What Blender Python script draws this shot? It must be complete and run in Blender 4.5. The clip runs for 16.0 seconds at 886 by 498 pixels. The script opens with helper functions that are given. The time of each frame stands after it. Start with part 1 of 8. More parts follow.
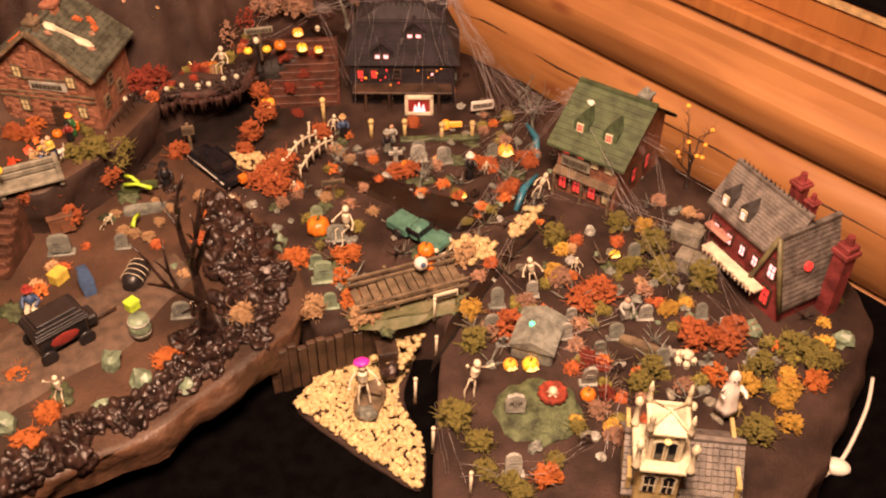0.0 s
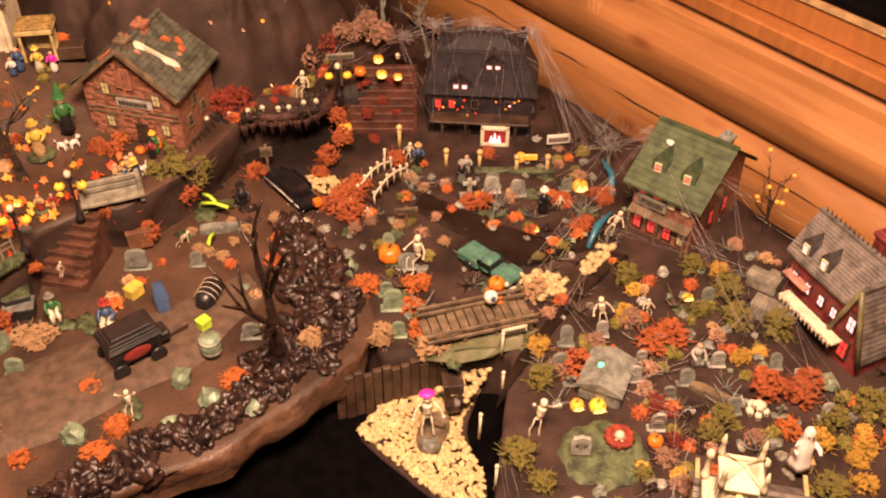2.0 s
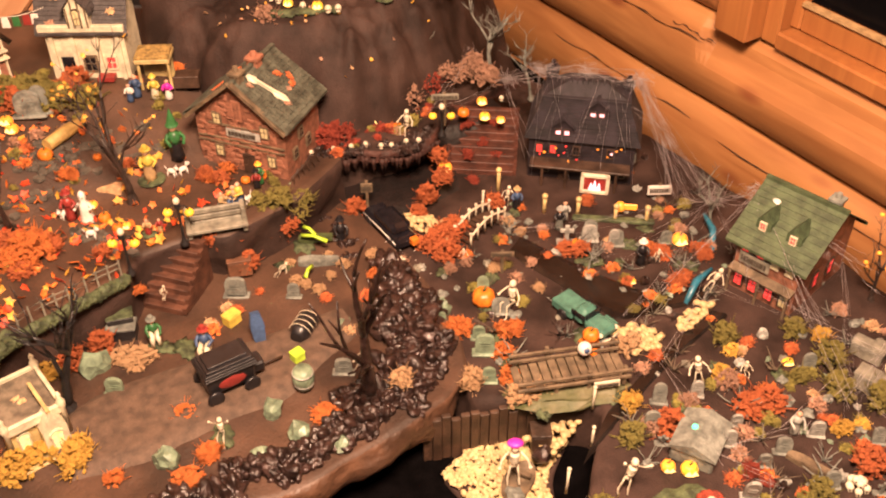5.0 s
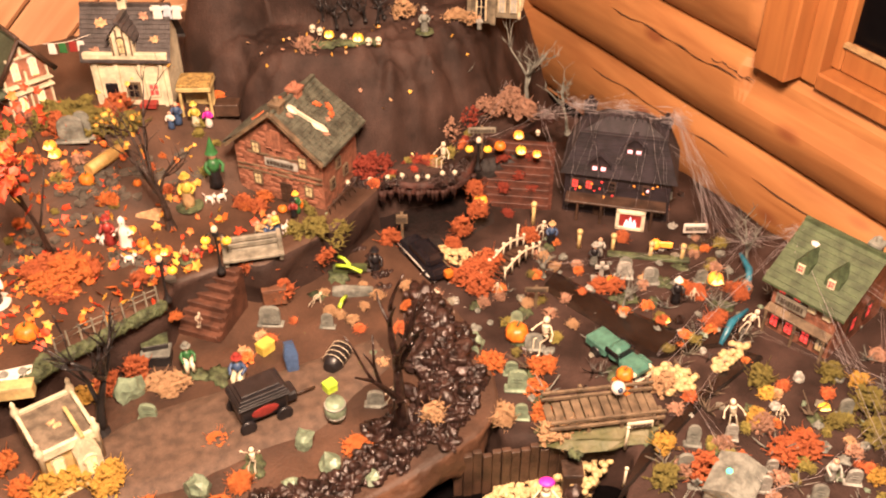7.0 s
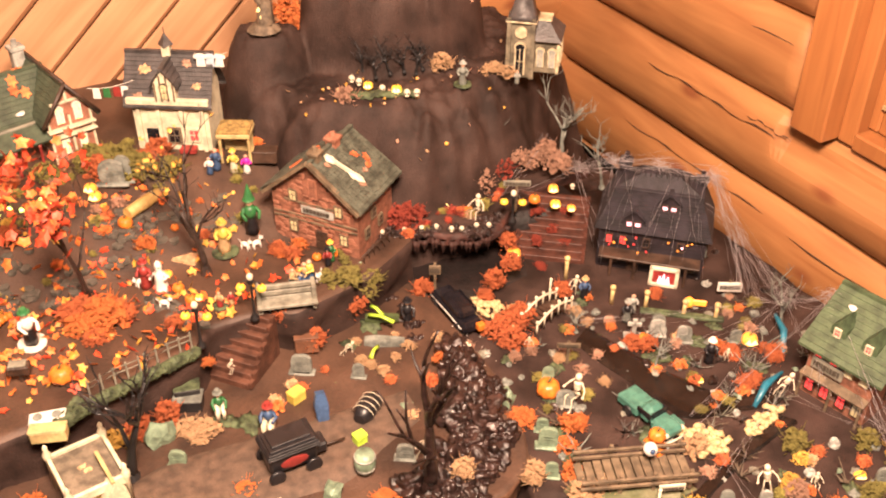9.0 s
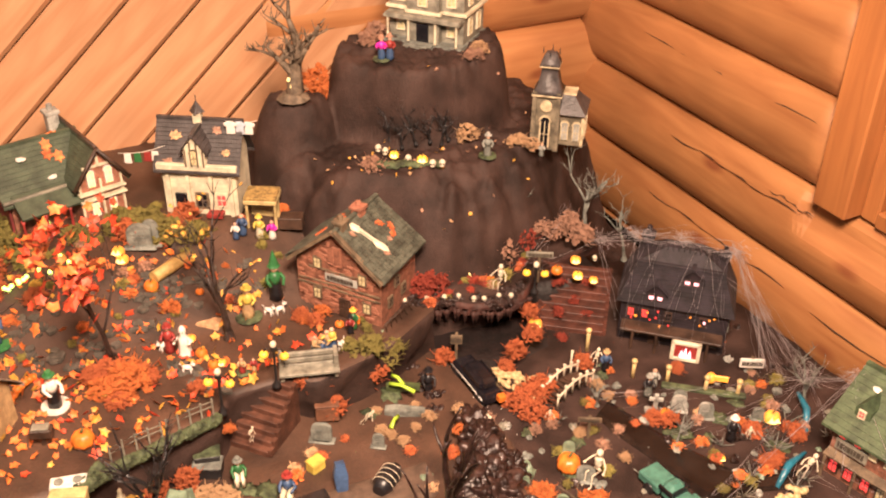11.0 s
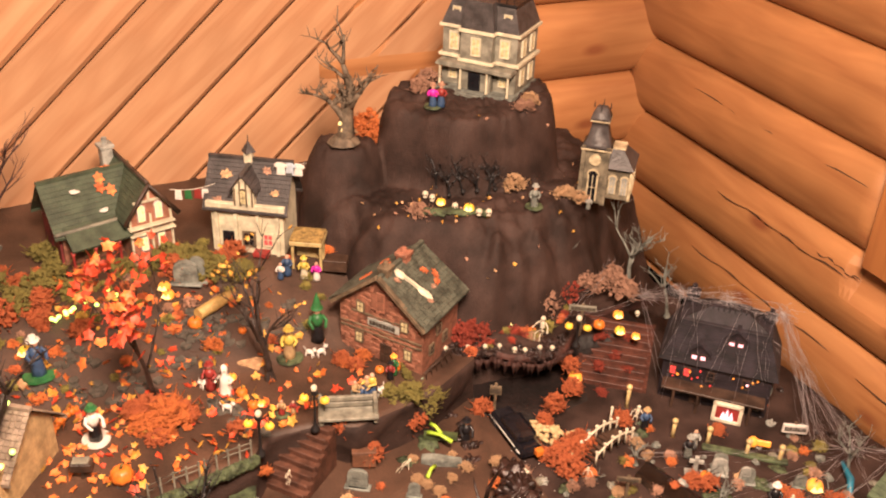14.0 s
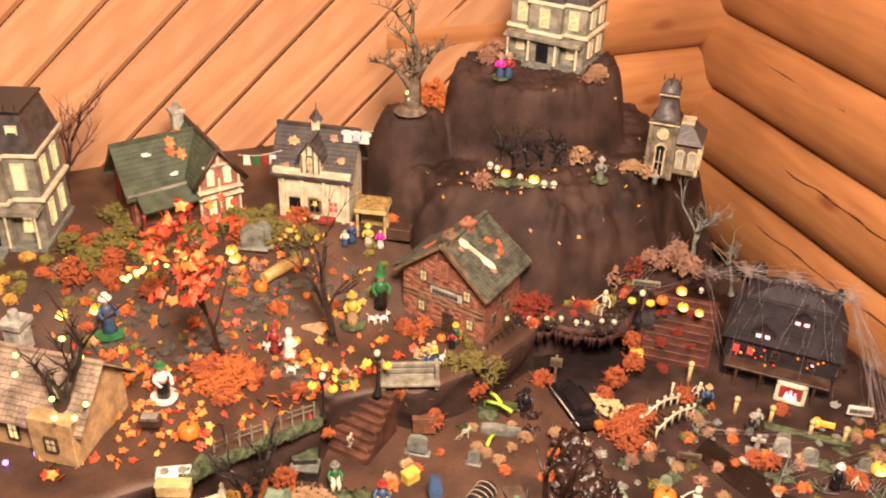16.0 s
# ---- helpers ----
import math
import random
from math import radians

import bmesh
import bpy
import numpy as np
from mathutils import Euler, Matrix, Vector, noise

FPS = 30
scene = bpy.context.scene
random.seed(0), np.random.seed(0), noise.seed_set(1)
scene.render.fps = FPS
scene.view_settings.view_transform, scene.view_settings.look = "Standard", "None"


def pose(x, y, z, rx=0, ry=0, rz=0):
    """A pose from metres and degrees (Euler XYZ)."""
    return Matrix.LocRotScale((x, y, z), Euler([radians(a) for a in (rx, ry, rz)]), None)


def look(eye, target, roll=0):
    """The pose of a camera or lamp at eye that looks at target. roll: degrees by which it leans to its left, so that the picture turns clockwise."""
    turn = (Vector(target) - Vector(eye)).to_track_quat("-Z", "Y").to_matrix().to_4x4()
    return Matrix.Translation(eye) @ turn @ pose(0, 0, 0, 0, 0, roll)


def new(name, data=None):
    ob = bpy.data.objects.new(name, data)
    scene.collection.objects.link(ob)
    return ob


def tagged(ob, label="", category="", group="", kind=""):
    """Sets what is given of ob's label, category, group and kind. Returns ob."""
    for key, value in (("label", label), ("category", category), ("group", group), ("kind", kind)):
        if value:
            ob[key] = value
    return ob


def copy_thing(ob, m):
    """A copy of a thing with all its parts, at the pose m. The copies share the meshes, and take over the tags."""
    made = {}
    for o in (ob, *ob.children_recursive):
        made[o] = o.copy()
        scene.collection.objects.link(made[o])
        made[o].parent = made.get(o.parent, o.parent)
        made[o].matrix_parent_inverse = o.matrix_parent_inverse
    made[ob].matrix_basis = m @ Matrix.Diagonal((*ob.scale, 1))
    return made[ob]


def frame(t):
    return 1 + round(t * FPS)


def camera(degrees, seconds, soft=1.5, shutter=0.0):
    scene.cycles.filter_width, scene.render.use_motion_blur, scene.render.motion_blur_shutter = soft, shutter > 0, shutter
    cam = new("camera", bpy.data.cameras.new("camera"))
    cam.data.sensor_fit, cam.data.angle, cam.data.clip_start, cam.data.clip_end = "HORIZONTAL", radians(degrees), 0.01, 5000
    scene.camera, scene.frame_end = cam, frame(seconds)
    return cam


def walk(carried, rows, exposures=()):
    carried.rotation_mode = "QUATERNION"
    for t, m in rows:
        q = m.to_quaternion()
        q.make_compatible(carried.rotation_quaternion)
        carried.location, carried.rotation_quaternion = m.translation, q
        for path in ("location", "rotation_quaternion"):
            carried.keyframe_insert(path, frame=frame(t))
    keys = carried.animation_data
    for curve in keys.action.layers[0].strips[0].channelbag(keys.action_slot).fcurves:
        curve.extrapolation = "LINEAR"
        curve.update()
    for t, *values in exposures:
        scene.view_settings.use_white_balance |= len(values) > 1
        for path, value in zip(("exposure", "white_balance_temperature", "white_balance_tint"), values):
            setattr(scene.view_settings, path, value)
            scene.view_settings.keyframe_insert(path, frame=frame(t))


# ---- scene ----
import collections

cam = camera(48.3, 16.0, soft=2.1)
PATH = [
    (0, (0.0419, -0.1032, 1.0866), (1.0581, 0.9789, -0.2537), 0.39),
    (0.5, (0.0424, -0.1004, 1.0879), (1.0354, 1.0092, -0.2473), 0.21),
    (1, (0.0414, -0.0901, 1.0951), (1.0010, 1.0580, -0.2320), -0.11),
    (1.5, (0.0356, -0.0772, 1.0939), (0.9860, 1.0889, -0.2240), 0.32),
    (2, (0.0391, -0.0805, 1.0967), (0.9809, 1.1030, -0.2119), 0.18),
    (2.5, (0.0358, -0.0724, 1.1009), (0.9438, 1.1379, -0.2071), -0.10),
    (3, (0.0364, -0.0679, 1.1046), (0.9284, 1.1595, -0.1984), -0.26),
    (3.5, (0.0371, -0.0702, 1.1009), (0.9049, 1.1906, -0.1864), -0.75),
    (4, (0.0304, -0.0605, 1.1057), (0.8873, 1.2138, -0.1757), -0.47),
    (6.5, (0.0270, -0.0462, 1.1195), (0.8249, 1.3160, -0.1084), -0.42),
    (7, (0.0221, -0.0386, 1.1256), (0.8232, 1.3259, -0.0976), -0.10),
    (7.5, (0.0238, -0.0370, 1.1308), (0.8267, 1.3323, -0.0859), 0.07),
    (8, (0.0231, -0.0330, 1.1380), (0.8226, 1.3507, -0.0644), 0.19),
    (8.5, (0.0195, -0.0279, 1.1438), (0.7948, 1.3880, -0.0370), 0.05),
    (9, (0.0141, -0.0207, 1.1449), (0.7953, 1.4094, -0.0146), 0.42),
    (9.5, (0.0120, -0.0186, 1.1529), (0.7969, 1.4263, 0.0144), 0.52),
    (10, (0.0113, -0.0147, 1.1603), (0.7955, 1.4492, 0.0457), 0.58),
    (12.5, (0.0000, 0.0000, 1.1860), (0.7713, 1.5469, 0.1800), 1.80),
    (13, (0.0004, 0.0045, 1.1888), (0.7687, 1.5607, 0.1949), 1.96),
    (13.5, (-0.0039, 0.0081, 1.1912), (0.7574, 1.5664, 0.1951), 2.08),
    (14, (-0.0100, 0.0132, 1.1925), (0.7276, 1.5754, 0.1848), 2.37),
    (14.5, (-0.0140, 0.0108, 1.1868), (0.6940, 1.5793, 0.1677), 2.28),
    (15, (-0.0194, 0.0060, 1.1835), (0.6580, 1.5824, 0.1559), 2.40),
    (15.5, (-0.0274, 0.0034, 1.1791), (0.6358, 1.5871, 0.1535), 2.21),
    (16, (-0.0335, 0.0093, 1.1786), (0.5988, 1.5922, 0.1323), 2.05),
]
EXPOSURE = [(0, 0.15, 6600, 26), (4, 0.47, 6300, 22), (7, 0.74, 5950, 18), (9.5, 0.95, 5550, 14), (12.5, 0.33, 5550, 14), (16, 0.62, 5350, 10)]
walk(cam, [(t, look(eye, target, roll)) for t, eye, target, roll in PATH], EXPOSURE)

# ---- light: a warm ceiling lamp, an added fill lamp and the dim bounce of a wooden room at night ----
world = bpy.data.worlds.new("room_air")
scene.world = world
world.use_nodes = True
world.node_tree.nodes["Background"].inputs[0].default_value = (1.0, 0.8, 0.62, 1)
world.node_tree.nodes["Background"].inputs[1].default_value = 0.16


def lamp(name, eye, target, size, watts, colour):
    data = bpy.data.lights.new(name, "AREA")
    data.shape, data.size, data.energy, data.color = "DISK", size, watts, colour
    ob = new(name, data)
    ob.matrix_world = look(eye, target)
    return ob


lamp("ceiling_or_fill_lamp", (0.15, 0.05, 1.78), (0.7, 1.0, 0.1), 0.5, 114, (1.0, 0.65, 0.385))
# weak fill lamp on the left, added without a known source
lamp("ceiling_or_fill_lamp", (-1.2, 1.2, 2.2), (0.3, 1.6, 0.2), 0.4, 7, (1.0, 0.72, 0.47))


# ---- materials ----
def mat(name, colour, rough=0.6, vary=0.25, scale=40.0, bump=0.3, metal=0.0, colour2=None, bscale=None, glow=0.0, dist=0.003, rand=0.0, spec=0.5):
    """Noise-varied surface at two scales; scale is per metre."""
    m = bpy.data.materials.new(name)
    m.use_nodes = True
    nt = m.node_tree
    b = nt.nodes["Principled BSDF"]
    b.inputs["Roughness"].default_value, b.inputs["Metallic"].default_value = rough, metal
    b.inputs["Specular IOR Level"].default_value = spec
    tc = nt.nodes.new("ShaderNodeTexCoord")
    n1, n2 = nt.nodes.new("ShaderNodeTexNoise"), nt.nodes.new("ShaderNodeTexNoise")
    n1.inputs["Scale"].default_value, n1.inputs["Detail"].default_value = scale, 6
    n2.inputs["Scale"].default_value, n2.inputs["Detail"].default_value = (bscale or scale * 5), 4
    nt.links.new(tc.outputs["Object"], n1.inputs["Vector"])
    nt.links.new(tc.outputs["Object"], n2.inputs["Vector"])
    ramp = nt.nodes.new("ShaderNodeValToRGB")
    c2 = colour2 or tuple(c * (1 - vary) for c in colour)
    c1 = colour if colour2 else tuple(min(1, c * (1 + vary)) for c in colour)
    ramp.color_ramp.elements[0].position, ramp.color_ramp.elements[1].position = 0.36, 0.64
    ramp.color_ramp.elements[0].color, ramp.color_ramp.elements[1].color = (*c2, 1), (*c1, 1)
    nt.links.new(n1.outputs["Fac"], ramp.inputs[0])
    out = ramp.outputs[0]
    mix = nt.nodes.new("ShaderNodeMix")
    mix.data_type, mix.blend_type = "RGBA", "OVERLAY"
    mix.inputs[0].default_value = 0.35
    nt.links.new(out, mix.inputs[6])
    nt.links.new(n2.outputs["Fac"], mix.inputs[7])
    out = mix.outputs[2]
    if rand:
        info, hsv = nt.nodes.new("ShaderNodeObjectInfo"), nt.nodes.new("ShaderNodeHueSaturation")
        mr = nt.nodes.new("ShaderNodeMapRange")
        mr.inputs[3].default_value, mr.inputs[4].default_value = 1 - rand, 1 + rand
        nt.links.new(info.outputs["Random"], mr.inputs[0])
        nt.links.new(mr.outputs[0], hsv.inputs["Value"])
        nt.links.new(out, hsv.inputs["Color"])
        out = hsv.outputs[0]
    nt.links.new(out, b.inputs["Base Color"])
    if bump:
        bp = nt.nodes.new("ShaderNodeBump")
        bp.inputs["Strength"].default_value, bp.inputs["Distance"].default_value = bump, dist
        nt.links.new(n2.outputs["Fac"], bp.inputs["Height"])
        nt.links.new(bp.outputs[0], b.inputs["Normal"])
    if glow:
        b.inputs["Emission Color"].default_value = (*colour, 1)
        b.inputs["Emission Strength"].default_value = glow
    return m


def wood(name, c1, c2, c3, rough, axis, stretch=14.0, scale=5.0, knots=True, isl=0.0):
    """Pine: long grain along one local axis, with knots."""
    m = bpy.data.materials.new(name)
    m.use_nodes = True
    nt = m.node_tree
    b = nt.nodes["Principled BSDF"]
    b.inputs["Roughness"].default_value = rough
    tc, mp = nt.nodes.new("ShaderNodeTexCoord"), nt.nodes.new("ShaderNodeMapping")
    sc = [stretch * scale] * 3
    sc[axis] = scale
    mp.inputs["Scale"].default_value = sc
    nt.links.new(tc.outputs["Object"], mp.inputs["Vector"])
    n = nt.nodes.new("ShaderNodeTexNoise")
    n.inputs["Scale"].default_value, n.inputs["Detail"].default_value, n.inputs["Distortion"].default_value = 0.55, 8, 0.8
    nt.links.new(mp.outputs[0], n.inputs["Vector"])
    r = nt.nodes.new("ShaderNodeValToRGB")
    r.color_ramp.elements[0].position, r.color_ramp.elements[1].position = 0.3, 0.7
    r.color_ramp.elements[0].color, r.color_ramp.elements[1].color = (*c2, 1), (*c1, 1)
    nt.links.new(n.outputs["Fac"], r.inputs[0])
    big = nt.nodes.new("ShaderNodeTexNoise")
    big.inputs["Scale"].default_value, big.inputs["Detail"].default_value = 3.0, 2
    nt.links.new(tc.outputs["Object"], big.inputs["Vector"])
    hsv = nt.nodes.new("ShaderNodeHueSaturation")
    mr = nt.nodes.new("ShaderNodeMapRange")
    mr.inputs[1].default_value, mr.inputs[2].default_value, mr.inputs[3].default_value, mr.inputs[4].default_value = 0.3, 0.7, 0.8, 1.15
    nt.links.new(big.outputs["Fac"], mr.inputs[0])
    val = mr.outputs[0]
    if isl:
        info, mr2, mul = nt.nodes.new("ShaderNodeObjectInfo"), nt.nodes.new("ShaderNodeMapRange"), nt.nodes.new("ShaderNodeMath")
        mr2.inputs[3].default_value, mr2.inputs[4].default_value = 1 - isl, 1 + isl
        mul.operation = "MULTIPLY"
        nt.links.new(info.outputs["Random"], mr2.inputs[0])
        nt.links.new(mr2.outputs[0], mul.inputs[0])
        nt.links.new(val, mul.inputs[1])
        val = mul.outputs[0]
    nt.links.new(val, hsv.inputs["Value"])
    nt.links.new(r.outputs[0], hsv.inputs["Color"])
    out = hsv.outputs[0]
    if knots:
        mk = nt.nodes.new("ShaderNodeMapping")
        ks = [7.0] * 3
        ks[axis] = 3.2
        mk.inputs["Scale"].default_value = ks
        nt.links.new(tc.outputs["Object"], mk.inputs["Vector"])
        vo = nt.nodes.new("ShaderNodeTexVoronoi")
        vo.inputs["Scale"].default_value = 1.0
        nt.links.new(mk.outputs[0], vo.inputs["Vector"])
        kr = nt.nodes.new("ShaderNodeValToRGB")
        kr.color_ramp.elements[0].position, kr.color_ramp.elements[1].position = 0.05, 0.14
        kr.color_ramp.elements[0].color, kr.color_ramp.elements[1].color = (1, 1, 1, 1), (0, 0, 0, 1)
        nt.links.new(vo.outputs["Distance"], kr.inputs[0])
        mx = nt.nodes.new("ShaderNodeMix")
        mx.data_type = "RGBA"
        nt.links.new(kr.outputs[0], mx.inputs[0])
        nt.links.new(out, mx.inputs[6])
        mx.inputs[7].default_value = (*c3, 1)
        out = mx.outputs[2]
    nt.links.new(out, b.inputs["Base Color"])
    bp = nt.nodes.new("ShaderNodeBump")
    bp.inputs["Strength"].default_value, bp.inputs["Distance"].default_value = 0.25, 0.002
    nt.links.new(n.outputs["Fac"], bp.inputs["Height"])
    nt.links.new(bp.outputs[0], b.inputs["Normal"])
    return m


LOG_Y = wood("log_pine_y", (0.435, 0.205, 0.073), (0.285, 0.115, 0.038), (0.24, 0.085, 0.032), 0.5, 1, stretch=9, isl=0.08)
LOG_X = wood("log_pine_x", (0.45, 0.215, 0.08), (0.31, 0.125, 0.042), (0.24, 0.085, 0.032), 0.5, 0, stretch=9, isl=0.08)
BOARD = wood("pine_board", (0.6, 0.35, 0.19), (0.47, 0.235, 0.115), (0.2, 0.07, 0.03), 0.32, 0, stretch=10, scale=6, isl=0.12)
TRIM = wood("pine_trim", (0.4, 0.165, 0.05), (0.3, 0.115, 0.036), (0.2, 0.07, 0.03), 0.35, 2, knots=False)
CHINK = mat("log_joint", (0.16, 0.07, 0.03), 0.8)
EARTH = mat("painted_earth", (0.058, 0.03, 0.018), 0.6, 0.5, 9, 0.4, bscale=220, dist=0.003)
EARTH2 = mat("painted_dark_earth", (0.037, 0.022, 0.018), 0.7, 0.45, 14, 0.5, bscale=300, dist=0.003, spec=0.2)
RIM = mat("foam_edge", (0.08, 0.04, 0.023), 0.5, 0.5, 14, 0.7, bscale=60, dist=0.006)
ROCK = mat("glossy_black_rock", (0.024, 0.013, 0.011), 0.3, 0.6, 60, 0.7, bscale=220, dist=0.003, rand=0.35)
CLOTH = mat("black_cloth", (0.0022, 0.0018, 0.002), 1.0, 0.3, 40, 0.2, spec=0.02)
ROAD = mat("sandy_road", (0.082, 0.052, 0.035), 0.75, 0.3, 60, 0.6, bscale=400, dist=0.002)
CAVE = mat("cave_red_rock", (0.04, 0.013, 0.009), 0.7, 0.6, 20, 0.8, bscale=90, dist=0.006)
# the cave rock taken almost to black: its colour carries the shade inside
CAVESHADE = mat("cave_shaded_rock", (0.008, 0.004, 0.0035), 0.6, 0.5, 25, 0.5)
PEBBLE = mat("cream_pebble", (0.5, 0.38, 0.19), 0.55, 0.2, 60, 0.2)
GREENBASE = mat("painted_grass", (0.06, 0.078, 0.036), 0.7, 0.6, 70, 0.8, bscale=300)
GREY = mat("grey_stone", (0.16, 0.17, 0.15), 0.6, 0.4, 60, 0.5, bscale=260)
STONE = mat("pale_grey_stone", (0.3, 0.3, 0.27), 0.6, 0.35, 60, 0.4, bscale=260)
JADE = mat("pale_green_stone", (0.17, 0.23, 0.16), 0.4, 0.35, 60, 0.4, bscale=200)
BONE = mat("bone_white", (0.6, 0.54, 0.41), 0.5, 0.15, 80, 0.2)
WHITE = mat("white_paint", (0.66, 0.62, 0.57), 0.5, 0.1, 60, 0.15)
CREAM = mat("cream_paint", (0.55, 0.5, 0.36), 0.55, 0.2, 50, 0.3, bscale=300)
YELLOWED = mat("yellowed_paint", (0.44, 0.34, 0.15), 0.45, 0.25, 40, 0.3, bscale=250)
BLACK = mat("black_gloss", (0.012, 0.011, 0.013), 0.36, 0.3, 60, 0.1)
IRON = mat("black_iron", (0.015, 0.014, 0.015), 0.4, 0.3, 60, 0.2)
TIMBER = mat("weathered_timber", (0.125, 0.09, 0.055), 0.65, 0.4, 50, 0.6, bscale=260)
DARKTIMBER = mat("dark_timber", (0.05, 0.028, 0.018), 0.5, 0.45, 40, 0.6, bscale=220)
BRICK = mat("red_brick", (0.2, 0.085, 0.052), 0.6, 0.4, 70, 0.7, bscale=260)
BRICK2 = mat("pale_brick", (0.27, 0.115, 0.07), 0.6, 0.3, 70, 0.5, bscale=260)
SLATE = mat("green_grey_slate", (0.06, 0.065, 0.05), 0.5, 0.4, 60, 0.5, bscale=300, rand=0.2)
DARKSLATE = mat("dark_slate", (0.05, 0.044, 0.044), 0.45, 0.35, 60, 0.5, bscale=300, rand=0.2)
GREENROOF = mat("green_shingle", (0.045, 0.068, 0.034), 0.6, 0.45, 60, 0.5, bscale=300, rand=0.2)
GREYWALL = mat("weathered_grey_boards", (0.2, 0.19, 0.15), 0.6, 0.35, 50, 0.4, bscale=280)
REDWALL = mat("dark_red_boards", (0.17, 0.03, 0.03), 0.55, 0.4, 40, 0.4, bscale=260)
DARKWALL = mat("charcoal_boards", (0.016, 0.012, 0.016), 0.5, 0.45, 40, 0.4, bscale=260)
TEALPAINT = mat("teal_paint", (0.06, 0.16, 0.125), 0.3, 0.25, 50, 0.15)
REDPAINT = mat("red_paint", (0.24, 0.03, 0.024), 0.45, 0.25, 50, 0.15)
BLUEPAINT = mat("blue_paint", (0.04, 0.075, 0.16), 0.5, 0.25, 50, 0.15)
GREENPAINT = mat("green_paint", (0.03, 0.13, 0.04), 0.4, 0.3, 50, 0.2)
LIME = mat("lime_paint", (0.4, 0.6, 0.04), 0.35, 0.2, 50, 0.15)
YELLOWPAINT = mat("yellow_paint", (0.55, 0.42, 0.07), 0.4, 0.2, 50, 0.15)
FLESH = mat("painted_skin", (0.5, 0.3, 0.2), 0.5, 0.1, 50, 0.1)
MAGENTA = mat("magenta_paint", (0.65, 0.03, 0.4), 0.4, 0.2, 50, 0.1)
TAN = mat("tan_paint", (0.4, 0.27, 0.13), 0.55, 0.25, 50, 0.3)
PINK = mat("dusty_pink_moss", (0.36, 0.2, 0.13), 0.85, 0.35, 90, 0.8, bscale=420)
ORANGE = mat("orange_moss", (0.58, 0.16, 0.03), 0.8, 0.4, 90, 0.8, bscale=420)
RUST = mat("rust_moss", (0.44, 0.11, 0.03), 0.8, 0.4, 90, 0.8, bscale=420)
RED = mat("red_moss", (0.25, 0.035, 0.015), 0.8, 0.4, 90, 0.8, bscale=420)
OLIVE = mat("olive_moss", (0.2, 0.17, 0.035), 0.85, 0.4, 90, 0.8, bscale=420)
GOLD = mat("golden_moss", (0.58, 0.34, 0.05), 0.85, 0.35, 90, 0.8, bscale=420)
SANDMOSS = mat("sand_moss", (0.5, 0.31, 0.16), 0.85, 0.3, 90, 0.8, bscale=420)
LEAFRED = mat("red_leaf", (0.6, 0.07, 0.02), 0.55, 0.3, 60, 0.2, rand=0.2)
LEAFORANGE = mat("orange_leaf", (0.62, 0.17, 0.03), 0.55, 0.35, 60, 0.2)
LEAFGOLD = mat("gold_leaf", (0.55, 0.3, 0.04), 0.55, 0.3, 60, 0.2)
BARK = mat("grey_bark", (0.12, 0.09, 0.06), 0.7, 0.4, 60, 0.8, bscale=240)
DARKBARK = mat("dark_bark", (0.035, 0.024, 0.02), 0.45, 0.4, 60, 0.8, bscale=240)
PUMPKIN = mat("pumpkin_orange", (0.62, 0.17, 0.015), 0.4, 0.25, 60, 0.1)
STEM = mat("pumpkin_stem", (0.12, 0.13, 0.04), 0.6)
LIT = mat("lit_pumpkin", (1.0, 0.33, 0.03), 0.4, 0.2, 60, 0.1, glow=0.4)
LITYELLOW = mat("lit_yellow_pumpkin", (0.85, 0.43, 0.03), 0.4, 0.3, 60, 0.1, glow=0.35)
BULB = mat("warm_bulb", (1.0, 0.72, 0.22), 0.3, 0, 60, 0, glow=1.3)
GREENBULB = mat("green_bulb", (0.7, 1.0, 0.15), 0.3, 0, 60, 0, glow=2.0)
WINLIT = mat("lit_window", (1.0, 0.66, 0.24), 0.3, 0.5, 220, 0, glow=0.55)
WINDIM = mat("dim_window", (0.5, 0.42, 0.22), 0.25, 0.4, 120, 0, glow=0.1)
WINRED = mat("red_lit_window", (0.85, 0.05, 0.04), 0.3, 0.6, 260, 0, glow=0.6)
WINPINK = mat("pink_lit_window", (1.0, 0.42, 0.42), 0.3, 0.4, 220, 0, glow=1.5)
WINDARK = mat("dark_window", (0.01, 0.01, 0.013), 0.15, 0.2, 60, 0)
NIGHT = mat("night_glass", (0.003, 0.003, 0.004), 0.3, 0.2, 10, 0, spec=0.1)
WEB = mat("cobweb_fibre", (0.42, 0.38, 0.39), 0.7, 0.15, 60, 0)
CORD = mat("white_cord", (0.7, 0.66, 0.58), 0.4, 0.05, 60, 0)
SIGNINK = mat("sign_ink", (0.05, 0.04, 0.03), 0.6, 0.1, 60, 0)


# ---- mesh helpers ----
def join(bm, other, m=None, slot=0):
    if m is not None:
        other.transform(m)
    for f in other.faces:
        f.material_index = slot
    tmp = bpy.data.meshes.new("tmp")
    other.to_mesh(tmp)
    other.free()
    bm.from_mesh(tmp)
    bpy.data.meshes.remove(tmp)


def box(bm, sx, sy, sz, m=None, slot=0, bev=0.0, taper=1.0):
    """A box standing on z = 0."""
    b = bmesh.new()
    bmesh.ops.create_cube(b, size=1)
    for v in b.verts:
        k = taper if v.co.z > 0 else 1
        v.co = Vector((v.co.x * sx * k, v.co.y * sy * k, (v.co.z + 0.5) * sz))
    if bev:
        bmesh.ops.bevel(b, geom=b.edges[:], offset=bev, segments=1, affect="EDGES")
    join(bm, b, m, slot)


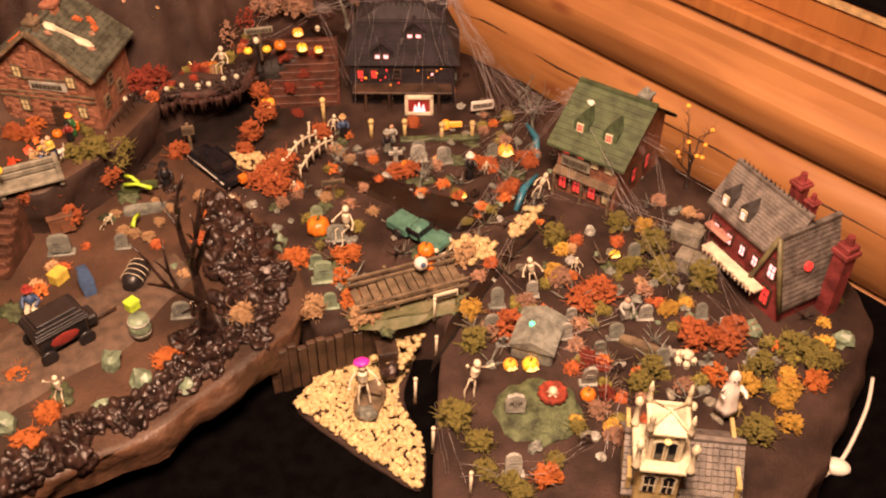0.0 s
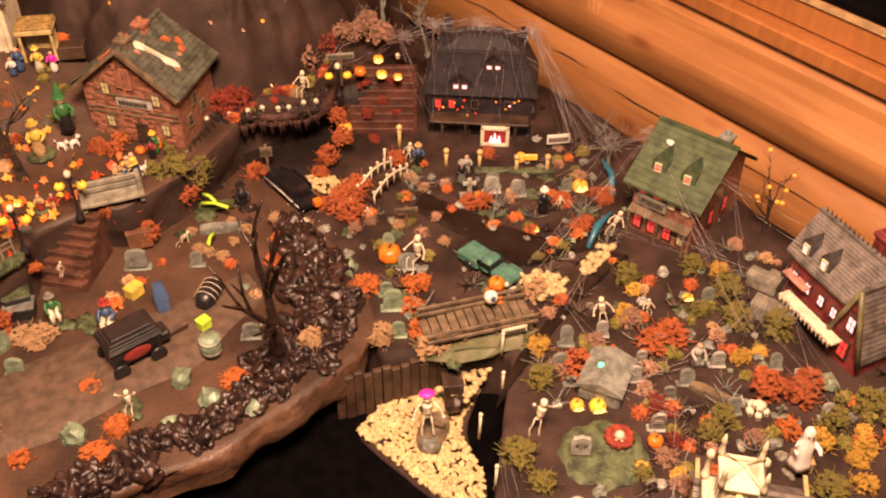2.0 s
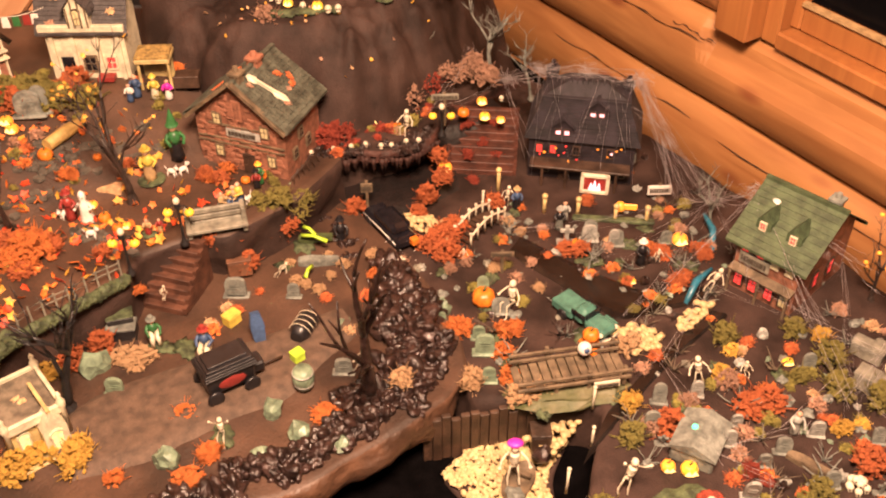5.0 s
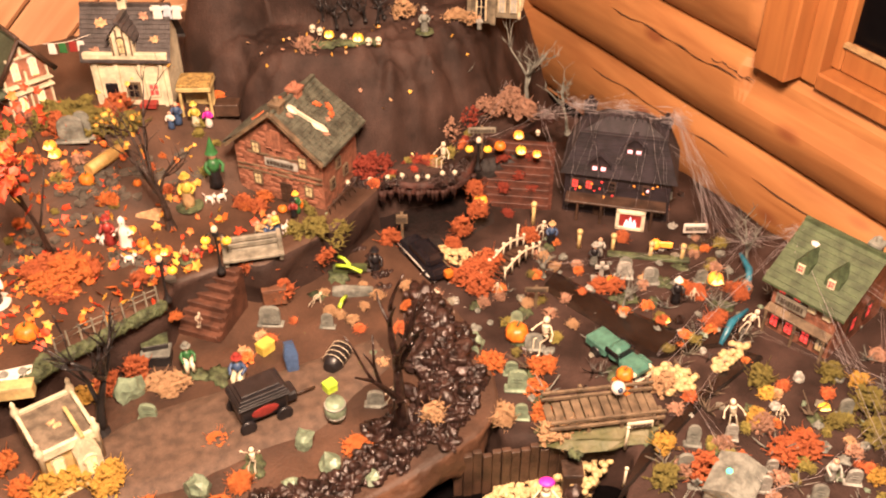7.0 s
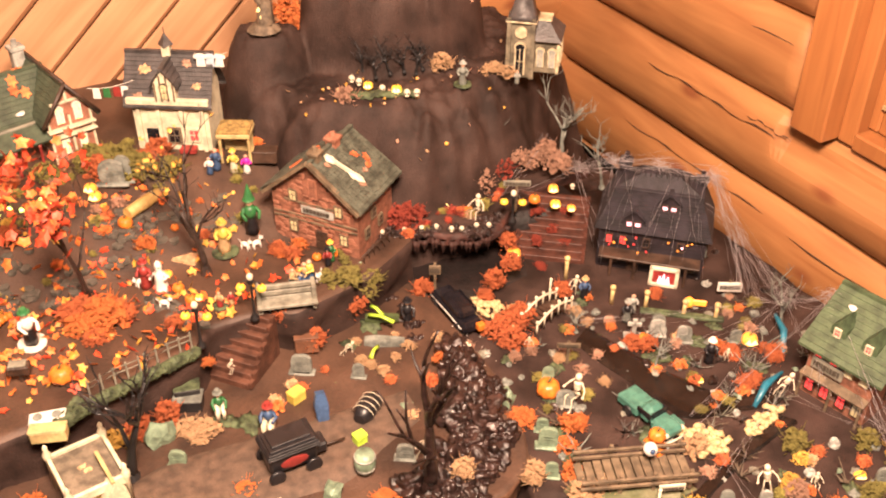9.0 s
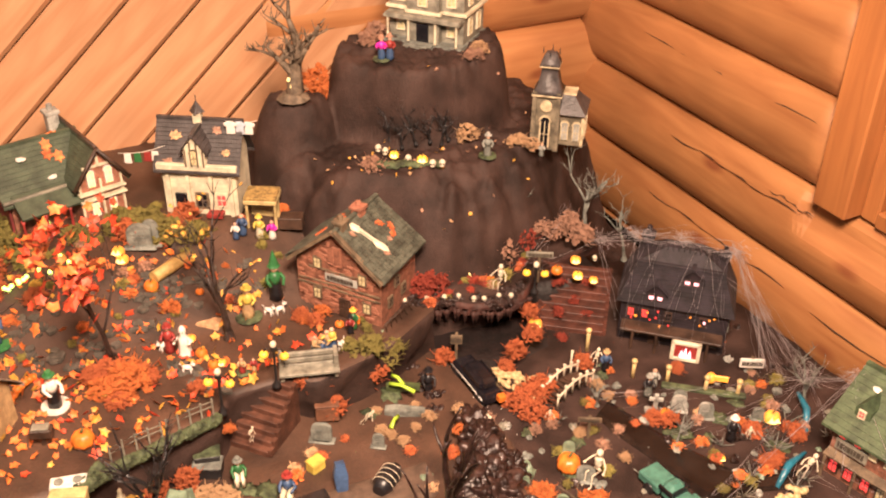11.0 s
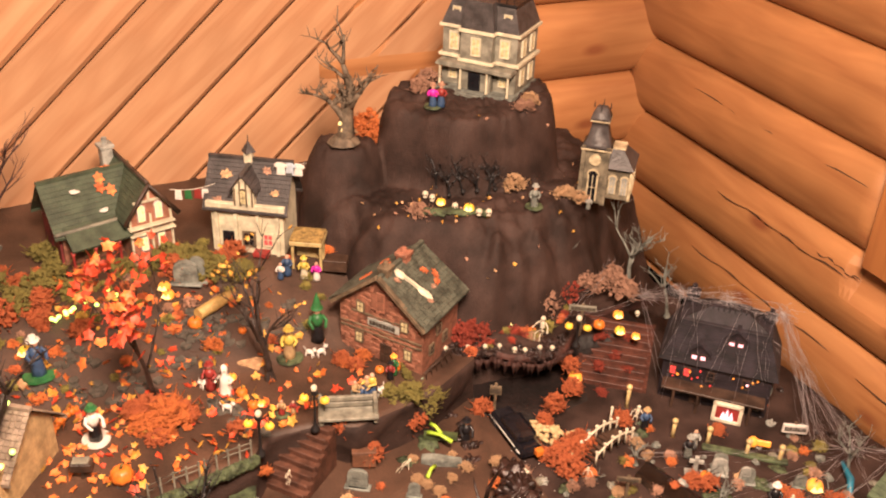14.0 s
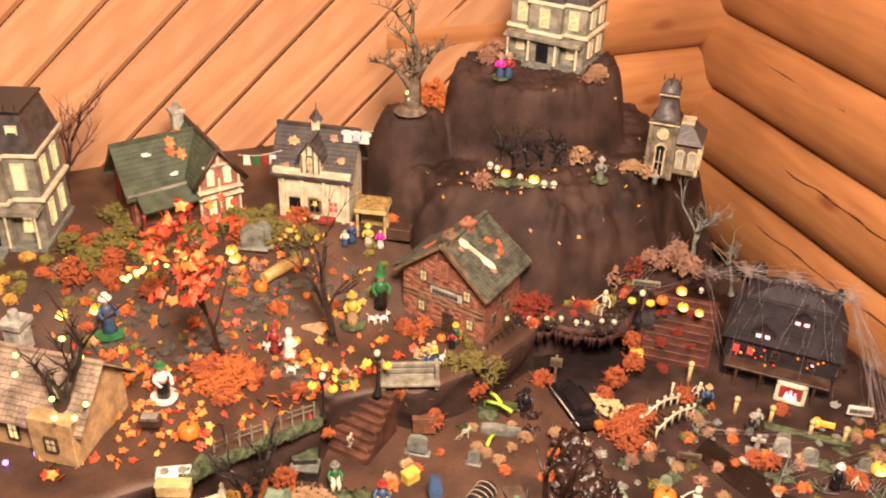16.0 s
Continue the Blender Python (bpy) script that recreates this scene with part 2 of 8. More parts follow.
def cyl(bm, r1, r2, hgt, m=None, slot=0, n=10):
    b = bmesh.new()
    bmesh.ops.create_cone(b, cap_ends=True, segments=n, radius1=r1, radius2=max(r2, 1e-4), depth=hgt)
    bmesh.ops.translate(b, verts=b.verts, vec=(0, 0, hgt / 2))
    join(bm, b, m, slot)


def ball(bm, r, m=None, slot=0, sub=1, sq=(1, 1, 1), rough=0.0, seed=0.0, freq=3.0):
    b = bmesh.new()
    bmesh.ops.create_icosphere(b, subdivisions=sub, radius=1)
    for v in b.verts:
        k = 1 + (rough * noise.noise(v.co * freq + Vector((seed, seed * 1.7, 0))) if rough else 0)
        v.co = Vector((v.co.x * sq[0], v.co.y * sq[1], v.co.z * sq[2])) * r * k
    join(bm, b, m, slot)


def tube(bm, pts, radii, n=6, slot=0):
    """A tapered tube along points."""
    rings = []
    pts = [Vector(p) for p in pts]
    for i, p in enumerate(pts):
        d = (pts[min(i + 1, len(pts) - 1)] - pts[max(i - 1, 0)]).normalized()
        a = d.orthogonal().normalized()
        b = d.cross(a)
        r = radii[i] if isinstance(radii, (list, tuple)) else radii
        rings.append([bm.verts.new(p + (a * math.cos(6.2832 * k / n) + b * math.sin(6.2832 * k / n)) * r) for k in range(n)])
    for u, w in zip(rings, rings[1:]):
        # keep the rings matched by nearest first vertex
        s = min(range(n), key=lambda k: (w[k].co - u[0].co).length)
        w[:] = w[s:] + w[:s]
        for k in range(n):
            f = bm.faces.new((u[k], u[(k + 1) % n], w[(k + 1) % n], w[k]))
            f.material_index = slot
            f.smooth = True
    for r in (rings[0][::-1], rings[-1]):
        bm.faces.new(r).material_index = slot


def lathe(bm, profile, n=14, m=None, slot=0, lobes=0, depth=0.0):
    """Turns (radius, z) pairs round z; lobes press ribs into it."""
    b = bmesh.new()
    rings = []
    for r, z in profile:
        ring = []
        for k in range(n):
            a = 6.2832 * k / n
            rr = max(r, 1e-4) * (1 - depth * (0.5 + 0.5 * math.cos(lobes * a)) if lobes else 1)
            ring.append(b.verts.new((rr * math.cos(a), rr * math.sin(a), z)))
        rings.append(ring)
    for u, w in zip(rings, rings[1:]):
        for k in range(n):
            b.faces.new((u[k], u[(k + 1) % n], w[(k + 1) % n], w[k])).smooth = True
    b.faces.new(rings[0][::-1])
    b.faces.new(rings[-1])
    join(bm, b, m, slot)


def prism(bm, outline, lo, hi, m=None, slot=0):
    """A flat outline of (x, y) pairs, anticlockwise, pulled up from lo to hi."""
    b = bmesh.new()
    low = [b.verts.new((x, y, lo)) for x, y in outline]
    top = [b.verts.new((x, y, hi)) for x, y in outline]
    n = len(outline)
    b.faces.new(low[::-1])
    b.faces.new(top)
    for k in range(n):
        b.faces.new((low[k], low[(k + 1) % n], top[(k + 1) % n], top[k]))
    join(bm, b, m, slot)


def mesh_of(name, bm, mats, smooth=False):
    me = bpy.data.meshes.new(name)
    bmesh.ops.recalc_face_normals(bm, faces=bm.faces)
    bm.to_mesh(me)
    bm.free()
    for m in mats if isinstance(mats, (list, tuple)) else [mats]:
        me.materials.append(m)
    if smooth:
        for p in me.polygons:
            p.use_smooth = True
    return me


def part(name, bm, material, parent, label="", smooth=False):
    ob = new(name, mesh_of(name, bm, material, smooth))
    ob.parent = parent
    return tagged(ob, label)


def thing(name, label, category, place=(0, 0, 0), turn=0.0, group="", bm=None, material=None, smooth=False, kind="", scale=1.0):
    ob = new(name, mesh_of(name, bm, material, smooth) if bm else None)
    ob.matrix_world = pose(*place, 0, 0, turn) @ Matrix.Scale(scale, 4)
    return tagged(ob, label, category, group, kind)


def rz(d):
    return pose(0, 0, 0, 0, 0, d)


def at(x, y, z, turn=0.0, rx=0.0, ry=0.0):
    return pose(x, y, z, rx, ry, turn)


# ---- the room: log wall, boarded wall, floor, ceiling ----
def log(name, length, axis, place, material, r=0.1, face=0.06, seed=0.0, planed=0.0):
    """A log of the wall: a rounded face that bulges to the room, with small unevenness."""
    bm = bmesh.new()
    n, m = max(2, int(length / (0.012 if planed else 0.05))), 12
    rows = []
    for i in range(n + 1):
        s = length * i / n
        row = []
        for k in range(m + 1):
            a = math.pi * k / m
            w = 0.004 * noise.noise(Vector((s * 3 + seed, k * 0.35, seed)))
            z = -math.cos(a) * (r + 0.001)
            d = (math.sin(a) ** 0.8) * face + w
            if z > 0 and s < planed:
                # the stretch under the window is planed to a sill
                cut = face * float(np.interp(z / r, (0, 0.45, 0.8, 1), (1.0, 0.6, 0.5, 0.05)))
                d = d + (min(d, cut) - d) * min(1.0, (planed - s) / 0.035)
            row.append(bm.verts.new((s, -d, z) if axis == 0 else (-d, s, z)))
        rows.append(row)
    for u, v in zip(rows, rows[1:]):
        for k in range(m):
            f = bm.faces.new((u[k], u[k + 1], v[k + 1], v[k]))
            f.smooth = not (planed and k >= m // 2 and f.calc_center_median().y < planed)
    for row, rev in ((rows[0], 0), (rows[-1], 1)):
        bm.faces.new(row if rev else row[::-1])
    ob = new(name, mesh_of(name, bm, material))
    ob.location = place
    return ob


WX, WY = 1.545, 2.09
bm = bmesh.new()
box(bm, 0.12, 5.2, 0.95, at(WX + 0.062, -0.45, -0.75))
box(bm, 0.12, 1.04, 2.35, at(WX + 0.062, 1.63, 0.2))
box(bm, 0.12, 2.6, 2.35, at(WX + 0.062, -1.75, 0.2))
box(bm, 0.12, 1.56, 1.1, at(WX + 0.062, 0.33, 1.45))
wall_east = tagged(new("wall_east", mesh_of("wall_east", bm, CHINK)), "honey pine log wall with a window", "wall", kind="structure")
for k in range(-4, 12):
    z = 0.1 + 0.2 * k
    if k < 0 or k > 6:
        log("log", 5.1, 1, (WX, -3.0, z), LOG_Y, seed=k * 3.1).parent = wall_east
    elif k == 0:
        log("log", 5.09, 1, (WX, -3.0, z), LOG_Y, seed=2.0, planed=4.25).parent = wall_east
    else:
        log("log", WY - 1.2, 1, (WX, 1.2, z), LOG_Y, seed=k * 3.1).parent = wall_east
        log("log", 2.6, 1, (WX, -3.0, z), LOG_Y, seed=k * 5.1).parent = wall_east
bm = bmesh.new()
box(bm, 4.6, 0.12, 3.3, at(-0.72, WY + 0.062, -0.75))
wall_north = tagged(new("wall_north", mesh_of("wall_north", bm, CHINK)), "pine wall of logs and diagonal boards", "wall", kind="structure")
for k in range(-4, 12):
    o = log("log", 0.95, 0, (0.62, WY, 0.204 + 0.2 * k), LOG_X, seed=k * 2.3 + 50)
    o.parent = wall_north

# diagonal tongue-and-groove boards on the north wall
bm = bmesh.new()
L = 4.6
W = 0.112
g = 0.007
prof = [(0, 0), (0.011, -0.011), (W - 0.003, -0.011), (W, -0.003)]
a = [bm.verts.new((0, y, z)) for z, y in prof]
b = [bm.verts.new((L, y, z)) for z, y in prof]
bm.faces.new(a[::-1])
bm.faces.new(b)
for k in range(4):
    bm.faces.new((a[k], a[(k + 1) % 4], b[(k + 1) % 4], b[k]))
for k in range(28):
    s = -3.322 + k * 0.1675
    m = pose(s, WY - 0.049 - 0.0002 * (k % 3), -1.0, 0, -42.6, 0)
    one = bm.copy()
    # the boards end where the logs of the corner begin
    inv = m.inverted()
    cut = bmesh.ops.bisect_plane(one, geom=one.verts[:] + one.edges[:] + one.faces[:], plane_co=inv @ Vector((0.95, WY, 0)), plane_no=inv.to_3x3() @ Vector((1, 0, 0)), clear_outer=True)
    if len(one.verts) < 6:
        one.free()
        continue
    ob = new("board", mesh_of("board", one, BOARD))
    ob.matrix_world = m
    ob.parent = wall_north
bm.free()

# window in the east wall
window = tagged(new("window_1"), "dark night window in a broad pine frame", "window", kind="structure")
for name, sx, sy, sz, x, y, z, m in (
        ("jamb", 0.085, 0.085, 1.3, 1.508, 1.152, 0.2, TRIM),
        ("window_frame", 0.05, 0.04, 1.25, 1.535, 1.09, 0.2, TRIM),
        ("window_frame", 0.05, 1.56, 0.035, 1.53, 0.29, 0.198, TRIM),
        ("sash", 0.03, 0.024, 1.2, 1.555, 1.06, 0.235, TRIM),
        ("sash", 0.03, 1.5, 0.055, 1.556, 0.298, 0.235, TRIM),
        ("window_sill", 0.012, 1.5, 0.008, 1.54, 0.298, 0.288, TAN),
        ("pane", 0.012, 1.5, 1.2, 1.566, 0.298, 0.28, NIGHT)):
    bm = bmesh.new()
    box(bm, sx, sy, sz, at(x, y, z), bev=0.004 if sx > 0.012 else 0.0)
    part(name, bm, m, window)

# drying cracks in the logs
for x, y0, y1, z in ((1.4865, 1.23, 1.66, 0.145), (1.492, 1.2, 1.33, 0.155), (1.492, 1.23, 1.72, -0.04), (1.489, 0.3, 1.15, -0.05), (1.492, 1.2, 2.0, 0.345), (1.519, 0.25, 0.75, 0.134), (1.489, 1.25, 1.8, 0.28)):
    bm = bmesh.new()
    tube(bm, [(x, y0 + (y1 - y0) * k / 12, z + 0.006 * math.sin(k * 1.3) * math.sin(k * 0.5)) for k in range(13)], [0.0002] + [0.0012 + 0.0007 * math.sin(k * 2.1) for k in range(11)] + [0.0002], 5)
    o = new("crack", mesh_of("crack", bm, DARKTIMBER))
    o.parent = wall_east

bm = bmesh.new()
box(bm, 5.2, 5.6, 0.1, at(-0.6, -0.6, -0.86))
tagged(new("floor", mesh_of("floor", bm, DARKTIMBER)), "dark floor under the display", "floor", kind="structure")
bm = bmesh.new()
box(bm, 5.2, 5.6, 0.1, at(-0.6, -0.6, 2.55))
tagged(new("ceiling", mesh_of("ceiling", bm, BOARD)), "pine ceiling", "ceiling", kind="structure")
for nm, sx, sy, x, y in (("wall_south", 5.2, 0.1, -0.6, -3.2), ("wall_west", 0.1, 5.6, -3.05, -0.6)):
    bm = bmesh.new()
    box(bm, sx, sy, 3.3, at(x, y, -0.75))
    tagged(new(nm, mesh_of(nm, bm, LOG_Y)), "plain pine wall", "wall", kind="structure")

# ---- the table and the painted ground ----
TABLE_X = 1.40
bm = bmesh.new()
box(bm, 2.62, 2.2, 0.05, at(TABLE_X - 1.31, 0.98, -0.145), bev=0.01)
t = thing("table", "low table draped in black cloth", "table", bm=bm, material=CLOTH)
for x, y in ((-1.1, -0.05), (1.34, -0.05), (-1.1, 2.0), (1.34, 2.0)):
    bm = bmesh.new()
    box(bm, 0.07, 0.07, 0.62, at(x, y, -0.76))
    part("leg", bm, DARKTIMBER, t)


def curve(pts, x):
    """y of a broken line at x."""
    return float(np.interp(x, [p[0] for p in pts], [p[1] for p in pts]))


def strip(name, front, back, x0, x1, ztop, zlow, mats, label, nx=90, ny=40, rough=0.006, lip=0.0, seed=0.0):
    """Ground between a front and a back line, with a rough front cliff."""
    bm = bmesh.new()
    rows = []
    for j in range(-6, ny + 1):
        row = []
        for i in range(nx + 1):
            x = x0 + (x1 - x0) * i / nx
            yf, yb = curve(front, x), curve(back, x)
            v = max(j, 0) / ny
            y = yf + (yb - yf) * v
            z = ztop(x, y)
            if j < 0:
                k = -j / 6
                z = z + (zlow - z) * k
                y = yf + lip * math.sin(k * 3.0)
                y += 0.018 * noise.noise(Vector((x * 14 + seed, z * 22, seed))) + 0.008 * noise.noise(Vector((x * 45, z * 50, seed)))
            else:
                z += rough * noise.noise(Vector((x * 9 + seed, y * 9, 0))) + 0.4 * rough * noise.noise(Vector((x * 40, y * 40, seed)))
            row.append(bm.verts.new((x, y, z)))
        rows.append(row)
    for j, (u, w) in enumerate(zip(rows, rows[1:])):
        for i in range(nx):
            f = bm.faces.new((u[i], u[i + 1], w[i + 1], w[i]))
            f.smooth = True
            f.material_index = 1 if j < 6 else 0
    return tagged(new(name, mesh_of(name, bm, mats)), label, "ground", kind="structure")


BOARD_FRONT = [(-0.7, 0.72), (0.05, 0.79), (0.133, 0.80), (0.28, 0.762), (0.35, 0.762), (0.42, 0.768), (0.50, 0.776), (0.565, 0.788), (0.612, 0.812), (0.645, 0.85), (0.664, 0.92), (0.682, 1.0)]
PLATEAU_FRONT = [(-0.8, 1.10), (-0.02, 1.144), (0.12, 1.173), (0.24, 1.205), (0.262, 1.25), (0.385, 1.245), (0.405, 1.215), (0.46, 1.23), (0.56, 1.25), (0.62, 1.285), (0.68, 1.32)]


def plateau_z(x, y):
    return 0.10 + 0.1 * min(1, max(0, (y - 1.42) / 0.2))


strip("ground_lower", BOARD_FRONT, [(-0.8, 1.16), (0.4, 1.26), (0.68, 1.4)], -0.7, 0.682, lambda x, y: 0.012, -0.042, [EARTH, RIM], "brown painted foam ground with a rough edge", rough=0.005, lip=-0.006)
bm = bmesh.new()
box(bm, 1.2, 0.36, 0.06, at(-0.1, 1.05, -0.096), bev=0.01)
thing("riser", "black cloth-covered riser under the lower ground", "riser", bm=bm, material=CLOTH)
strip("ground_terrace", PLATEAU_FRONT, [(-0.8, 2.07), (0.68, 2.07)], -0.8, 0.68, plateau_z, 0.0, [EARTH, EARTH2], "leaf-strewn brown terrace of the upper village", rough=0.005, seed=4)


def slab(name, outline, zlow, ztop, mats, label, seed=0.0, rough=0.012, steps=4, top_noise=0.004):
    """A foam slab with a rounded, uneven edge; outline anticlockwise, resampled finely."""
    pts = []
    n = len(outline)
    for k in range(n):
        p, q = Vector(outline[k]), Vector(outline[(k + 1) % n])
        c = max(1, int((q - p).length / 0.015))
        pts += [p.lerp(q, i / c) for i in range(c)]
    for _ in range(3):
        pts = [(pts[i - 1] + pts[i] * 2 + pts[(i + 1) % len(pts)]) / 4 for i in range(len(pts))]
    mid = sum(pts, Vector((0, 0))) / len(pts)
    bm = bmesh.new()
    rings = []
    for s in range(steps + 1):
        z = zlow + (ztop - zlow) * s / steps
        rings.append([bm.verts.new((*(p + (p - mid).normalized() * (rough * noise.noise(Vector((p.x * 18, p.y * 18, z * 20 + seed))) + (0.006 if s < steps else 0))), z)) for p in pts])
    inner = 10
    for s in range(1, inner):
        k = 1 - s / inner
        rings.append([bm.verts.new((*(mid + (p - mid) * k), ztop + top_noise * noise.noise(Vector((p.x * 9 * k, p.y * 9 * k, seed))))) for p in pts])
    for j, (u, w) in enumerate(zip(rings, rings[1:])):
        for i in range(len(pts)):
            f = bm.faces.new((u[i], u[(i + 1) % len(pts)], w[(i + 1) % len(pts)], w[i]))
            f.smooth = True
            f.material_index = 1 if j < steps else 0
    bm.faces.new(rings[-1])
    return tagged(new(name, mesh_of(name, bm, mats)), label, "ground", kind="structure")


slab("ground_right", [(0.60, 0.775), (0.68, 0.725), (0.77, 0.665), (0.70, 0.60), (0.60, 0.505), (0.50, 0.40), (0.46, 0.28), (0.55, 0.18), (0.75, 0.10), (0.95, 0.12), (1.22, 0.20), (1.31, 0.30), (1.33, 0.7), (1.32, 1.2), (1.25, 1.42), (0.95, 1.45), (0.72, 1.35), (0.66, 1.15), (0.66, 0.95)],
     -0.097, 0.0, [EARTH2, EARTH2], "dark brown painted ground of the haunted village", seed=2.0)


def hill_z(x, y):
    def dome(cx, cy, rx, ry, top, w):
        r = math.hypot((x - cx) / rx, (y - cy) / ry) * (1 + 0.12 * noise.noise(Vector((x * 9, y * 9, cx))))
        k = min(1, max(0, (r - 1) / w))
        return top * (1 - k * k * (3 - 2 * k))
    z = max(dome(0.84, 1.72, 0.30, 0.245, 0.32, 0.6), dome(0.845, 1.72, 0.165, 0.13, 0.472, 0.6), dome(0.575, 1.73, 0.05, 0.045, 0.40, 2.4))
    fold = noise.noise(Vector((math.atan2(y - 1.65, x - 0.85) * 7, z * 4, 1.0)))
    slope = 1 if 0.02 < z < 0.29 else 0.25
    return z + slope * (0.03 * fold + 0.022 * noise.noise(Vector((x * 16, y * 16, 4.0)))) + 0.008 * noise.noise(Vector((x * 42, y * 42, z * 30))) + 0.005 * noise.noise(Vector((x * 95, y * 95, z * 60)))


bm = bmesh.new()
nx, ny = 190, 160
rows = [[bm.verts.new((x := 0.30 + 0.98 * i / nx, y := 1.22 + 0.82 * j / ny, hill_z(x, y) - 0.02)) for i in range(nx + 1)] for j in range(ny + 1)]
for u, w in zip(rows, rows[1:]):
    for i in range(nx):
        bm.faces.new((u[i], u[i + 1], w[i + 1], w[i])).smooth = True
tagged(new("hill", mesh_of("hill", bm, EARTH2)), "dark brown terraced foam hill with folds", "hill", kind="structure")


# ---- houses ----
def courses(bm, w, run, rise, n, over=0.0, thick=0.0022, slot=0):
    """Stepped shingle courses up one slope; local x along the eave, eave at the origin, rising to +y."""
    for k in range(n):
        y0, y1 = run * k / n - (0.002 if k else 0), run * (k + 1) / n
        z0, z1 = rise * k / n, rise * (k + 1) / n
        gap = 0.0004 if thick > 0.001 else 0.0
        cols = max(3, int(w / 0.0085))
        for c in range(cols):
            x0 = -w / 2 + w * c / cols + gap
            x1 = -w / 2 + w * (c + 1) / cols - gap
            j = 3 * gap * noise.noise(Vector((x0 * 90, k * 3.1, w)))
            vs = [bm.verts.new(p) for p in ((x0, y0 + j, z0), (x1, y0 + j, z0), (x1, y1, z1), (x0, y1, z1), (x0, y0 + j, z0 + thick + j), (x1, y0 + j, z0 + thick + j), (x1, y1, z1 + 0.0008), (x0, y1, z1 + 0.0008))]
            for q in ((0, 1, 5, 4), (1, 2, 6, 5), (3, 0, 4, 7), (4, 5, 6, 7)):
                bm.faces.new([vs[i] for i in q]).material_index = slot


def gable_roof(w, d, rise, over=0.012, axis="y", n=10, thick=0.0022):
    """Two shingled slopes over a w x d plan; the ridge runs along local y or x. Base at z = 0."""
    bm = bmesh.new()
    run, length = (w / 2 + over, d + 2 * over) if axis == "y" else (d / 2 + over, w + 2 * over)
    drop = rise * over / (run - over)
    for s in (0, 1):
        b = bmesh.new()
        courses(b, length, run, rise + drop, n, thick=thick)
        prism(b, [(-length / 2, 0), (length / 2, 0), (length / 2, 0.003), (-length / 2, 0.003)], -0.004, 0.0)
        turn = (90 if s else -90) if axis == "y" else (180 if s else 0)
        off = pose(0, 0, -drop, 0, 0, turn) @ Matrix.Translation((0, -run, 0))
        join(bm, b, off)
    b = bmesh.new()
    box(b, length, 0.008, 0.006, at(0, 0, rise - 0.001))
    join(bm, b, rz(90) if axis == "y" else None)
    return bm


def gable_wall(bm, w, d, hgt, rise, axis="y", slot=0):
    """House body with gable ends."""
    b = bmesh.new()
    pts = [(-w / 2, 0), (w / 2, 0), (w / 2, hgt), (0, hgt + rise), (-w / 2, hgt)] if axis == "y" else [(-d / 2, 0), (d / 2, 0), (d / 2, hgt), (0, hgt + rise), (-d / 2, hgt)]
    depth = d if axis == "y" else w
    prism(b, pts, -depth / 2, depth / 2)
    join(bm, b, (pose(0, 0, 0, 90, 0, 0) if axis == "y" else rz(90) @ pose(0, 0, 0, 90, 0, 0)), slot)


def ring(bm, w, hgt, fr, deep):
    """A rectangular frame in one piece, standing on its sill."""
    rows = []
    for y in (-deep / 2, deep / 2):
        rows.append([bm.verts.new(p) for p in ((-w / 2, y, -fr), (w / 2, y, -fr), (w / 2, y, hgt + fr), (-w / 2, y, hgt + fr))])
        rows.append([bm.verts.new(p) for p in ((-w / 2 + fr, y, 0), (w / 2 - fr, y, 0), (w / 2 - fr, y, hgt), (-w / 2 + fr, y, hgt))])
    fo, fi, bo, bi = rows
    for k in range(4):
        j = (k + 1) % 4
        bm.faces.new((fo[k], fo[j], fi[j], fi[k]))
        bm.faces.new((bo[j], bo[k], bi[k], bi[j]))
        bm.faces.new((fo[j], fo[k], bo[k], bo[j]))
        bm.faces.new((fi[k], fi[j], bi[j], bi[k]))


def window_part(parent, x, y, z, w, hgt, turn=0.0, frame=CREAM, pane=WINDIM, name="window", bars=True, arch=False):
    """A window on a wall: a proud frame with bars and a pane set in; local -y looks out."""
    bm = bmesh.new()
    fr = max(0.0018, w * 0.14)
    if not arch:
        ring(bm, w, hgt, fr, 0.004)
    for sx in (-1, 1) if arch else ():
        box(bm, fr, 0.004, hgt, at(sx * (w / 2 - fr / 2), 0, 0))
    if arch:
        for k in range(5):
            a0 = math.pi * (k + 0.5) / 5
            box(bm, w * 0.34, 0.004, fr, at(math.cos(a0) * w * 0.44, 0, hgt + math.sin(a0) * w * 0.44) @ pose(0, 0, 0, 0, 90 - math.degrees(a0), 0))
    m = Matrix.Translation((x, y, z)) @ rz(turn)
    win = part(name, bm, frame, parent)
    win.matrix_local = m
    if bars:
        bm = bmesh.new()
        box(bm, fr * 0.5, 0.003, hgt, at(0, 0, 0))
        part("mullion", bm, frame, win)
        bm = bmesh.new()
        box(bm, w, 0.0034, fr * 0.5, at(0, 0, hgt * 0.5))
        part("transom", bm, frame, win)
    bm = bmesh.new()
    box(bm, w * 0.9, 0.0025, hgt + (w * 0.4 if arch else 0))
    part("pane", bm, pane, win)
    return win


def chimney(parent, x, y, z, s, hgt, material=BRICK):
    bm = bmesh.new()
    box(bm, s, s, hgt, at(x, y, z), bev=0.001)
    box(bm, s * 1.3, s * 1.3, s * 0.35, at(x, y, z + hgt * 0.86), bev=0.001)
    cyl(bm, s * 0.3, s * 0.25, s * 0.6, at(x, y, z + hgt))
    return part("chimney", bm, material, parent)


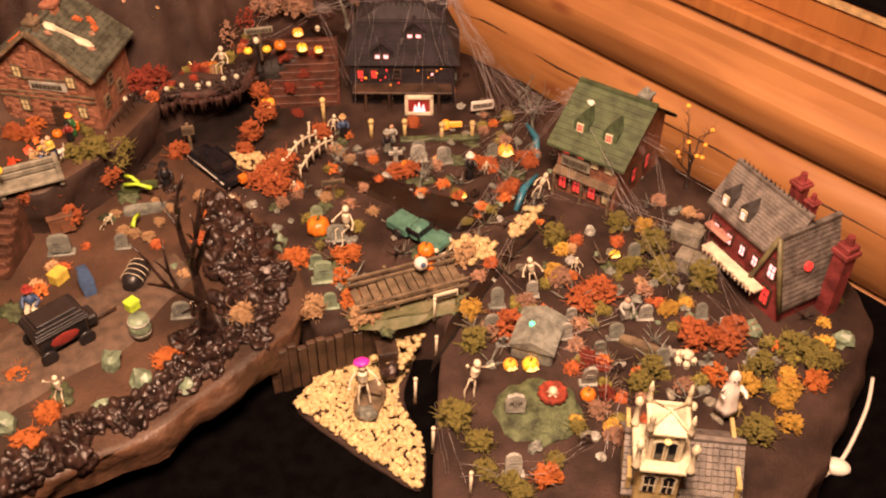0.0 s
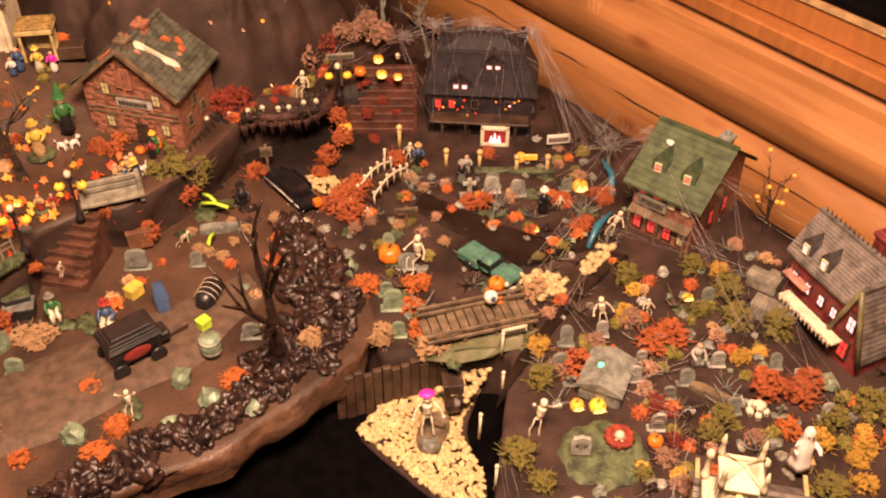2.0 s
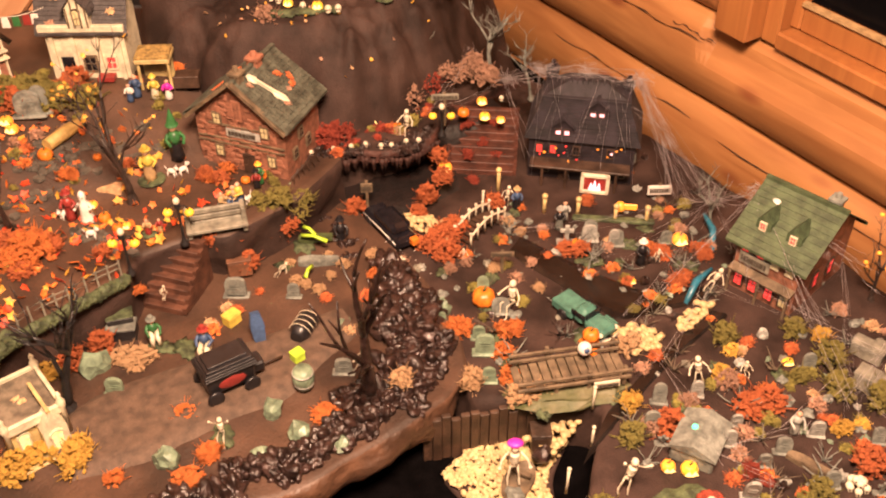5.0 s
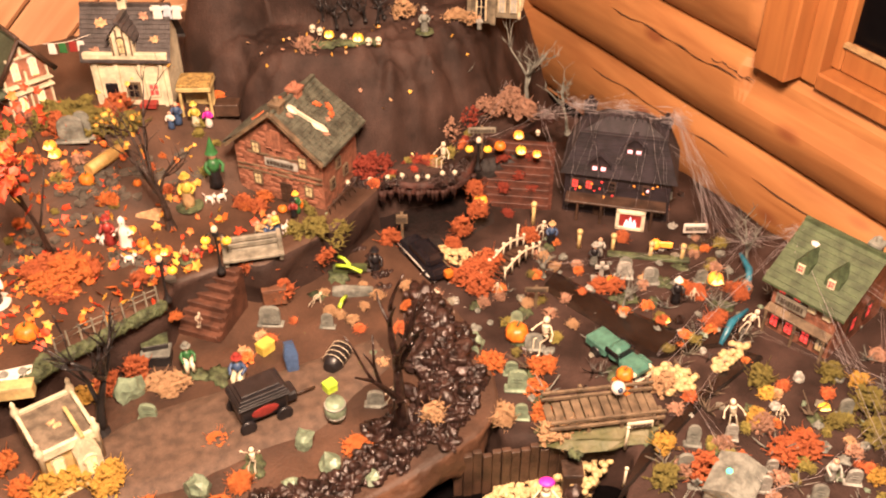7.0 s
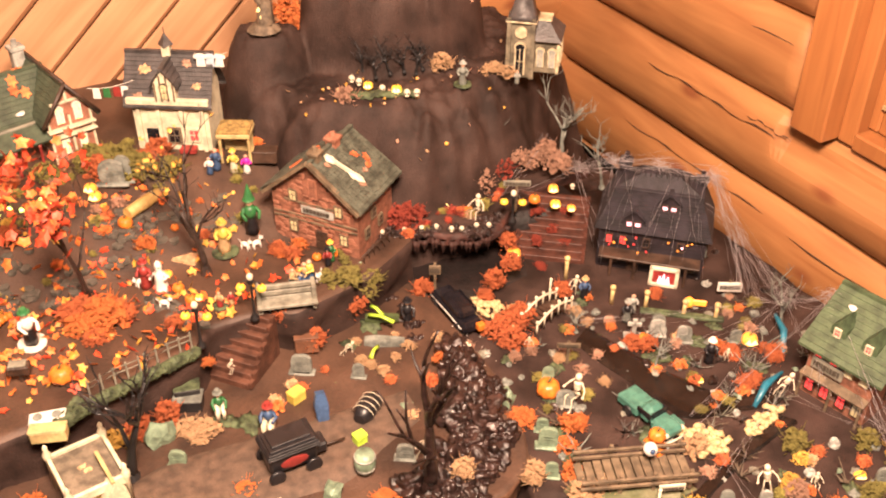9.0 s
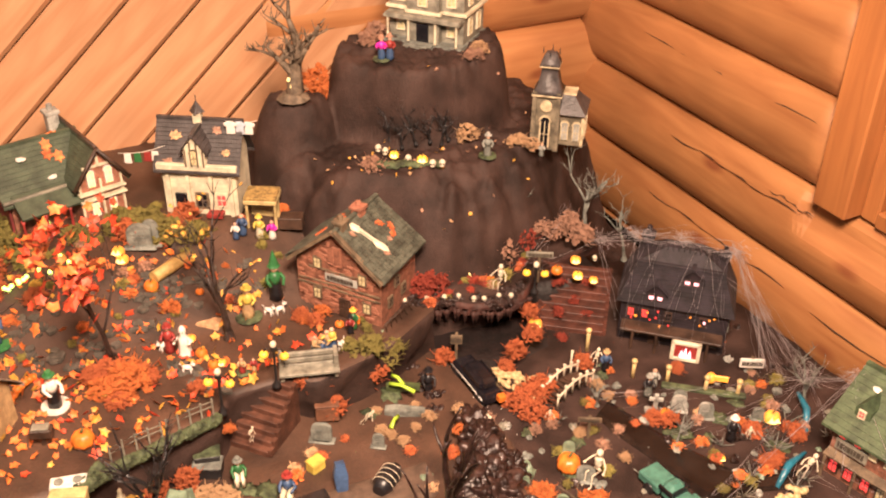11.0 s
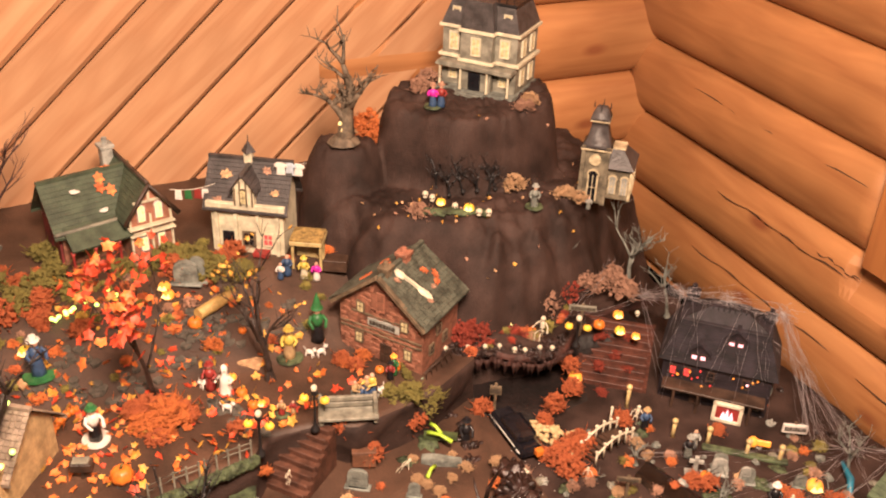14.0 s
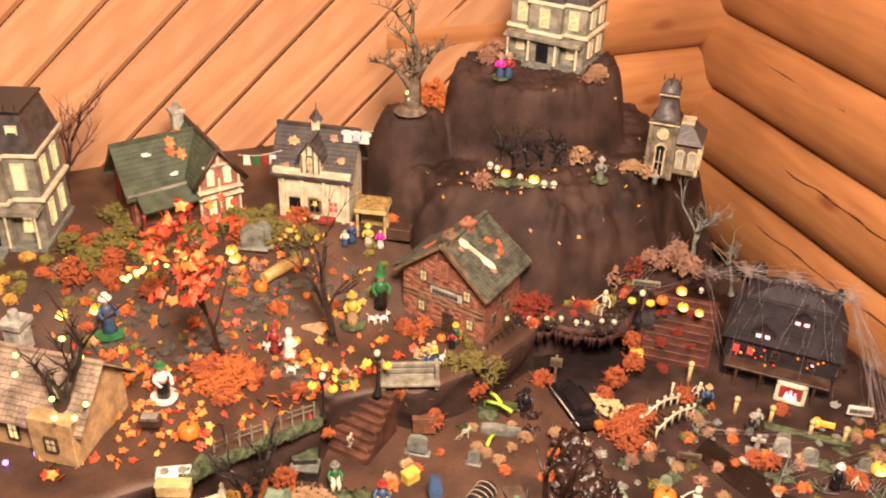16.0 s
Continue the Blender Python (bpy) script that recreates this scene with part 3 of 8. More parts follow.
def bars_sign(bm, w, hgt, rows=1, slot=1, seed=0):
    """Rows of plain bars in place of writing, on the face that looks to local -y."""
    r = random.Random(seed)
    for k in range(rows):
        x = -w * 0.42
        while x < w * 0.38:
            l = w * r.uniform(0.05, 0.12)
            box(bm, l, 0.0012, hgt * 0.45 / rows, at(x + l / 2, 0, hgt * (k + 0.28) / rows), slot)
            x += l + w * 0.025


def sign_part(parent, place, w, hgt, turn=0.0, board=CREAM, seed=1, name="sign", rows=1):
    bm = bmesh.new()
    box(bm, w, 0.004, hgt, at(0, 0.003, 0), bev=0.0008)
    bars_sign(bm, w, hgt, rows, 1, seed)
    ob = part(name, bm, [board, SIGNINK], parent)
    ob.matrix_local = Matrix.Translation(place) @ rz(turn)
    return ob


def door_part(parent, x, y, w, hgt, turn=0.0, leaf=DARKTIMBER, z=0.0):
    bm = bmesh.new()
    box(bm, w, 0.004, hgt, bev=0.0006)
    for sx in (-1, 1):
        box(bm, w * 0.32, 0.006, hgt * 0.35, at(sx * w * 0.22, 0, hgt * 0.1))
        box(bm, w * 0.32, 0.006, hgt * 0.35, at(sx * w * 0.22, 0, hgt * 0.55))
    ob = part("door", bm, leaf, parent)
    ob.matrix_local = Matrix.Translation((x, y, z)) @ rz(turn)


def patch_leaves(parent, spots, seed, m=SANDMOSS, s=0.012, name="leaf_patch", tilt=(0, 0, 0)):
    for k, (x, y, z) in enumerate(spots):
        bm = bmesh.new()
        ball(bm, s, at(x, y, z), 0, 2, (1, 0.8, 0.35), 0.8, seed + k * 2.3, 2.5)
        part(name, bm, m, parent)


def roof_leaves(parent, spots, span, hgt, rise, m, size=0.014, axis="y", name="leaf"):
    """Lobed leaves lying flat on a gable roof's slope; span is the roof's width across the ridge."""
    tilt = math.degrees(math.atan2(rise, span / 2))
    for k, (along, across) in enumerate(spots):
        r = random.Random(k * 7 + int(size * 1e4) + int(abs(along) * 1e4))
        bm = bmesh.new()
        n = 14
        prism(bm, [(size * (1.0 if j % 2 else 0.66) * r.uniform(0.7, 1.15) * math.cos(6.2832 * j / n), 0.7 * size * (1.0 if j % 2 else 0.66) * r.uniform(0.7, 1.15) * math.sin(6.2832 * j / n)) for j in range(n)], 0.0, 0.002)
        o = part(name, bm, m, parent)
        z = hgt + rise * (1 - abs(across) / (span / 2)) + 0.0045
        s = 1 if across > 0 else -1
        if axis == "y":
            o.matrix_local = pose(across, along, z) @ pose(0, 0, 0, 0, s * tilt, 0) @ rz(r.uniform(0, 360))
        else:
            o.matrix_local = pose(along, across, z) @ pose(0, 0, 0, -s * tilt, 0, 0) @ rz(r.uniform(-30, 30))


def body(name, parent, w, d, hgt, rise, axis, material, label=""):
    bm = bmesh.new()
    gable_wall(bm, w, d, hgt, rise, axis)
    return part(name, bm, material, parent, label)


# brick warehouse
hs = thing("brick_house", "red brick ceramic house with a slate gable roof on the terrace", "model house", (0.570, 1.419, 0.100), -52.7)
W1, D1, H1, R1 = 0.174, 0.13, 0.1165, 0.0595
body("wall", hs, W1, D1, H1, R1, "y", BRICK)
o = part("roof", gable_roof(W1, D1, R1, 0.015, "y", 13, 0.0012), SLATE, hs)
o.location = (0, 0, H1 + 0.002)
for x, z in ((-0.045, 0.028), (0.058, 0.024), (-0.042, 0.094), (0.05, 0.082)):
    window_part(hs, x, -D1 / 2 - 0.002, z, 0.017, 0.019, frame=TIMBER, pane=WINDIM)
for y, z in ((-0.035, 0.03), (0.015, 0.03), (-0.01, 0.06)):
    window_part(hs, W1 / 2 + 0.002, y, z, 0.016, 0.018, 90, TIMBER, WINDARK)
window_part(hs, 0.0, -D1 / 2 - 0.002, 0.108, 0.018, 0.034, frame=BRICK2, pane=BRICK)
for z in (0.062, 0.052, 0.09):
    bm = bmesh.new()
    box(bm, W1 * (0.98 if z < 0.08 else 0.7), 0.004, 0.003, at(0, -D1 / 2 - 0.001, z))
    part("string_course", bm, TIMBER, hs)
sign_part(hs, (0.006, -D1 / 2 - 0.004, 0.07), 0.066, 0.017, 0, STONE, 3)
door_part(hs, 0.012, -D1 / 2 - 0.002, 0.024, 0.04)
bm = bmesh.new()
box(bm, 0.012, 0.0035, 0.0048, bev=0.0004)
brick_mesh = mesh_of("brick", bm, BRICK2)
for k in range(190):
    x, z = random.uniform(-0.08, 0.08), random.uniform(0.003, 0.15)
    if z < H1 + R1 * (1 - abs(x) / (W1 / 2)) - 0.012:
        o = new("brick", brick_mesh)
        o.parent = hs
        o.location = (x, -D1 / 2 - 0.0005, z)
bm = bmesh.new()
for s in (-1, 1):
    box(bm, 0.006, 0.009, 0.125, at(s * (W1 / 4 + 0.006), -D1 / 2 - 0.013, H1 + R1 / 2 - 0.003) @ pose(0, 0, 0, 0, -s * 50, 0) @ Matrix.Translation((0, 0, -0.0625)))
part("bargeboard", bm, TIMBER, hs)
bm = bmesh.new()
box(bm, 0.075, 0.004, 0.006, at(0, 0, 0))
ball(bm, 0.014, at(-0.03, 0, 0.001), 0, 1, (1, 0.7, 0.3))
ball(bm, 0.015, at(0.025, 0, 0.001), 0, 1, (1.4, 0.6, 0.3))
o = part("roof_banner", bm, BONE, hs, "tattered cream skeleton on the roof slope")
o.matrix_local = at(0.04, -0.022, H1 + R1 * (1 - 0.04 / 0.087) + 0.004) @ pose(0, 0, 0, 0, 34.4, 0) @ rz(12)
chimney(hs, 0.0, -0.05, H1 + 0.042, 0.018, 0.034, TIMBER)
chimney(hs, 0.0, 0.012, H1 + 0.05, 0.02, 0.022, BRICK2)
roof_leaves(hs, [(0.025, 0.035), (0.04, 0.05), (0.03, 0.06)], W1, H1, R1, RUST, 0.011)
roof_leaves(hs, [(-0.02, 0.075), (0.012, 0.062), (-0.045, 0.02)], W1, H1, R1, PINK, 0.008)
roof_leaves(hs, [(0.0, -0.03), (0.03, -0.05), (-0.03, -0.055)], W1, H1, R1, RUST, 0.014)
bm = bmesh.new()
for k in range(7):
    tube(bm, [(0.102 + 0.002 * k, -0.075 + 0.016 * k, 0.0), (0.102, -0.075 + 0.016 * k, 0.02 + 0.003 * (k % 3))], 0.0009, 4)
tube(bm, [(0.1, -0.08, 0.018), (0.112, 0.03, 0.02)], 0.0011, 4)
part("side_fence", bm, DARKTIMBER, hs)

# cream shop with a cupola
sh = thing("village_shop", "cream and timber ceramic shop with a dark roof and cupola", "model house", (0.3806, 1.7124, 0.200), -31.8)
W2, D2, H2, R2 = 0.142, 0.0915, 0.111, 0.066
body("wall", sh, W2, D2, H2, R2, "x", CREAM)
o = part("roof", gable_roof(W2, D2, R2, 0.012, "x", 12, 0.0009), DARKSLATE, sh)
o.location = (0, 0, H2 + 0.002)
bm = bmesh.new()
gable_wall(bm, 0.04, 0.05, 0.034, 0.026, "y")
o = part("dormer", bm, CREAM, sh)
o.location = (0.0, -D2 / 2 + 0.012, H2 - 0.002)
o2 = part("dormer_roof", gable_roof(0.04, 0.05, 0.026, 0.006, "y", 4), DARKSLATE, sh)
o2.location = (0.0, -D2 / 2 + 0.012, H2 + 0.034)
bm = bmesh.new()
for x in (-0.017, -0.006, 0.006, 0.017):
    box(bm, 0.0025, 0.003, 0.036 + (0.014 if abs(x) < 0.01 else 0), at(x, -D2 / 2 - 0.0145, H2 - 0.002))
part("dormer_timbering", bm, TIMBER, sh)
window_part(sh, 0.0, -D2 / 2 - 0.015, H2 + 0.004, 0.014, 0.022, frame=TIMBER, pane=WINDIM, arch=True)
for x in (-0.06, -0.022, 0.022, 0.06):
    bm = bmesh.new()
    box(bm, 0.007, 0.006, H2 - 0.012, at(x, -D2 / 2 - 0.003, 0))
    part("pilaster", bm, CREAM, sh)
bm = bmesh.new()
box(bm, W2 + 0.012, 0.014, 0.012, at(0, -D2 / 2 - 0.006, H2 - 0.012), bev=0.001)
part("fascia", bm, CREAM, sh)
door_part(sh, -0.037, -D2 / 2 - 0.002, 0.026, 0.045, leaf=WINDARK)
window_part(sh, 0.002, -D2 / 2 - 0.002, 0.018, 0.026, 0.026, frame=TIMBER, pane=WINDARK)
window_part(sh, 0.04, -D2 / 2 - 0.002, 0.022, 0.022, 0.022, frame=CREAM, pane=WINRED)
for k, x in enumerate((-0.035, 0.03)):
    bm = bmesh.new()
    box(bm, 0.03, 0.02, 0.008, at(x, -D2 / 2 - 0.016, 0.006))
    part("window_box", bm, REDPAINT if k else TIMBER, sh)
bm = bmesh.new()
box(bm, 0.016, 0.016, 0.022, at(0, 0, 0), bev=0.001)
part("cupola", bm, CREAM, sh).location = (-0.004, 0.0, H2 + R2 - 0.004)
bm = bmesh.new()
cyl(bm, 0.015, 0.001, 0.022, at(0, 0, 0), n=4)
cyl(bm, 0.001, 0.001, 0.014, at(0, 0, 0.02), n=5)
part("cupola_roof", bm, DARKSLATE, sh).location = (-0.004, 0.0, H2 + R2 + 0.018)
roof_leaves(sh, [(-0.045, -0.02)], D2, H2, R2, SANDMOSS, 0.015, "x")
roof_leaves(sh, [(-0.055, -0.048), (-0.005, -0.016), (0.035, -0.012)], D2, H2, R2, PINK, 0.012, "x")
roof_leaves(sh, [(0.055, -0.036)], D2, H2, R2, SANDMOSS, 0.011, "x")
# washing on the shop's line
for k, (dx, m) in enumerate(((0, WHITE), (0.017, BLUEPAINT), (0.034, WHITE))):
    bm = bmesh.new()
    box(bm, 0.017, 0.0025, 0.026, bev=0.0008, taper=0.8)
    box(bm, 0.024, 0.003, 0.007, at(0, 0, 0.016), bev=0.0008)
    thing("hung_shirt", "small pale shirt pegged on a washing line", "laundry", (0.424 + dx, 1.662, 0.362 - 0.004 * k), -29, "washing on the line", bm, m if k != 1 else mat("pale_blue_cloth", (0.4, 0.45, 0.52), 0.8))
for k, (dx, m) in enumerate(((0, WHITE), (0.018, GREENPAINT), (0.036, REDPAINT), (0.05, WHITE))):
    bm = bmesh.new()
    box(bm, 0.015, 0.0025, 0.02, bev=0.0008, taper=0.8)
    thing("hung_shirt", "small coloured cloth pegged on a washing line", "laundry", (0.24 + dx, 1.72, 0.314 - 0.002 * k), -29, "washing on the line", bm, m)
for a0, b0 in (((0.415, 1.664, 0.389), (0.475, 1.662, 0.379)), ((0.225, 1.72, 0.338), (0.31, 1.72, 0.336))):
    bm = bmesh.new()
    tube(bm, [Vector(a0).lerp(Vector(b0), k / 4) - Vector((0, 0, 0.006 * math.sin(k * 0.785))) for k in range(5)], 0.0006, 4)
    thing("washing_line", "thin washing line between the roofs", "line", bm=bm, material=CORD)

# awning stall beside the shop
st = thing("market_stall", "cream stall with pumpkins under a flat awning", "stall", (0.456, 1.606, 0.190), -29)
bm = bmesh.new()
box(bm, 0.062, 0.05, 0.006, at(0, 0, 0.062), bev=0.001)
part("awning", bm, mat("straw_thatch", (0.3, 0.2, 0.06), 0.8, 0.5, 120, 0.9, bscale=400), st)
bm = bmesh.new()
box(bm, 0.055, 0.006, 0.062, at(0, 0.02, 0))
box(bm, 0.064, 0.054, 0.008, at(0, 0, 0.054), bev=0.001)
part("back_wall", bm, YELLOWED, st)
for x, y in ((-0.027, -0.02), (0.027, -0.02)):
    bm = bmesh.new()
    cyl(bm, 0.003, 0.003, 0.055, at(x, y, 0))
    part("post", bm, YELLOWED, st)
bm = bmesh.new()
box(bm, 0.045, 0.03, 0.024, at(0.055, -0.008, 0), bev=0.001)
part("counter", bm, DARKTIMBER, st)

# green-roofed half-timbered house
gh = thing("half_timbered_house", "half-timbered ceramic house with mossy green roofs and a porch", "model house", (0.10, 1.79, 0.200), 13)
W3, D3, H3, R3 = 0.145, 0.11, 0.086, 0.064
o = body("wall", gh, W3, D3, H3, R3, "x", BRICK)
o.location = (-0.012, 0.025, 0)
FLATGREEN = mat("mossy_green_tar_paper", (0.05, 0.066, 0.04), 0.65, 0.3, 40, 0.5, bscale=320)
part("roof", gable_roof(W3, D3, R3, 0.016, "x", 11, 0.0007), FLATGREEN, gh).location = (-0.012, 0.025, H3 + 0.002)
part("wing", (lambda b: (gable_wall(b, 0.084, 0.15, 0.094, 0.056, "y"), b)[1])(bmesh.new()), BRICK2, gh).location = (0.069, -0.002, 0)
part("wing_roof", gable_roof(0.084, 0.15, 0.056, 0.011, "y", 9, 0.0007), FLATGREEN, gh).location = (0.069, -0.002, 0.096)
for s0 in (-1, 1):
    bm = bmesh.new()
    tube(bm, [(0.069 + s0 * 0.054, -0.089, 0.083), (0.069, -0.089, 0.155)], 0.0042, 5)
    part("bargeboard", bm, DARKTIMBER, gh)
bm = bmesh.new()
tube(bm, [(0.069, -0.09, 0.157), (0.069, 0.086, 0.157)], 0.004, 5)
part("ridge_cap", bm, DARKTIMBER, gh)
for x in (0.052, 0.086):
    window_part(gh, x, -0.0795, 0.078, 0.015, 0.026, frame=WHITE, pane=WINLIT, arch=True)
    window_part(gh, x, -0.0795, 0.018, 0.015, 0.026, frame=WHITE, pane=WINLIT)
bm = bmesh.new()
for x in (0.029, 0.069, 0.109):
    box(bm, 0.004, 0.004, 0.09, at(x, -0.0785, 0))
for z in (0.052, 0.066):
    box(bm, 0.09, 0.014, 0.004, at(0.069, -0.082, z), bev=0.0008)
box(bm, 0.06, 0.005, 0.004, at(0.069, -0.0785, 0.116))
box(bm, 0.005, 0.005, 0.028, at(0.069, -0.0785, 0.118))
part("timber_frame", bm, CREAM, gh)
bm = bmesh.new()
box(bm, 0.115, 0.055, 0.006, at(-0.026, -0.058, 0.066) @ pose(0, 0, 0, 30, 0, 0))
part("porch_roof", bm, FLATGREEN, gh)
bm = bmesh.new()
tube(bm, [(-0.1, -0.047, 0.078), (0.03, -0.047, 0.08)], 0.004, 5)
part("gutter", bm, GREYWALL, gh)
for x in (-0.082, -0.04, 0.005):
    bm = bmesh.new()
    lathe(bm, [(0.005, 0), (0.003, 0.008), (0.0026, 0.044), (0.0045, 0.052)], 8, at(x, -0.078, 0))
    part("post", bm, REDPAINT, gh)
bm = bmesh.new()
box(bm, 0.004, 0.09, 0.075, at(-0.087, 0.02, 0))
box(bm, 0.005, 0.012, 0.13, at(-0.088, 0.025, 0))
part("end_timbering", bm, REDWALL, gh)
chimney(gh, 0.055, 0.085, 0.125, 0.022, 0.05, STONE)
patch_leaves(gh, [(-0.04, 0.0, H3 + 0.046), (0.0, -0.03, H3 + 0.01)], 14, WHITE, 0.009, "snow_patch")
for dx, dy, m in ((0.012, -0.012, LEAFORANGE), (0.03, 0.004, LEAFORANGE), (0.008, -0.024, RUST), (0.026, -0.03, LEAFORANGE)):
    b = bmesh.new()
    prism(b, [(0.011 * (1 if j % 2 else 0.6) * math.cos(j * 0.5236), 0.014 * (1 if j % 2 else 0.6) * math.sin(j * 0.5236)) for j in range(12)], 0, 0.002)
    o = part("leaf", b, m, gh)
    o.matrix_local = pose(dx, 0.025 + dy, H3 + R3 * (1 - abs(dy) / 0.055) + 0.006) @ pose(0, 0, 0, 49 if dy < 0 else -49, 0, 0)


def mansion(place, turn, w, d, floor_h, name, label, wall=GREYWALL, roof=DARKSLATE, pane=WINDIM, tower=True):
    """Three-storey house with a mansard roof and a front porch."""
    m = thing(name, label, "model house", place, turn)
    h2 = 2 * floor_h
    bm = bmesh.new()
    box(bm, w, d, h2, at(0, 0, 0.008))
    box(bm, w * 0.42, d * 0.2, h2, at(0, -d / 2 - d * 0.06, 0.008))
    part("wall", bm, wall, m)
    bm = bmesh.new()
    box(bm, w * 1.06, d * 1.25, 0.008, at(0, -d * 0.09, 0))
    for k in range(4):
        box(bm, w * 0.36, 0.012, 0.009 - k * 0.002, at(-w * 0.02, -d * 0.72 - k * 0.009, -0.0))
    part("foundation", bm, GREY, m)
    for z in (0.008 + floor_h, 0.008 + h2):
        bm = bmesh.new()
        box(bm, w * 1.09, d * 1.09, 0.007, at(0, 0, z - 0.004), bev=0.001)
        box(bm, w * 0.48, d * 0.26, 0.007, at(0, -d / 2 - d * 0.06, z - 0.004), bev=0.001)
        part("cornice", bm, CREAM, m)
    bm = bmesh.new()
    box(bm, w * 1.04, d * 1.04, floor_h * 0.8, at(0, 0, 0.011 + h2), taper=0.8)
    box(bm, w * 0.44, d * 0.24, floor_h * 0.95, at(0, -d / 2 - d * 0.03, 0.011 + h2), taper=0.8)
    part("mansard_roof", bm, roof, m)
    bm = bmesh.new()
    box(bm, w * 0.88, d * 0.88, 0.006, at(0, 0, 0.011 + h2 + floor_h * 0.8), bev=0.001)
    for k in range(9):
        cyl(bm, 0.001, 0.001, 0.014, at((k - 4) * w * 0.1, -d * 0.42, 0.015 + h2 + floor_h * 0.8), n=5)
    part("roof_rail", bm, IRON, m)
    for x in (-w * 0.34, 0, w * 0.34):
        y = -d / 2 - (d * 0.16 if x == 0 else 0) - 0.002
        window_part(m, x, y, 0.008 + floor_h * 1.25, w * 0.13, floor_h * 0.52, 0, CREAM, pane)
        window_part(m, x, y + 0.008, 0.011 + h2 + floor_h * 0.12, w * 0.11, floor_h * 0.42, 0, CREAM, pane)
        if x:
            window_part(m, x, y, 0.008 + floor_h * 0.25, w * 0.12, floor_h * 0.5, 0, CREAM, pane)
    for s in (-1, 1):
        for y in (-d * 0.22, d * 0.2):
            for z in (0.25, 1.25):
                window_part(m, s * (w / 2 + 0.002), y, 0.008 + floor_h * z, w * 0.12, floor_h * 0.5, 90 * s, CREAM, pane)
    bm = bmesh.new()
    box(bm, w * 1.0, d * 0.28, 0.006, at(0, -d * 0.62, floor_h * 0.92), bev=0.001)
    box(bm, w * 1.02, d * 0.3, 0.004, at(0, -d * 0.62, floor_h * 0.88))
    part("porch_roof", bm, GREYWALL, m)
    for x in (-0.46, -0.18, 0.18, 0.46):
        bm = bmesh.new()
        lathe(bm, [(0.0042, 0), (0.0028, 0.004), (0.0026, floor_h * 0.8), (0.0045, floor_h * 0.86)], 8, at(x * w, -d * 0.72, 0.008))
        part("porch_post", bm, CREAM, m)
    door_part(m, 0, -d / 2 - d * 0.16 - 0.002, w * 0.16, floor_h * 0.62, leaf=WINDARK, z=0.008)
    return m


mansion((0.9035, 1.7618, 0.450), -49.8, 0.163, 0.11, 0.061, "haunted_mansion", "weathered grey ceramic mansion with a mansard roof on the hilltop", pane=WINDIM)
mansion((-0.201, 1.823, 0.200), -20, 0.19, 0.13, 0.088, "town_mansion", "grey ceramic mansion with lit yellow windows beside a bare tree", pane=WINLIT)

# clock tower chapel
CHAPELSTONE = mat("weathered_chapel_stone", (0.13, 0.11, 0.075), 0.6, 0.5, 70, 0.5)
CHAPELTRIM = mat("worn_chapel_trim", (0.42, 0.35, 0.22), 0.55, 0.4, 80, 0.4)
ct = thing("clock_tower", "grey stone clock tower chapel with a black pointed roof", "model house", (1.030, 1.476, 0.305), -40, scale=1.28)
bm = bmesh.new()
box(bm, 0.062, 0.05, 0.052, at(0.008, 0.012, 0))
part("nave", bm, CHAPELSTONE, ct)
bm = bmesh.new()
cyl(bm, 0.05, 0.018, 0.026, at(0.008, 0.012, 0.054) @ rz(45), n=4)
part("nave_roof", bm, DARKSLATE, ct)
bm = bmesh.new()
box(bm, 0.036, 0.036, 0.09, at(-0.016, -0.018, 0), taper=0.92)
for s in (-1, 1):
    box(bm, 0.007, 0.007, 0.094, at(-0.016 + s * 0.018, -0.037, 0), taper=0.8)
part("tower", bm, CHAPELSTONE, ct)
bm = bmesh.new()
lathe(bm, [(0.032, 0), (0.024, 0.008), (0.0175, 0.03), (0.0165, 0.04), (0.0205, 0.042), (0.0195, 0.046), (0.013, 0.056), (0.009, 0.06)], 4, at(-0.016, -0.018, 0.09) @ rz(45))
part("tower_roof", bm, DARKSLATE, ct)
for z0, x0, y0, w0 in ((0.1295, -0.016, -0.018, 0.0295), (0.078, 0.008, 0.012, 0.034), (0.087, -0.016, -0.018, 0.046), (0.05, 0.008, 0.012, 0.066)):
    bm = bmesh.new()
    box(bm, w0, w0 * (1 if x0 < 0 else 0.86), 0.0028, at(x0, y0, z0), bev=0.0005)
    part("trim_band", bm, CHAPELTRIM, ct)
for x0, y0 in ((-0.034, -0.037), (0.002, -0.037), (0.039, -0.014), (0.039, 0.037)):
    bm = bmesh.new()
    box(bm, 0.0045, 0.0045, 0.05 if x0 > 0.01 else 0.088, at(x0, y0, 0), bev=0.0006)
    part("corner_trim", bm, CHAPELTRIM, ct)
bm = bmesh.new()
cyl(bm, 0.009, 0.009, 0.003, at(-0.016, -0.036, 0.072) @ pose(0, 0, 0, 90, 0, 0), n=16)
part("clock_face", bm, CHAPELTRIM, ct)
window_part(ct, -0.016, -0.039, 0.006, 0.016, 0.042, 0, CHAPELTRIM, WINDARK, arch=True)
for x in (0.012, 0.03):
    window_part(ct, x, -0.015, 0.01, 0.012, 0.024, 0, CHAPELTRIM, STONE, arch=True)
for y in (0.0, 0.022):
    window_part(ct, 0.0405, y, 0.01, 0.012, 0.024, 90, CHAPELTRIM, STONE, arch=True)
for k in range(4):
    bm = bmesh.new()
    cyl(bm, 0.0012, 0.0003, 0.01, at(-0.016 + 0.012 * math.cos(k * 1.57), -0.018 + 0.012 * math.sin(k * 1.57), 0.148), n=5)
    part("finial", bm, IRON, ct)

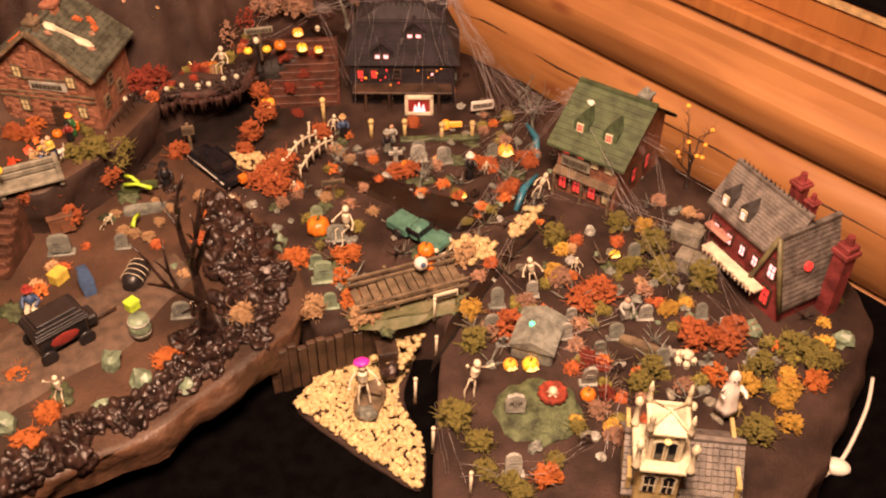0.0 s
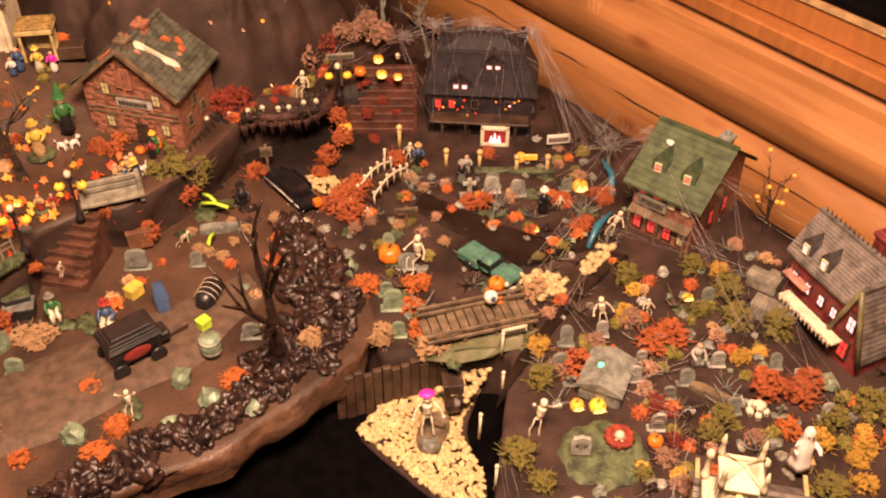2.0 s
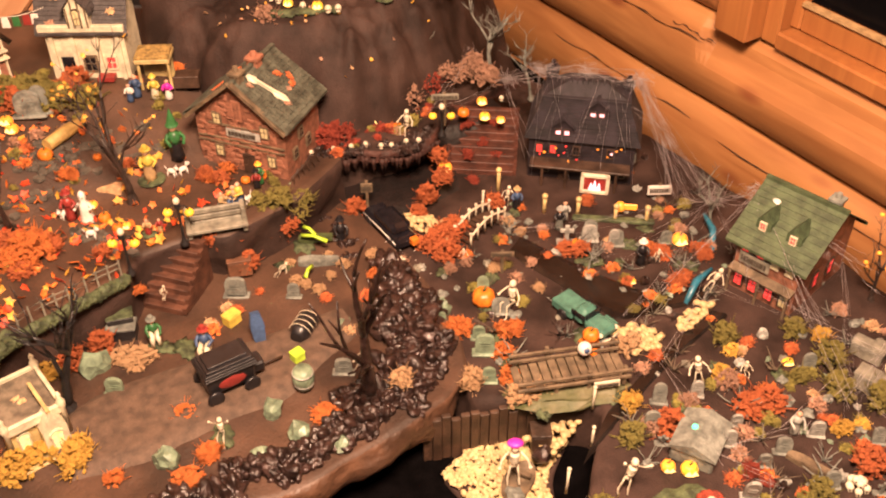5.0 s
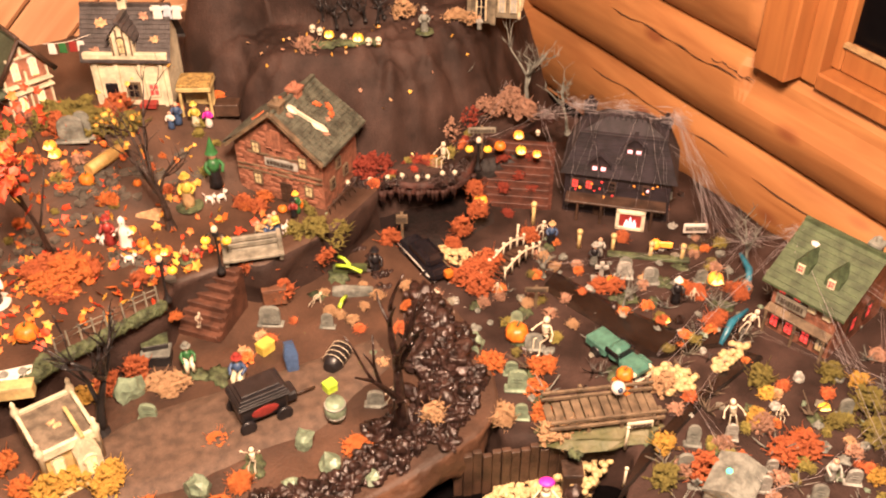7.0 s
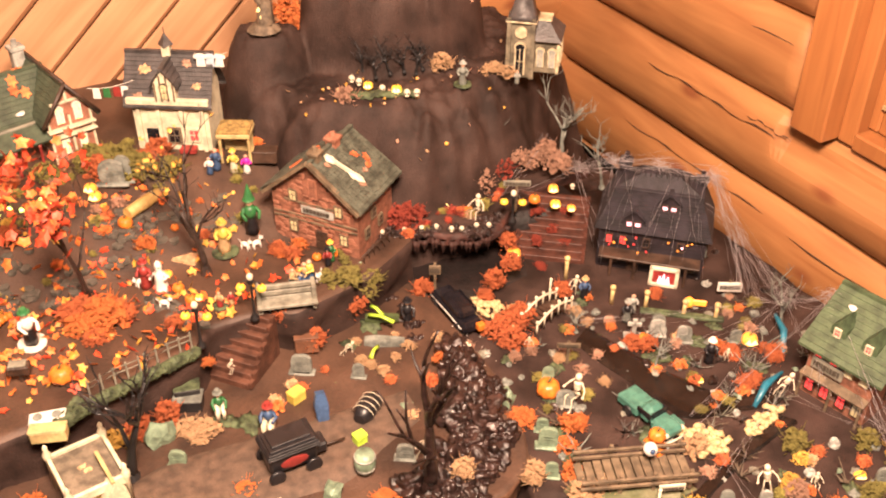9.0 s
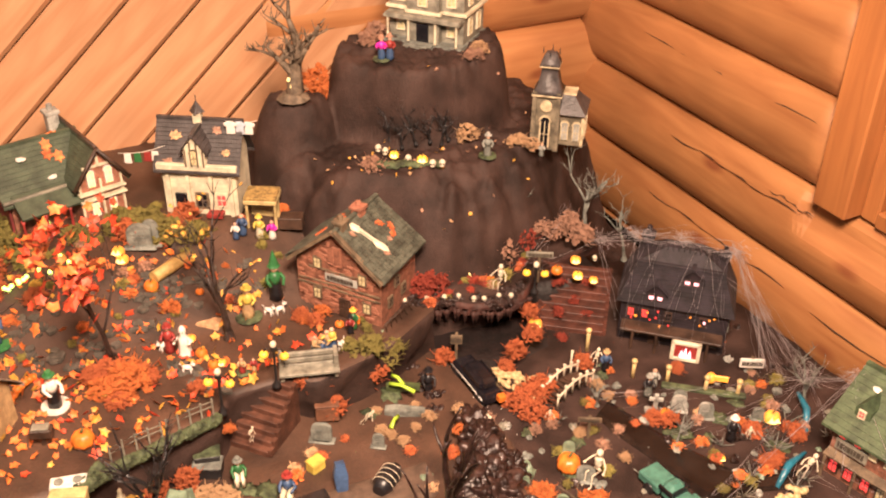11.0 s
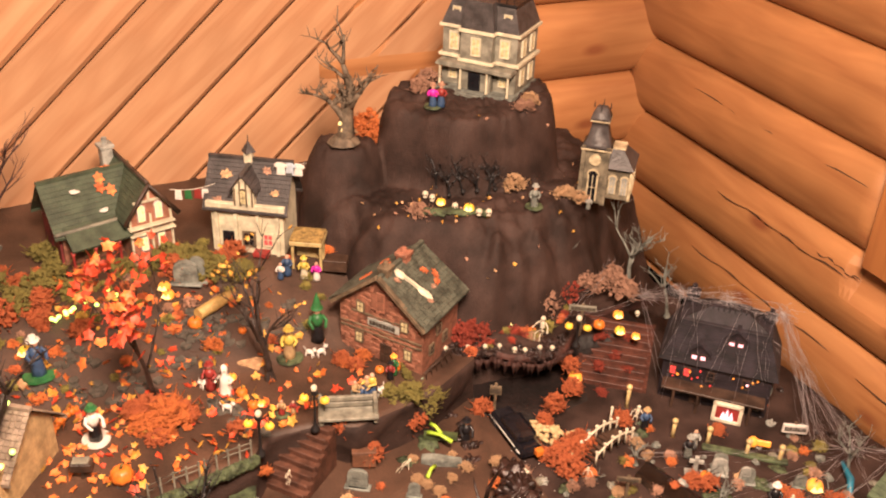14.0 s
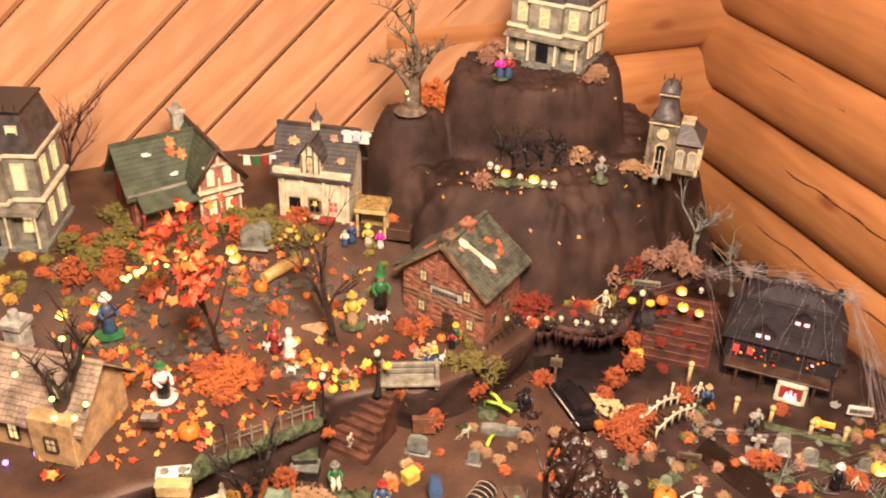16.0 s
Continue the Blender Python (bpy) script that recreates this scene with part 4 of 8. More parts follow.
# charcoal haunted house under cobwebs
bh = thing("haunted_house", "charcoal ceramic haunted house with red-lit windows under cobweb", "model house", (1.137, 1.180, 0.000), -43)
HAUNT = mat("plum_black_slate", (0.016, 0.012, 0.017), 0.75, 0.5, 40, 0.5, bscale=260)
W4, D4, H4, R4 = 0.2, 0.115, 0.092, 0.073
bm = bmesh.new()
box(bm, W4, D4, H4, bev=0.001)
part("wall", bm, DARKWALL, bh)
for k in range(9):
    bm = bmesh.new()
    box(bm, W4 * 1.008, D4 * 1.012, 0.0014, at(0, 0, 0.008 + k * 0.0098))
    part("clapboard", bm, DARKWALL, bh)
for k in range(9):
    bm = bmesh.new()
    box(bm, W4 + 0.02 - 0.0067 * k, D4 + 0.02 - 0.0067 * k, R4 / 9 + 0.002, at(0, 0, H4 + R4 * k / 9), taper=0.965)
    part("slate_course", bm, HAUNT, bh)
bm = bmesh.new()
box(bm, W4 - 0.035, D4 - 0.035, 0.006, at(0, 0, H4 + R4), bev=0.001)
box(bm, W4 - 0.05, D4 - 0.05, 0.024, at(0, 0, H4 + R4 + 0.006), taper=0.45)
part("roof_crown", bm, HAUNT, bh)
for x, y, z in ((-0.038, -0.062, 0.1), (0.023, -0.046, 0.134)):
    bm = bmesh.new()
    gable_wall(bm, 0.036, 0.05, 0.02, 0.016, "y")
    part("dormer", bm, DARKWALL, bh).location = (x, y + 0.025, z)
    part("dormer_roof", gable_roof(0.036, 0.05, 0.016, 0.005, "y", 4), HAUNT, bh).location = (x, y + 0.025, z + 0.021)
    for s0 in (-1, 1):
        window_part(bh, x + s0 * 0.008, y - 0.002, z + 0.006, 0.012, 0.008, 0, DARKTIMBER, WINPINK, bars=False)
for x in (-0.08, -0.054, -0.01, 0.054):
    window_part(bh, x, -D4 / 2 - 0.002, 0.06, 0.014, 0.017, 0, DARKTIMBER, WINRED if x < -0.05 else WINDARK)
for x in (-0.066, 0.03, 0.08):
    window_part(bh, x, -D4 / 2 - 0.002, 0.018, 0.014, 0.018, 0, GREY, WINDARK)
for y in (-0.03, 0.03):
    window_part(bh, W4 / 2 + 0.002, y, 0.045, 0.018, 0.024, 90, GREY, WINDARK)
for k in range(13):
    bm = bmesh.new()
    cyl(bm, 0.0012, 0.0003, 0.014, at(-0.06 + k * 0.01, -0.02, H4 + R4 + 0.028), n=5)
    part("cresting", bm, IRON, bh)
bm = bmesh.new()
box(bm, W4 * 0.95, 0.035, 0.005, at(0, -D4 / 2 - 0.016, 0.042), bev=0.001)
part("porch_roof", bm, DARKTIMBER, bh)
for x in (-0.07, -0.025, 0.02, 0.07):
    bm = bmesh.new()
    cyl(bm, 0.0028, 0.0028, 0.042, at(x, -D4 / 2 - 0.03, 0))
    part("porch_post", bm, DARKTIMBER, bh)
door_part(bh, -0.03, -D4 / 2 - 0.002, 0.022, 0.038)
chimney(bh, -0.07, 0.03, H4 + 0.03, 0.02, 0.075, DARKWALL)
chimney(bh, 0.075, 0.012, H4 + 0.04, 0.018, 0.055, DARKWALL)

hr = random.Random(8)
for k in range(16):
    bm = bmesh.new()
    ball(bm, hr.uniform(0.0018, 0.003), at(hr.uniform(-0.08, 0.08), -hr.uniform(0.061, 0.067), hr.uniform(0.04, 0.1)), 0, 1)
    part("bulb", bm, hr.choice((LIT, LIT, WINPINK, WINRED)), bh, "tiny lit bulb")

# lit ghost poster in a pale frame before the haunted house
pf = thing("poster_frame", "pale frame round a red-lit panel with white shapes", "sign", (1.096, 1.089, 0.000), -43)
bm = bmesh.new()
for s in (-1, 1):
    box(bm, 0.007, 0.008, 0.043, at(s * 0.024, 0, 0), bev=0.001)
    box(bm, 0.055, 0.008, 0.007, at(0, 0, 0.036 if s > 0 else 0), bev=0.001)
part("frame", bm, BONE, pf)
bm = bmesh.new()
box(bm, 0.044, 0.003, 0.032, at(0, 0.001, 0.005))
part("panel", bm, REDPAINT, pf)
for x, hh in ((-0.007, 0.014), (0.0, 0.02), (0.008, 0.015)):
    bm = bmesh.new()
    cyl(bm, 0.0045, 0.001, hh, at(x, -0.001, 0.009), n=8)
    part("shape", bm, WINPINK, pf)

# green-roofed haunted store
gs = thing("haunted_store", "dark brick ceramic store with a mossy green roof and red-lit windows", "model house", (1.216, 0.7206, 0.000), -78)
W5, D5, H5, R5 = 0.114, 0.17, 0.1105, 0.06
body("wall", gs, W5, D5, H5, R5, "x", BRICK)
o = part("roof", gable_roof(W5, D5, R5, 0.016, "x", 11, 0.0008), mat("green_felt_roof", (0.052, 0.075, 0.036), 0.65, 0.35, 50, 0.5, bscale=320), gs)
o.location = (0, 0, H5 + 0.002)
for x in (-0.028, 0.026):
    bm = bmesh.new()
    gable_wall(bm, 0.026, 0.04, 0.018, 0.016, "y")
    part("dormer", bm, GREENROOF, gs).location = (x, -0.05, H5 + 0.012)
    window_part(gs, x, -0.072, H5 + 0.016, 0.012, 0.012, 0, CREAM, WINRED)
for x in (-0.042, -0.015, 0.015, 0.042):
    window_part(gs, x, -D5 / 2 - 0.002, 0.012, 0.018, 0.03, 0, DARKTIMBER, WINRED if x < 0.03 else WINDIM)
for y in (-0.025, 0.025):
    window_part(gs, W5 / 2 + 0.002, y, 0.03, 0.018, 0.028, 90, DARKTIMBER, WINRED)
for x in (-0.04, -0.013, 0.014, 0.041):
    window_part(gs, x, -D5 / 2 - 0.002, 0.078, 0.015, 0.02, 0, CREAM, WINRED if x < 0 else WINDIM)
sign_part(gs, (-0.02, -D5 / 2 - 0.008, 0.062), 0.055, 0.022, 0, GREYWALL, 8)
bm = bmesh.new()
box(bm, W5, 0.018, 0.004, at(0, -D5 / 2 - 0.009, 0.048) @ pose(0, 0, 0, 16, 0, 0))
part("porch_roof", bm, TIMBER, gs)
for x in (-0.053, 0.0, 0.053):
    bm = bmesh.new()
    cyl(bm, 0.0025, 0.0025, 0.046, at(x, -D5 / 2 - 0.016, 0))
    part("post", bm, TIMBER, gs)
chimney(gs, 0.045, 0.012, H5 + 0.042, 0.018, 0.03, GREY)
patch_leaves(gs, [(-0.035, -0.025, H5 + 0.045)], 33, WHITE, 0.008, "snow_patch")

# dark red house with a tall chimney
BROWNSLATE = mat("brown_grey_slate", (0.1, 0.088, 0.08), 0.55, 0.4, 50, 0.5, bscale=260, rand=0.2)
rh = thing("red_house", "dark red ceramic house with grey slate roofs and an icicle awning", "model house", (1.195, 0.4, 0.0), -104.3)
W6, D6, H6, R6 = 0.142, 0.08, 0.112, 0.052
body("wall", rh, W6, D6, H6, R6, "x", REDWALL)
o = part("roof", gable_roof(W6, D6, R6, 0.008, "x", 14, 0.0009), BROWNSLATE, rh)
o.location = (-0.002, 0, H6 + 0.002)
# steep cross gable at the near end
bm = bmesh.new()
gable_wall(bm, 0.06, 0.104, 0.05, 0.096, "y")
part("wing", bm, REDWALL, rh).location = (0.075, 0.004, 0)
part("wing_roof", gable_roof(0.06, 0.108, 0.096, 0.006, "y", 14, 0.0009), BROWNSLATE, rh).location = (0.075, 0.004, 0.052)
for s0 in (-1, 1):
    bm = bmesh.new()
    tube(bm, [(s0 * 0.037, -0.056, 0.03), (s0 * 0.0, -0.056, 0.152)], 0.0045, 5)
    part("bargeboard", bm, mat("olive_trim", (0.13, 0.115, 0.055), 0.5), rh).location = (0.075, 0, 0)
bm = bmesh.new()
cyl(bm, 0.0075, 0.0075, 0.004, n=14)
o = part("round_window", bm, WINRED, rh, "glowing red round window in the steep roof")
o.matrix_local = pose(0.0965, -0.004, 0.092, 0, 73, 0)
window_part(rh, 0.075, -0.051, 0.072, 0.018, 0.024, 0, DARKTIMBER, WINPINK)
window_part(rh, 0.075, -0.051, 0.02, 0.02, 0.03, 0, DARKTIMBER, WINRED)
bm = bmesh.new()
box(bm, 0.12, 0.02, 0.005, at(0, 0, 0), bev=0.001)
for k in range(14):
    cyl(bm, 0.0005, 0.003, 0.008 + 0.004 * (k % 3), at(-0.055 + k * 0.0083, -0.009, -0.009))
o = part("awning", bm, BONE, rh, "cream awning edged with icicles")
o.location = (0.012, -D6 / 2 - 0.024, 0.045)
bm = bmesh.new()
box(bm, 0.05, 0.016, 0.004, at(0, 0, 0), bev=0.001)
part("balcony", bm, mat("rose_trim", (0.4, 0.2, 0.16), 0.5), rh).location = (-0.045, -D6 / 2 - 0.008, 0.068)
for x in (-0.055, -0.025, 0.005, 0.033):
    window_part(rh, x, -D6 / 2 - 0.002, 0.01, 0.017, 0.026, 0, DARKTIMBER, WINRED)
    window_part(rh, x, -D6 / 2 - 0.002, 0.058, 0.014, 0.018, 0, DARKTIMBER, WINPINK)
for x in (-0.05, -0.01):
    bm = bmesh.new()
    gable_wall(bm, 0.022, 0.03, 0.018, 0.014, "y")
    part("dormer", bm, DARKSLATE, rh).location = (x, -0.026, H6 + 0.006)
    window_part(rh, x, -0.043, H6 + 0.008, 0.011, 0.013, 0, CREAM, WINPINK)
chimney(rh, 0.018, 0.03, H6, 0.02, 0.075, REDWALL)
chimney(rh, 0.046, 0.03, H6, 0.015, 0.058, REDWALL)
chimney(rh, 0.12, 0.04, 0.0, 0.024, 0.135, REDWALL)
bm = bmesh.new()
for k in range(15):
    cyl(bm, 0.0016, 0.0003, 0.012, at(-0.07 + k * 0.0095, 0, H6 + R6 + 0.004), n=5)
part("ridge_cresting", bm, IRON, rh)

# cream gothic belfry house
yg = thing("gothic_belfry", "yellowed cream gothic ceramic house with an arched belfry", "model house", (0.745, 0.238, 0.000), -50, scale=0.86)
bm = bmesh.new()
box(bm, 0.15, 0.11, 0.07, at(0.02, 0.02, 0), bev=0.002)
part("wall", bm, YELLOWED, yg)
o = part("roof", gable_roof(0.15, 0.11, 0.05, 0.01, "x", 9), BROWNSLATE, yg)
o.location = (0.02, 0.02, 0.072)
bm = bmesh.new()
box(bm, 0.058, 0.058, 0.152, at(-0.02, -0.03, 0), bev=0.002)
part("tower", bm, YELLOWED, yg)
bm = bmesh.new()
box(bm, 0.078, 0.078, 0.008, at(-0.02, -0.03, 0.151), bev=0.002)
part("tower_cornice", bm, CREAM, yg)
bm = bmesh.new()
box(bm, 0.042, 0.042, 0.06, at(-0.02, -0.03, 0.159), bev=0.001)
part("belfry", bm, YELLOWED, yg)
bm = bmesh.new()
box(bm, 0.058, 0.058, 0.006, at(-0.02, -0.03, 0.2186), bev=0.0015)
box(bm, 0.046, 0.046, 0.012, at(-0.02, -0.03, 0.2246), taper=0.3)
part("belfry_roof", bm, CREAM, yg)
for sx in (-1, 1):
    bm = bmesh.new()
    tube(bm, [(-0.045, -0.03 - sx * 0.025, 0.228), (-0.02, -0.03, 0.239), (0.005, -0.03 + sx * 0.025, 0.228)], 0.0026, 5)
    part("belfry_rib", bm, CREAM, yg)
    for sy in (-1, 1):
        bm = bmesh.new()
        lathe(bm, [(0.0065, 0), (0.0065, 0.008), (0.0042, 0.012), (0.0036, 0.042), (0.0062, 0.047), (0.0055, 0.054), (0.001, 0.06)], 8, at(-0.02 + sx * 0.036, -0.03 + sy * 0.036, 0.158))
        part("pinnacle", bm, CREAM, yg)
        bm = bmesh.new()
        lathe(bm, [(0.0055, 0), (0.0045, 0.008), (0.003, 0.022), (0.0045, 0.025), (0.0008, 0.04)], 8, at(-0.02 + sx * 0.026, -0.03 + sy * 0.026, 0.224))
        part("pinnacle", bm, CREAM, yg)
        bm = bmesh.new()
        box(bm, 0.006, 0.006, 0.06, at(-0.02 + sx * 0.02, -0.03 + sy * 0.02, 0.159), bev=0.0008)
        part("belfry_post", bm, CREAM, yg)
    window_part(yg, -0.02 + sx * 0.0085, -0.053, 0.165, 0.015, 0.03, 0, CREAM, WINDARK, arch=True, bars=False)
    for y in (-0.0385, -0.0215):
        window_part(yg, -0.02 + sx * 0.0225, y, 0.165, 0.015, 0.03, 90 * sx, CREAM, WINDARK, arch=True, bars=False)
    window_part(yg, -0.02 + sx * 0.013, -0.0605, 0.1, 0.02, 0.028, 0, CREAM, WINDARK, arch=True)
bm = bmesh.new()
ball(bm, 0.005, at(-0.02, -0.056, 0.206), 0, 2)
part("bell_lamp", bm, WINLIT, yg)
for x in (0.03, 0.07):
    window_part(yg, x, -0.037, 0.02, 0.02, 0.028, 0, CREAM, WINDIM, arch=True)
for sx in (-0.056, 0.096):
    bm = bmesh.new()
    box(bm, 0.006, 0.125, 0.006, at(sx, 0.02, 0.095))
    part("gable_pole", bm, YELLOWED, yg)
    bm = bmesh.new()
    box(bm, 0.007, 0.007, 0.095, at(sx, -0.036, 0))
    part("corner_post", bm, YELLOWED, yg)

# small cream gothic pavilion on the lower ground
gz = thing("gothic_pavilion", "cream gothic pavilion with a flat grey slate roof", "model house", (0.033, 1.066, 0.012), 7)
bm = bmesh.new()
box(bm, 0.074, 0.088, 0.052, bev=0.002)
part("wall", bm, YELLOWED, gz)
bm = bmesh.new()
box(bm, 0.072, 0.09, 0.01, at(0, 0, 0.052))
part("roof", bm, mat("brown_slate", (0.13, 0.105, 0.075), 0.65, 0.4, 60, 0.5, bscale=260), gz)
for s0 in (-1, 1):
    bm = bmesh.new()
    box(bm, 0.086, 0.006, 0.016, at(0, s0 * 0.048, 0.052), bev=0.001)
    part("parapet", bm, CREAM, gz)
    bm = bmesh.new()
    box(bm, 0.006, 0.09, 0.0155, at(s0 * 0.04, 0, 0.052), bev=0.001)
    part("parapet", bm, CREAM, gz)
for sx in (-1, 1):
    for sy in (-1, 1):
        bm = bmesh.new()
        lathe(bm, [(0.0045, 0), (0.004, 0.058), (0.0065, 0.064), (0.0065, 0.072), (0.003, 0.078), (0.004, 0.084), (0.0008, 0.09)], 8, at(sx * 0.04, sy * 0.048, 0))
        part("pinnacle", bm, CREAM, gz)
bm = bmesh.new()
gable_wall(bm, 0.034, 0.026, 0.046, 0.03, "y")
part("porch_gable", bm, CREAM, gz).location = (0.018, -0.055, 0.0)
bm = bmesh.new()
box(bm, 0.005, 0.07, 0.004, at(0.018, -0.03, 0.076))
part("porch_ridge", bm, YELLOWED, gz)
bm = bmesh.new()
box(bm, 0.1, 0.03, 0.004, at(0.004, -0.065, 0.0), bev=0.001)
part("porch_step", bm, YELLOWED, gz)
window_part(gz, 0.018, -0.07, 0.008, 0.018, 0.028, 0, CREAM, WINLIT, arch=True)
window_part(gz, -0.02, -0.046, 0.012, 0.016, 0.024, 0, CREAM, WINLIT, arch=True)
for y in (-0.02, 0.02):
    window_part(gz, 0.039, y, 0.012, 0.016, 0.024, 90, CREAM, WINLIT, arch=True)
patch_leaves(gz, [(-0.005, 0.005, 0.062), (0.0, -0.005, 0.062)], 71, SANDMOSS, 0.006)

# tan cottage wrapped in light strings
tn = thing("tan_cottage", "tan ceramic cottage with a bare tree grown over its roof", "model house", (-0.160, 1.342, 0.100), -35)
body("wall", tn, 0.19, 0.13, 0.075, 0.06, "x", TAN)
o = part("roof", gable_roof(0.19, 0.13, 0.06, 0.016, "x", 12), mat("snowy_brown_shingle", (0.26, 0.2, 0.15), 0.6, 0.4, 40, 0.5, bscale=260), tn)
o.location = (0, 0, 0.077)
bm = bmesh.new()
box(bm, 0.075, 0.03, 0.085, at(0.06, -0.07, 0), bev=0.002)
part("parapet", bm, TAN, tn)
for x in (-0.06, -0.02, 0.02):
    window_part(tn, x, -0.067, 0.018, 0.02, 0.03, 0, DARKTIMBER, WINLIT)
window_part(tn, 0.06, -0.087, 0.03, 0.022, 0.022, 0, DARKTIMBER, WINDIM)
chimney(tn, -0.055, 0.03, 0.11, 0.03, 0.055, STONE)


# ---- ground details ----
def rnd(seed):
    return random.Random(seed)


def ribbon(name, edge_a, edge_b, material, label, category, z=0.003, steps=14):
    """A low strip of ground between two broken lines of (x, y, z)."""
    bm = bmesh.new()

    def along(pts, k):
        s = k * (len(pts) - 1)
        i = min(int(s), len(pts) - 2)
        return Vector(pts[i]).lerp(Vector(pts[i + 1]), s - i)

    rows = []
    for k in range(steps + 1):
        a, b = along(edge_a, k / steps), along(edge_b, k / steps)
        row = []
        for j in range(9):
            p = a.lerp(b, j / 8)
            up = z + 0.0015 * noise.noise(p * 40)
            if j in (0, 8):
                up = -0.004
            row.append(bm.verts.new((p.x, p.y, p.z + up)))
        rows.append(row)
    for u, w in zip(rows, rows[1:]):
        for j in range(8):
            bm.faces.new((u[j], u[j + 1], w[j + 1], w[j])).smooth = True
    return tagged(new(name, mesh_of(name, bm, material)), label, category, kind="structure")


ribbon("road", [(0.040, 1.053, 0.012), (0.139, 1.088, 0.012), (0.337, 1.069, 0.012), (0.529, 1.054, 0.012)], [(0.053, 0.941, 0.012), (0.161, 0.908, 0.012), (0.362, 0.911, 0.012), (0.522, 0.981, 0.012)], ROAD, "sandy grey road across the lower ground", "road", 0.009)


def lump_mesh(name, r, seed, material, sub=2, sq=(1, 1, 0.8), rough=0.55, freq=1.8, smooth=True):
    bm = bmesh.new()
    ball(bm, r, None, 0, sub, sq, rough, seed, freq)
    return mesh_of(name, bm, material, smooth)


# glossy rocks along the lower ground's edge and in the black ridge


def heap_mesh(seed):
    """A heap of melted, glossy foam, creased into lumps, about 4 cm across."""
    bm = bmesh.new()
    bmesh.ops.create_icosphere(bm, subdivisions=4, radius=1)
    off = Vector((seed, seed * 1.7, seed * 0.6))
    for v in bm.verts:
        k = 0.66 + 0.85 * abs(noise.noise(v.co * 1.25 + off)) + 0.22 * noise.noise(v.co * 2.6 + off)
        v.co = Vector((v.co.x, v.co.y, v.co.z * 0.85 + 0.25)) * 0.023 * k
    return mesh_of("rock", bm, ROCK, True)


ROCKS = [heap_mesh(k * 3.7 + 1) for k in range(6)]
g = rnd(5)


def rock_row(a, b, n, spread, smin, smax, label, lift=0.0):
    for k in range(n):
        p = Vector(a).lerp(Vector(b), (k + 0.5) / n) + Vector((g.uniform(-spread, spread), g.uniform(-spread, spread), 0))
        ob = new("rock", ROCKS[k % 6])
        s = g.uniform(smin, smax) * 0.8
        ob.matrix_world = pose(p.x, p.y, p.z + lift, g.uniform(-20, 20), g.uniform(-20, 20), g.uniform(0, 360)) @ Matrix.Diagonal((s, s * g.uniform(0.7, 1.1), s * g.uniform(0.7, 1.15), 1))
        tagged(ob, label, "rock", "glossy black rocks")


EDGE = "glossy black foam rock heap at the ground's edge"
RIDGE = "glossy black foam rock heap of the ridge"
rock_row((0.10, 0.82, 0.012), (0.24, 0.80, 0.012), 9, 0.014, 1.2, 1.7, EDGE)
rock_row((0.225, 0.818, 0.012), (0.33, 0.800, 0.012), 8, 0.014, 1.2, 1.7, EDGE)
rock_row((0.285, 0.795, 0.012), (0.47, 0.806, 0.012), 11, 0.012, 1.0, 1.5, EDGE)
rock_row((0.35, 0.815, 0.012), (0.50, 0.822, 0.012), 10, 0.014, 1.1, 1.6, EDGE)
rock_row((0.435, 0.850, 0.012), (0.55, 0.885, 0.012), 8, 0.016, 1.0, 1.5, EDGE)
rock_row((0.505, 0.810, 0.012), (0.636, 0.905, 0.012), 12, 0.014, 1.0, 1.5, RIDGE)
rock_row((0.56, 0.875, 0.014), (0.665, 1.0, 0.014), 13, 0.018, 1.2, 1.8, RIDGE)
rock_row((0.555, 0.93, 0.014), (0.66, 1.10, 0.014), 16, 0.02, 1.2, 1.9, RIDGE, 0.006)
rock_row((0.59, 0.93, 0.02), (0.645, 1.06, 0.02), 10, 0.014, 1.3, 1.9, RIDGE, 0.014)
rock_row((0.614, 1.154, 0.0), (0.630, 1.296, 0.0), 8, 0.015, 0.8, 1.2, RIDGE)

# ledge over the cave
slab("ledge", [(0.600, 1.385), (0.672, 1.345), (0.725, 1.335), (0.765, 1.300), (0.815, 1.280), (0.868, 1.300), (0.895, 1.330), (0.960, 1.370), (1.128, 1.382), (0.742, 1.611)],
     0.078, 0.1, [EARTH2, CAVE], "dark earth ledge over the cave", seed=7.0, rough=0.02, top_noise=0.012)
# back wall and floor have the shade under the ledge put into their colour
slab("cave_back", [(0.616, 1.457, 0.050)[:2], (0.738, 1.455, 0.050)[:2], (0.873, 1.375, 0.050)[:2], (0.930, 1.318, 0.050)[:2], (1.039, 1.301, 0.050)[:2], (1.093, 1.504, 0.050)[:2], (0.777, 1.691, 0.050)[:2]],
     -0.01, 0.08, [CAVESHADE, CAVESHADE], "dark red back wall of the cave with shade in its colour", seed=9.0, rough=0.02)
ribbon("cave_floor_shade", [(0.605, 1.275, 0.003), (0.690, 1.25, 0.003), (0.775, 1.215, 0.003), (0.885, 1.235, 0.003)], [(0.648, 1.496, 0.003), (0.765, 1.438, 0.003), (0.873, 1.374, 0.003), (0.948, 1.365, 0.003)], CAVESHADE, "cave floor coloured near-black for the shade under the ledge", "ground", 0.004)
cave_edge = [(0.608, 1.372, 0.100), (0.670, 1.340, 0.100), (0.723, 1.330, 0.100), (0.762, 1.296, 0.100), (0.813, 1.276, 0.100), (0.864, 1.296, 0.100)]
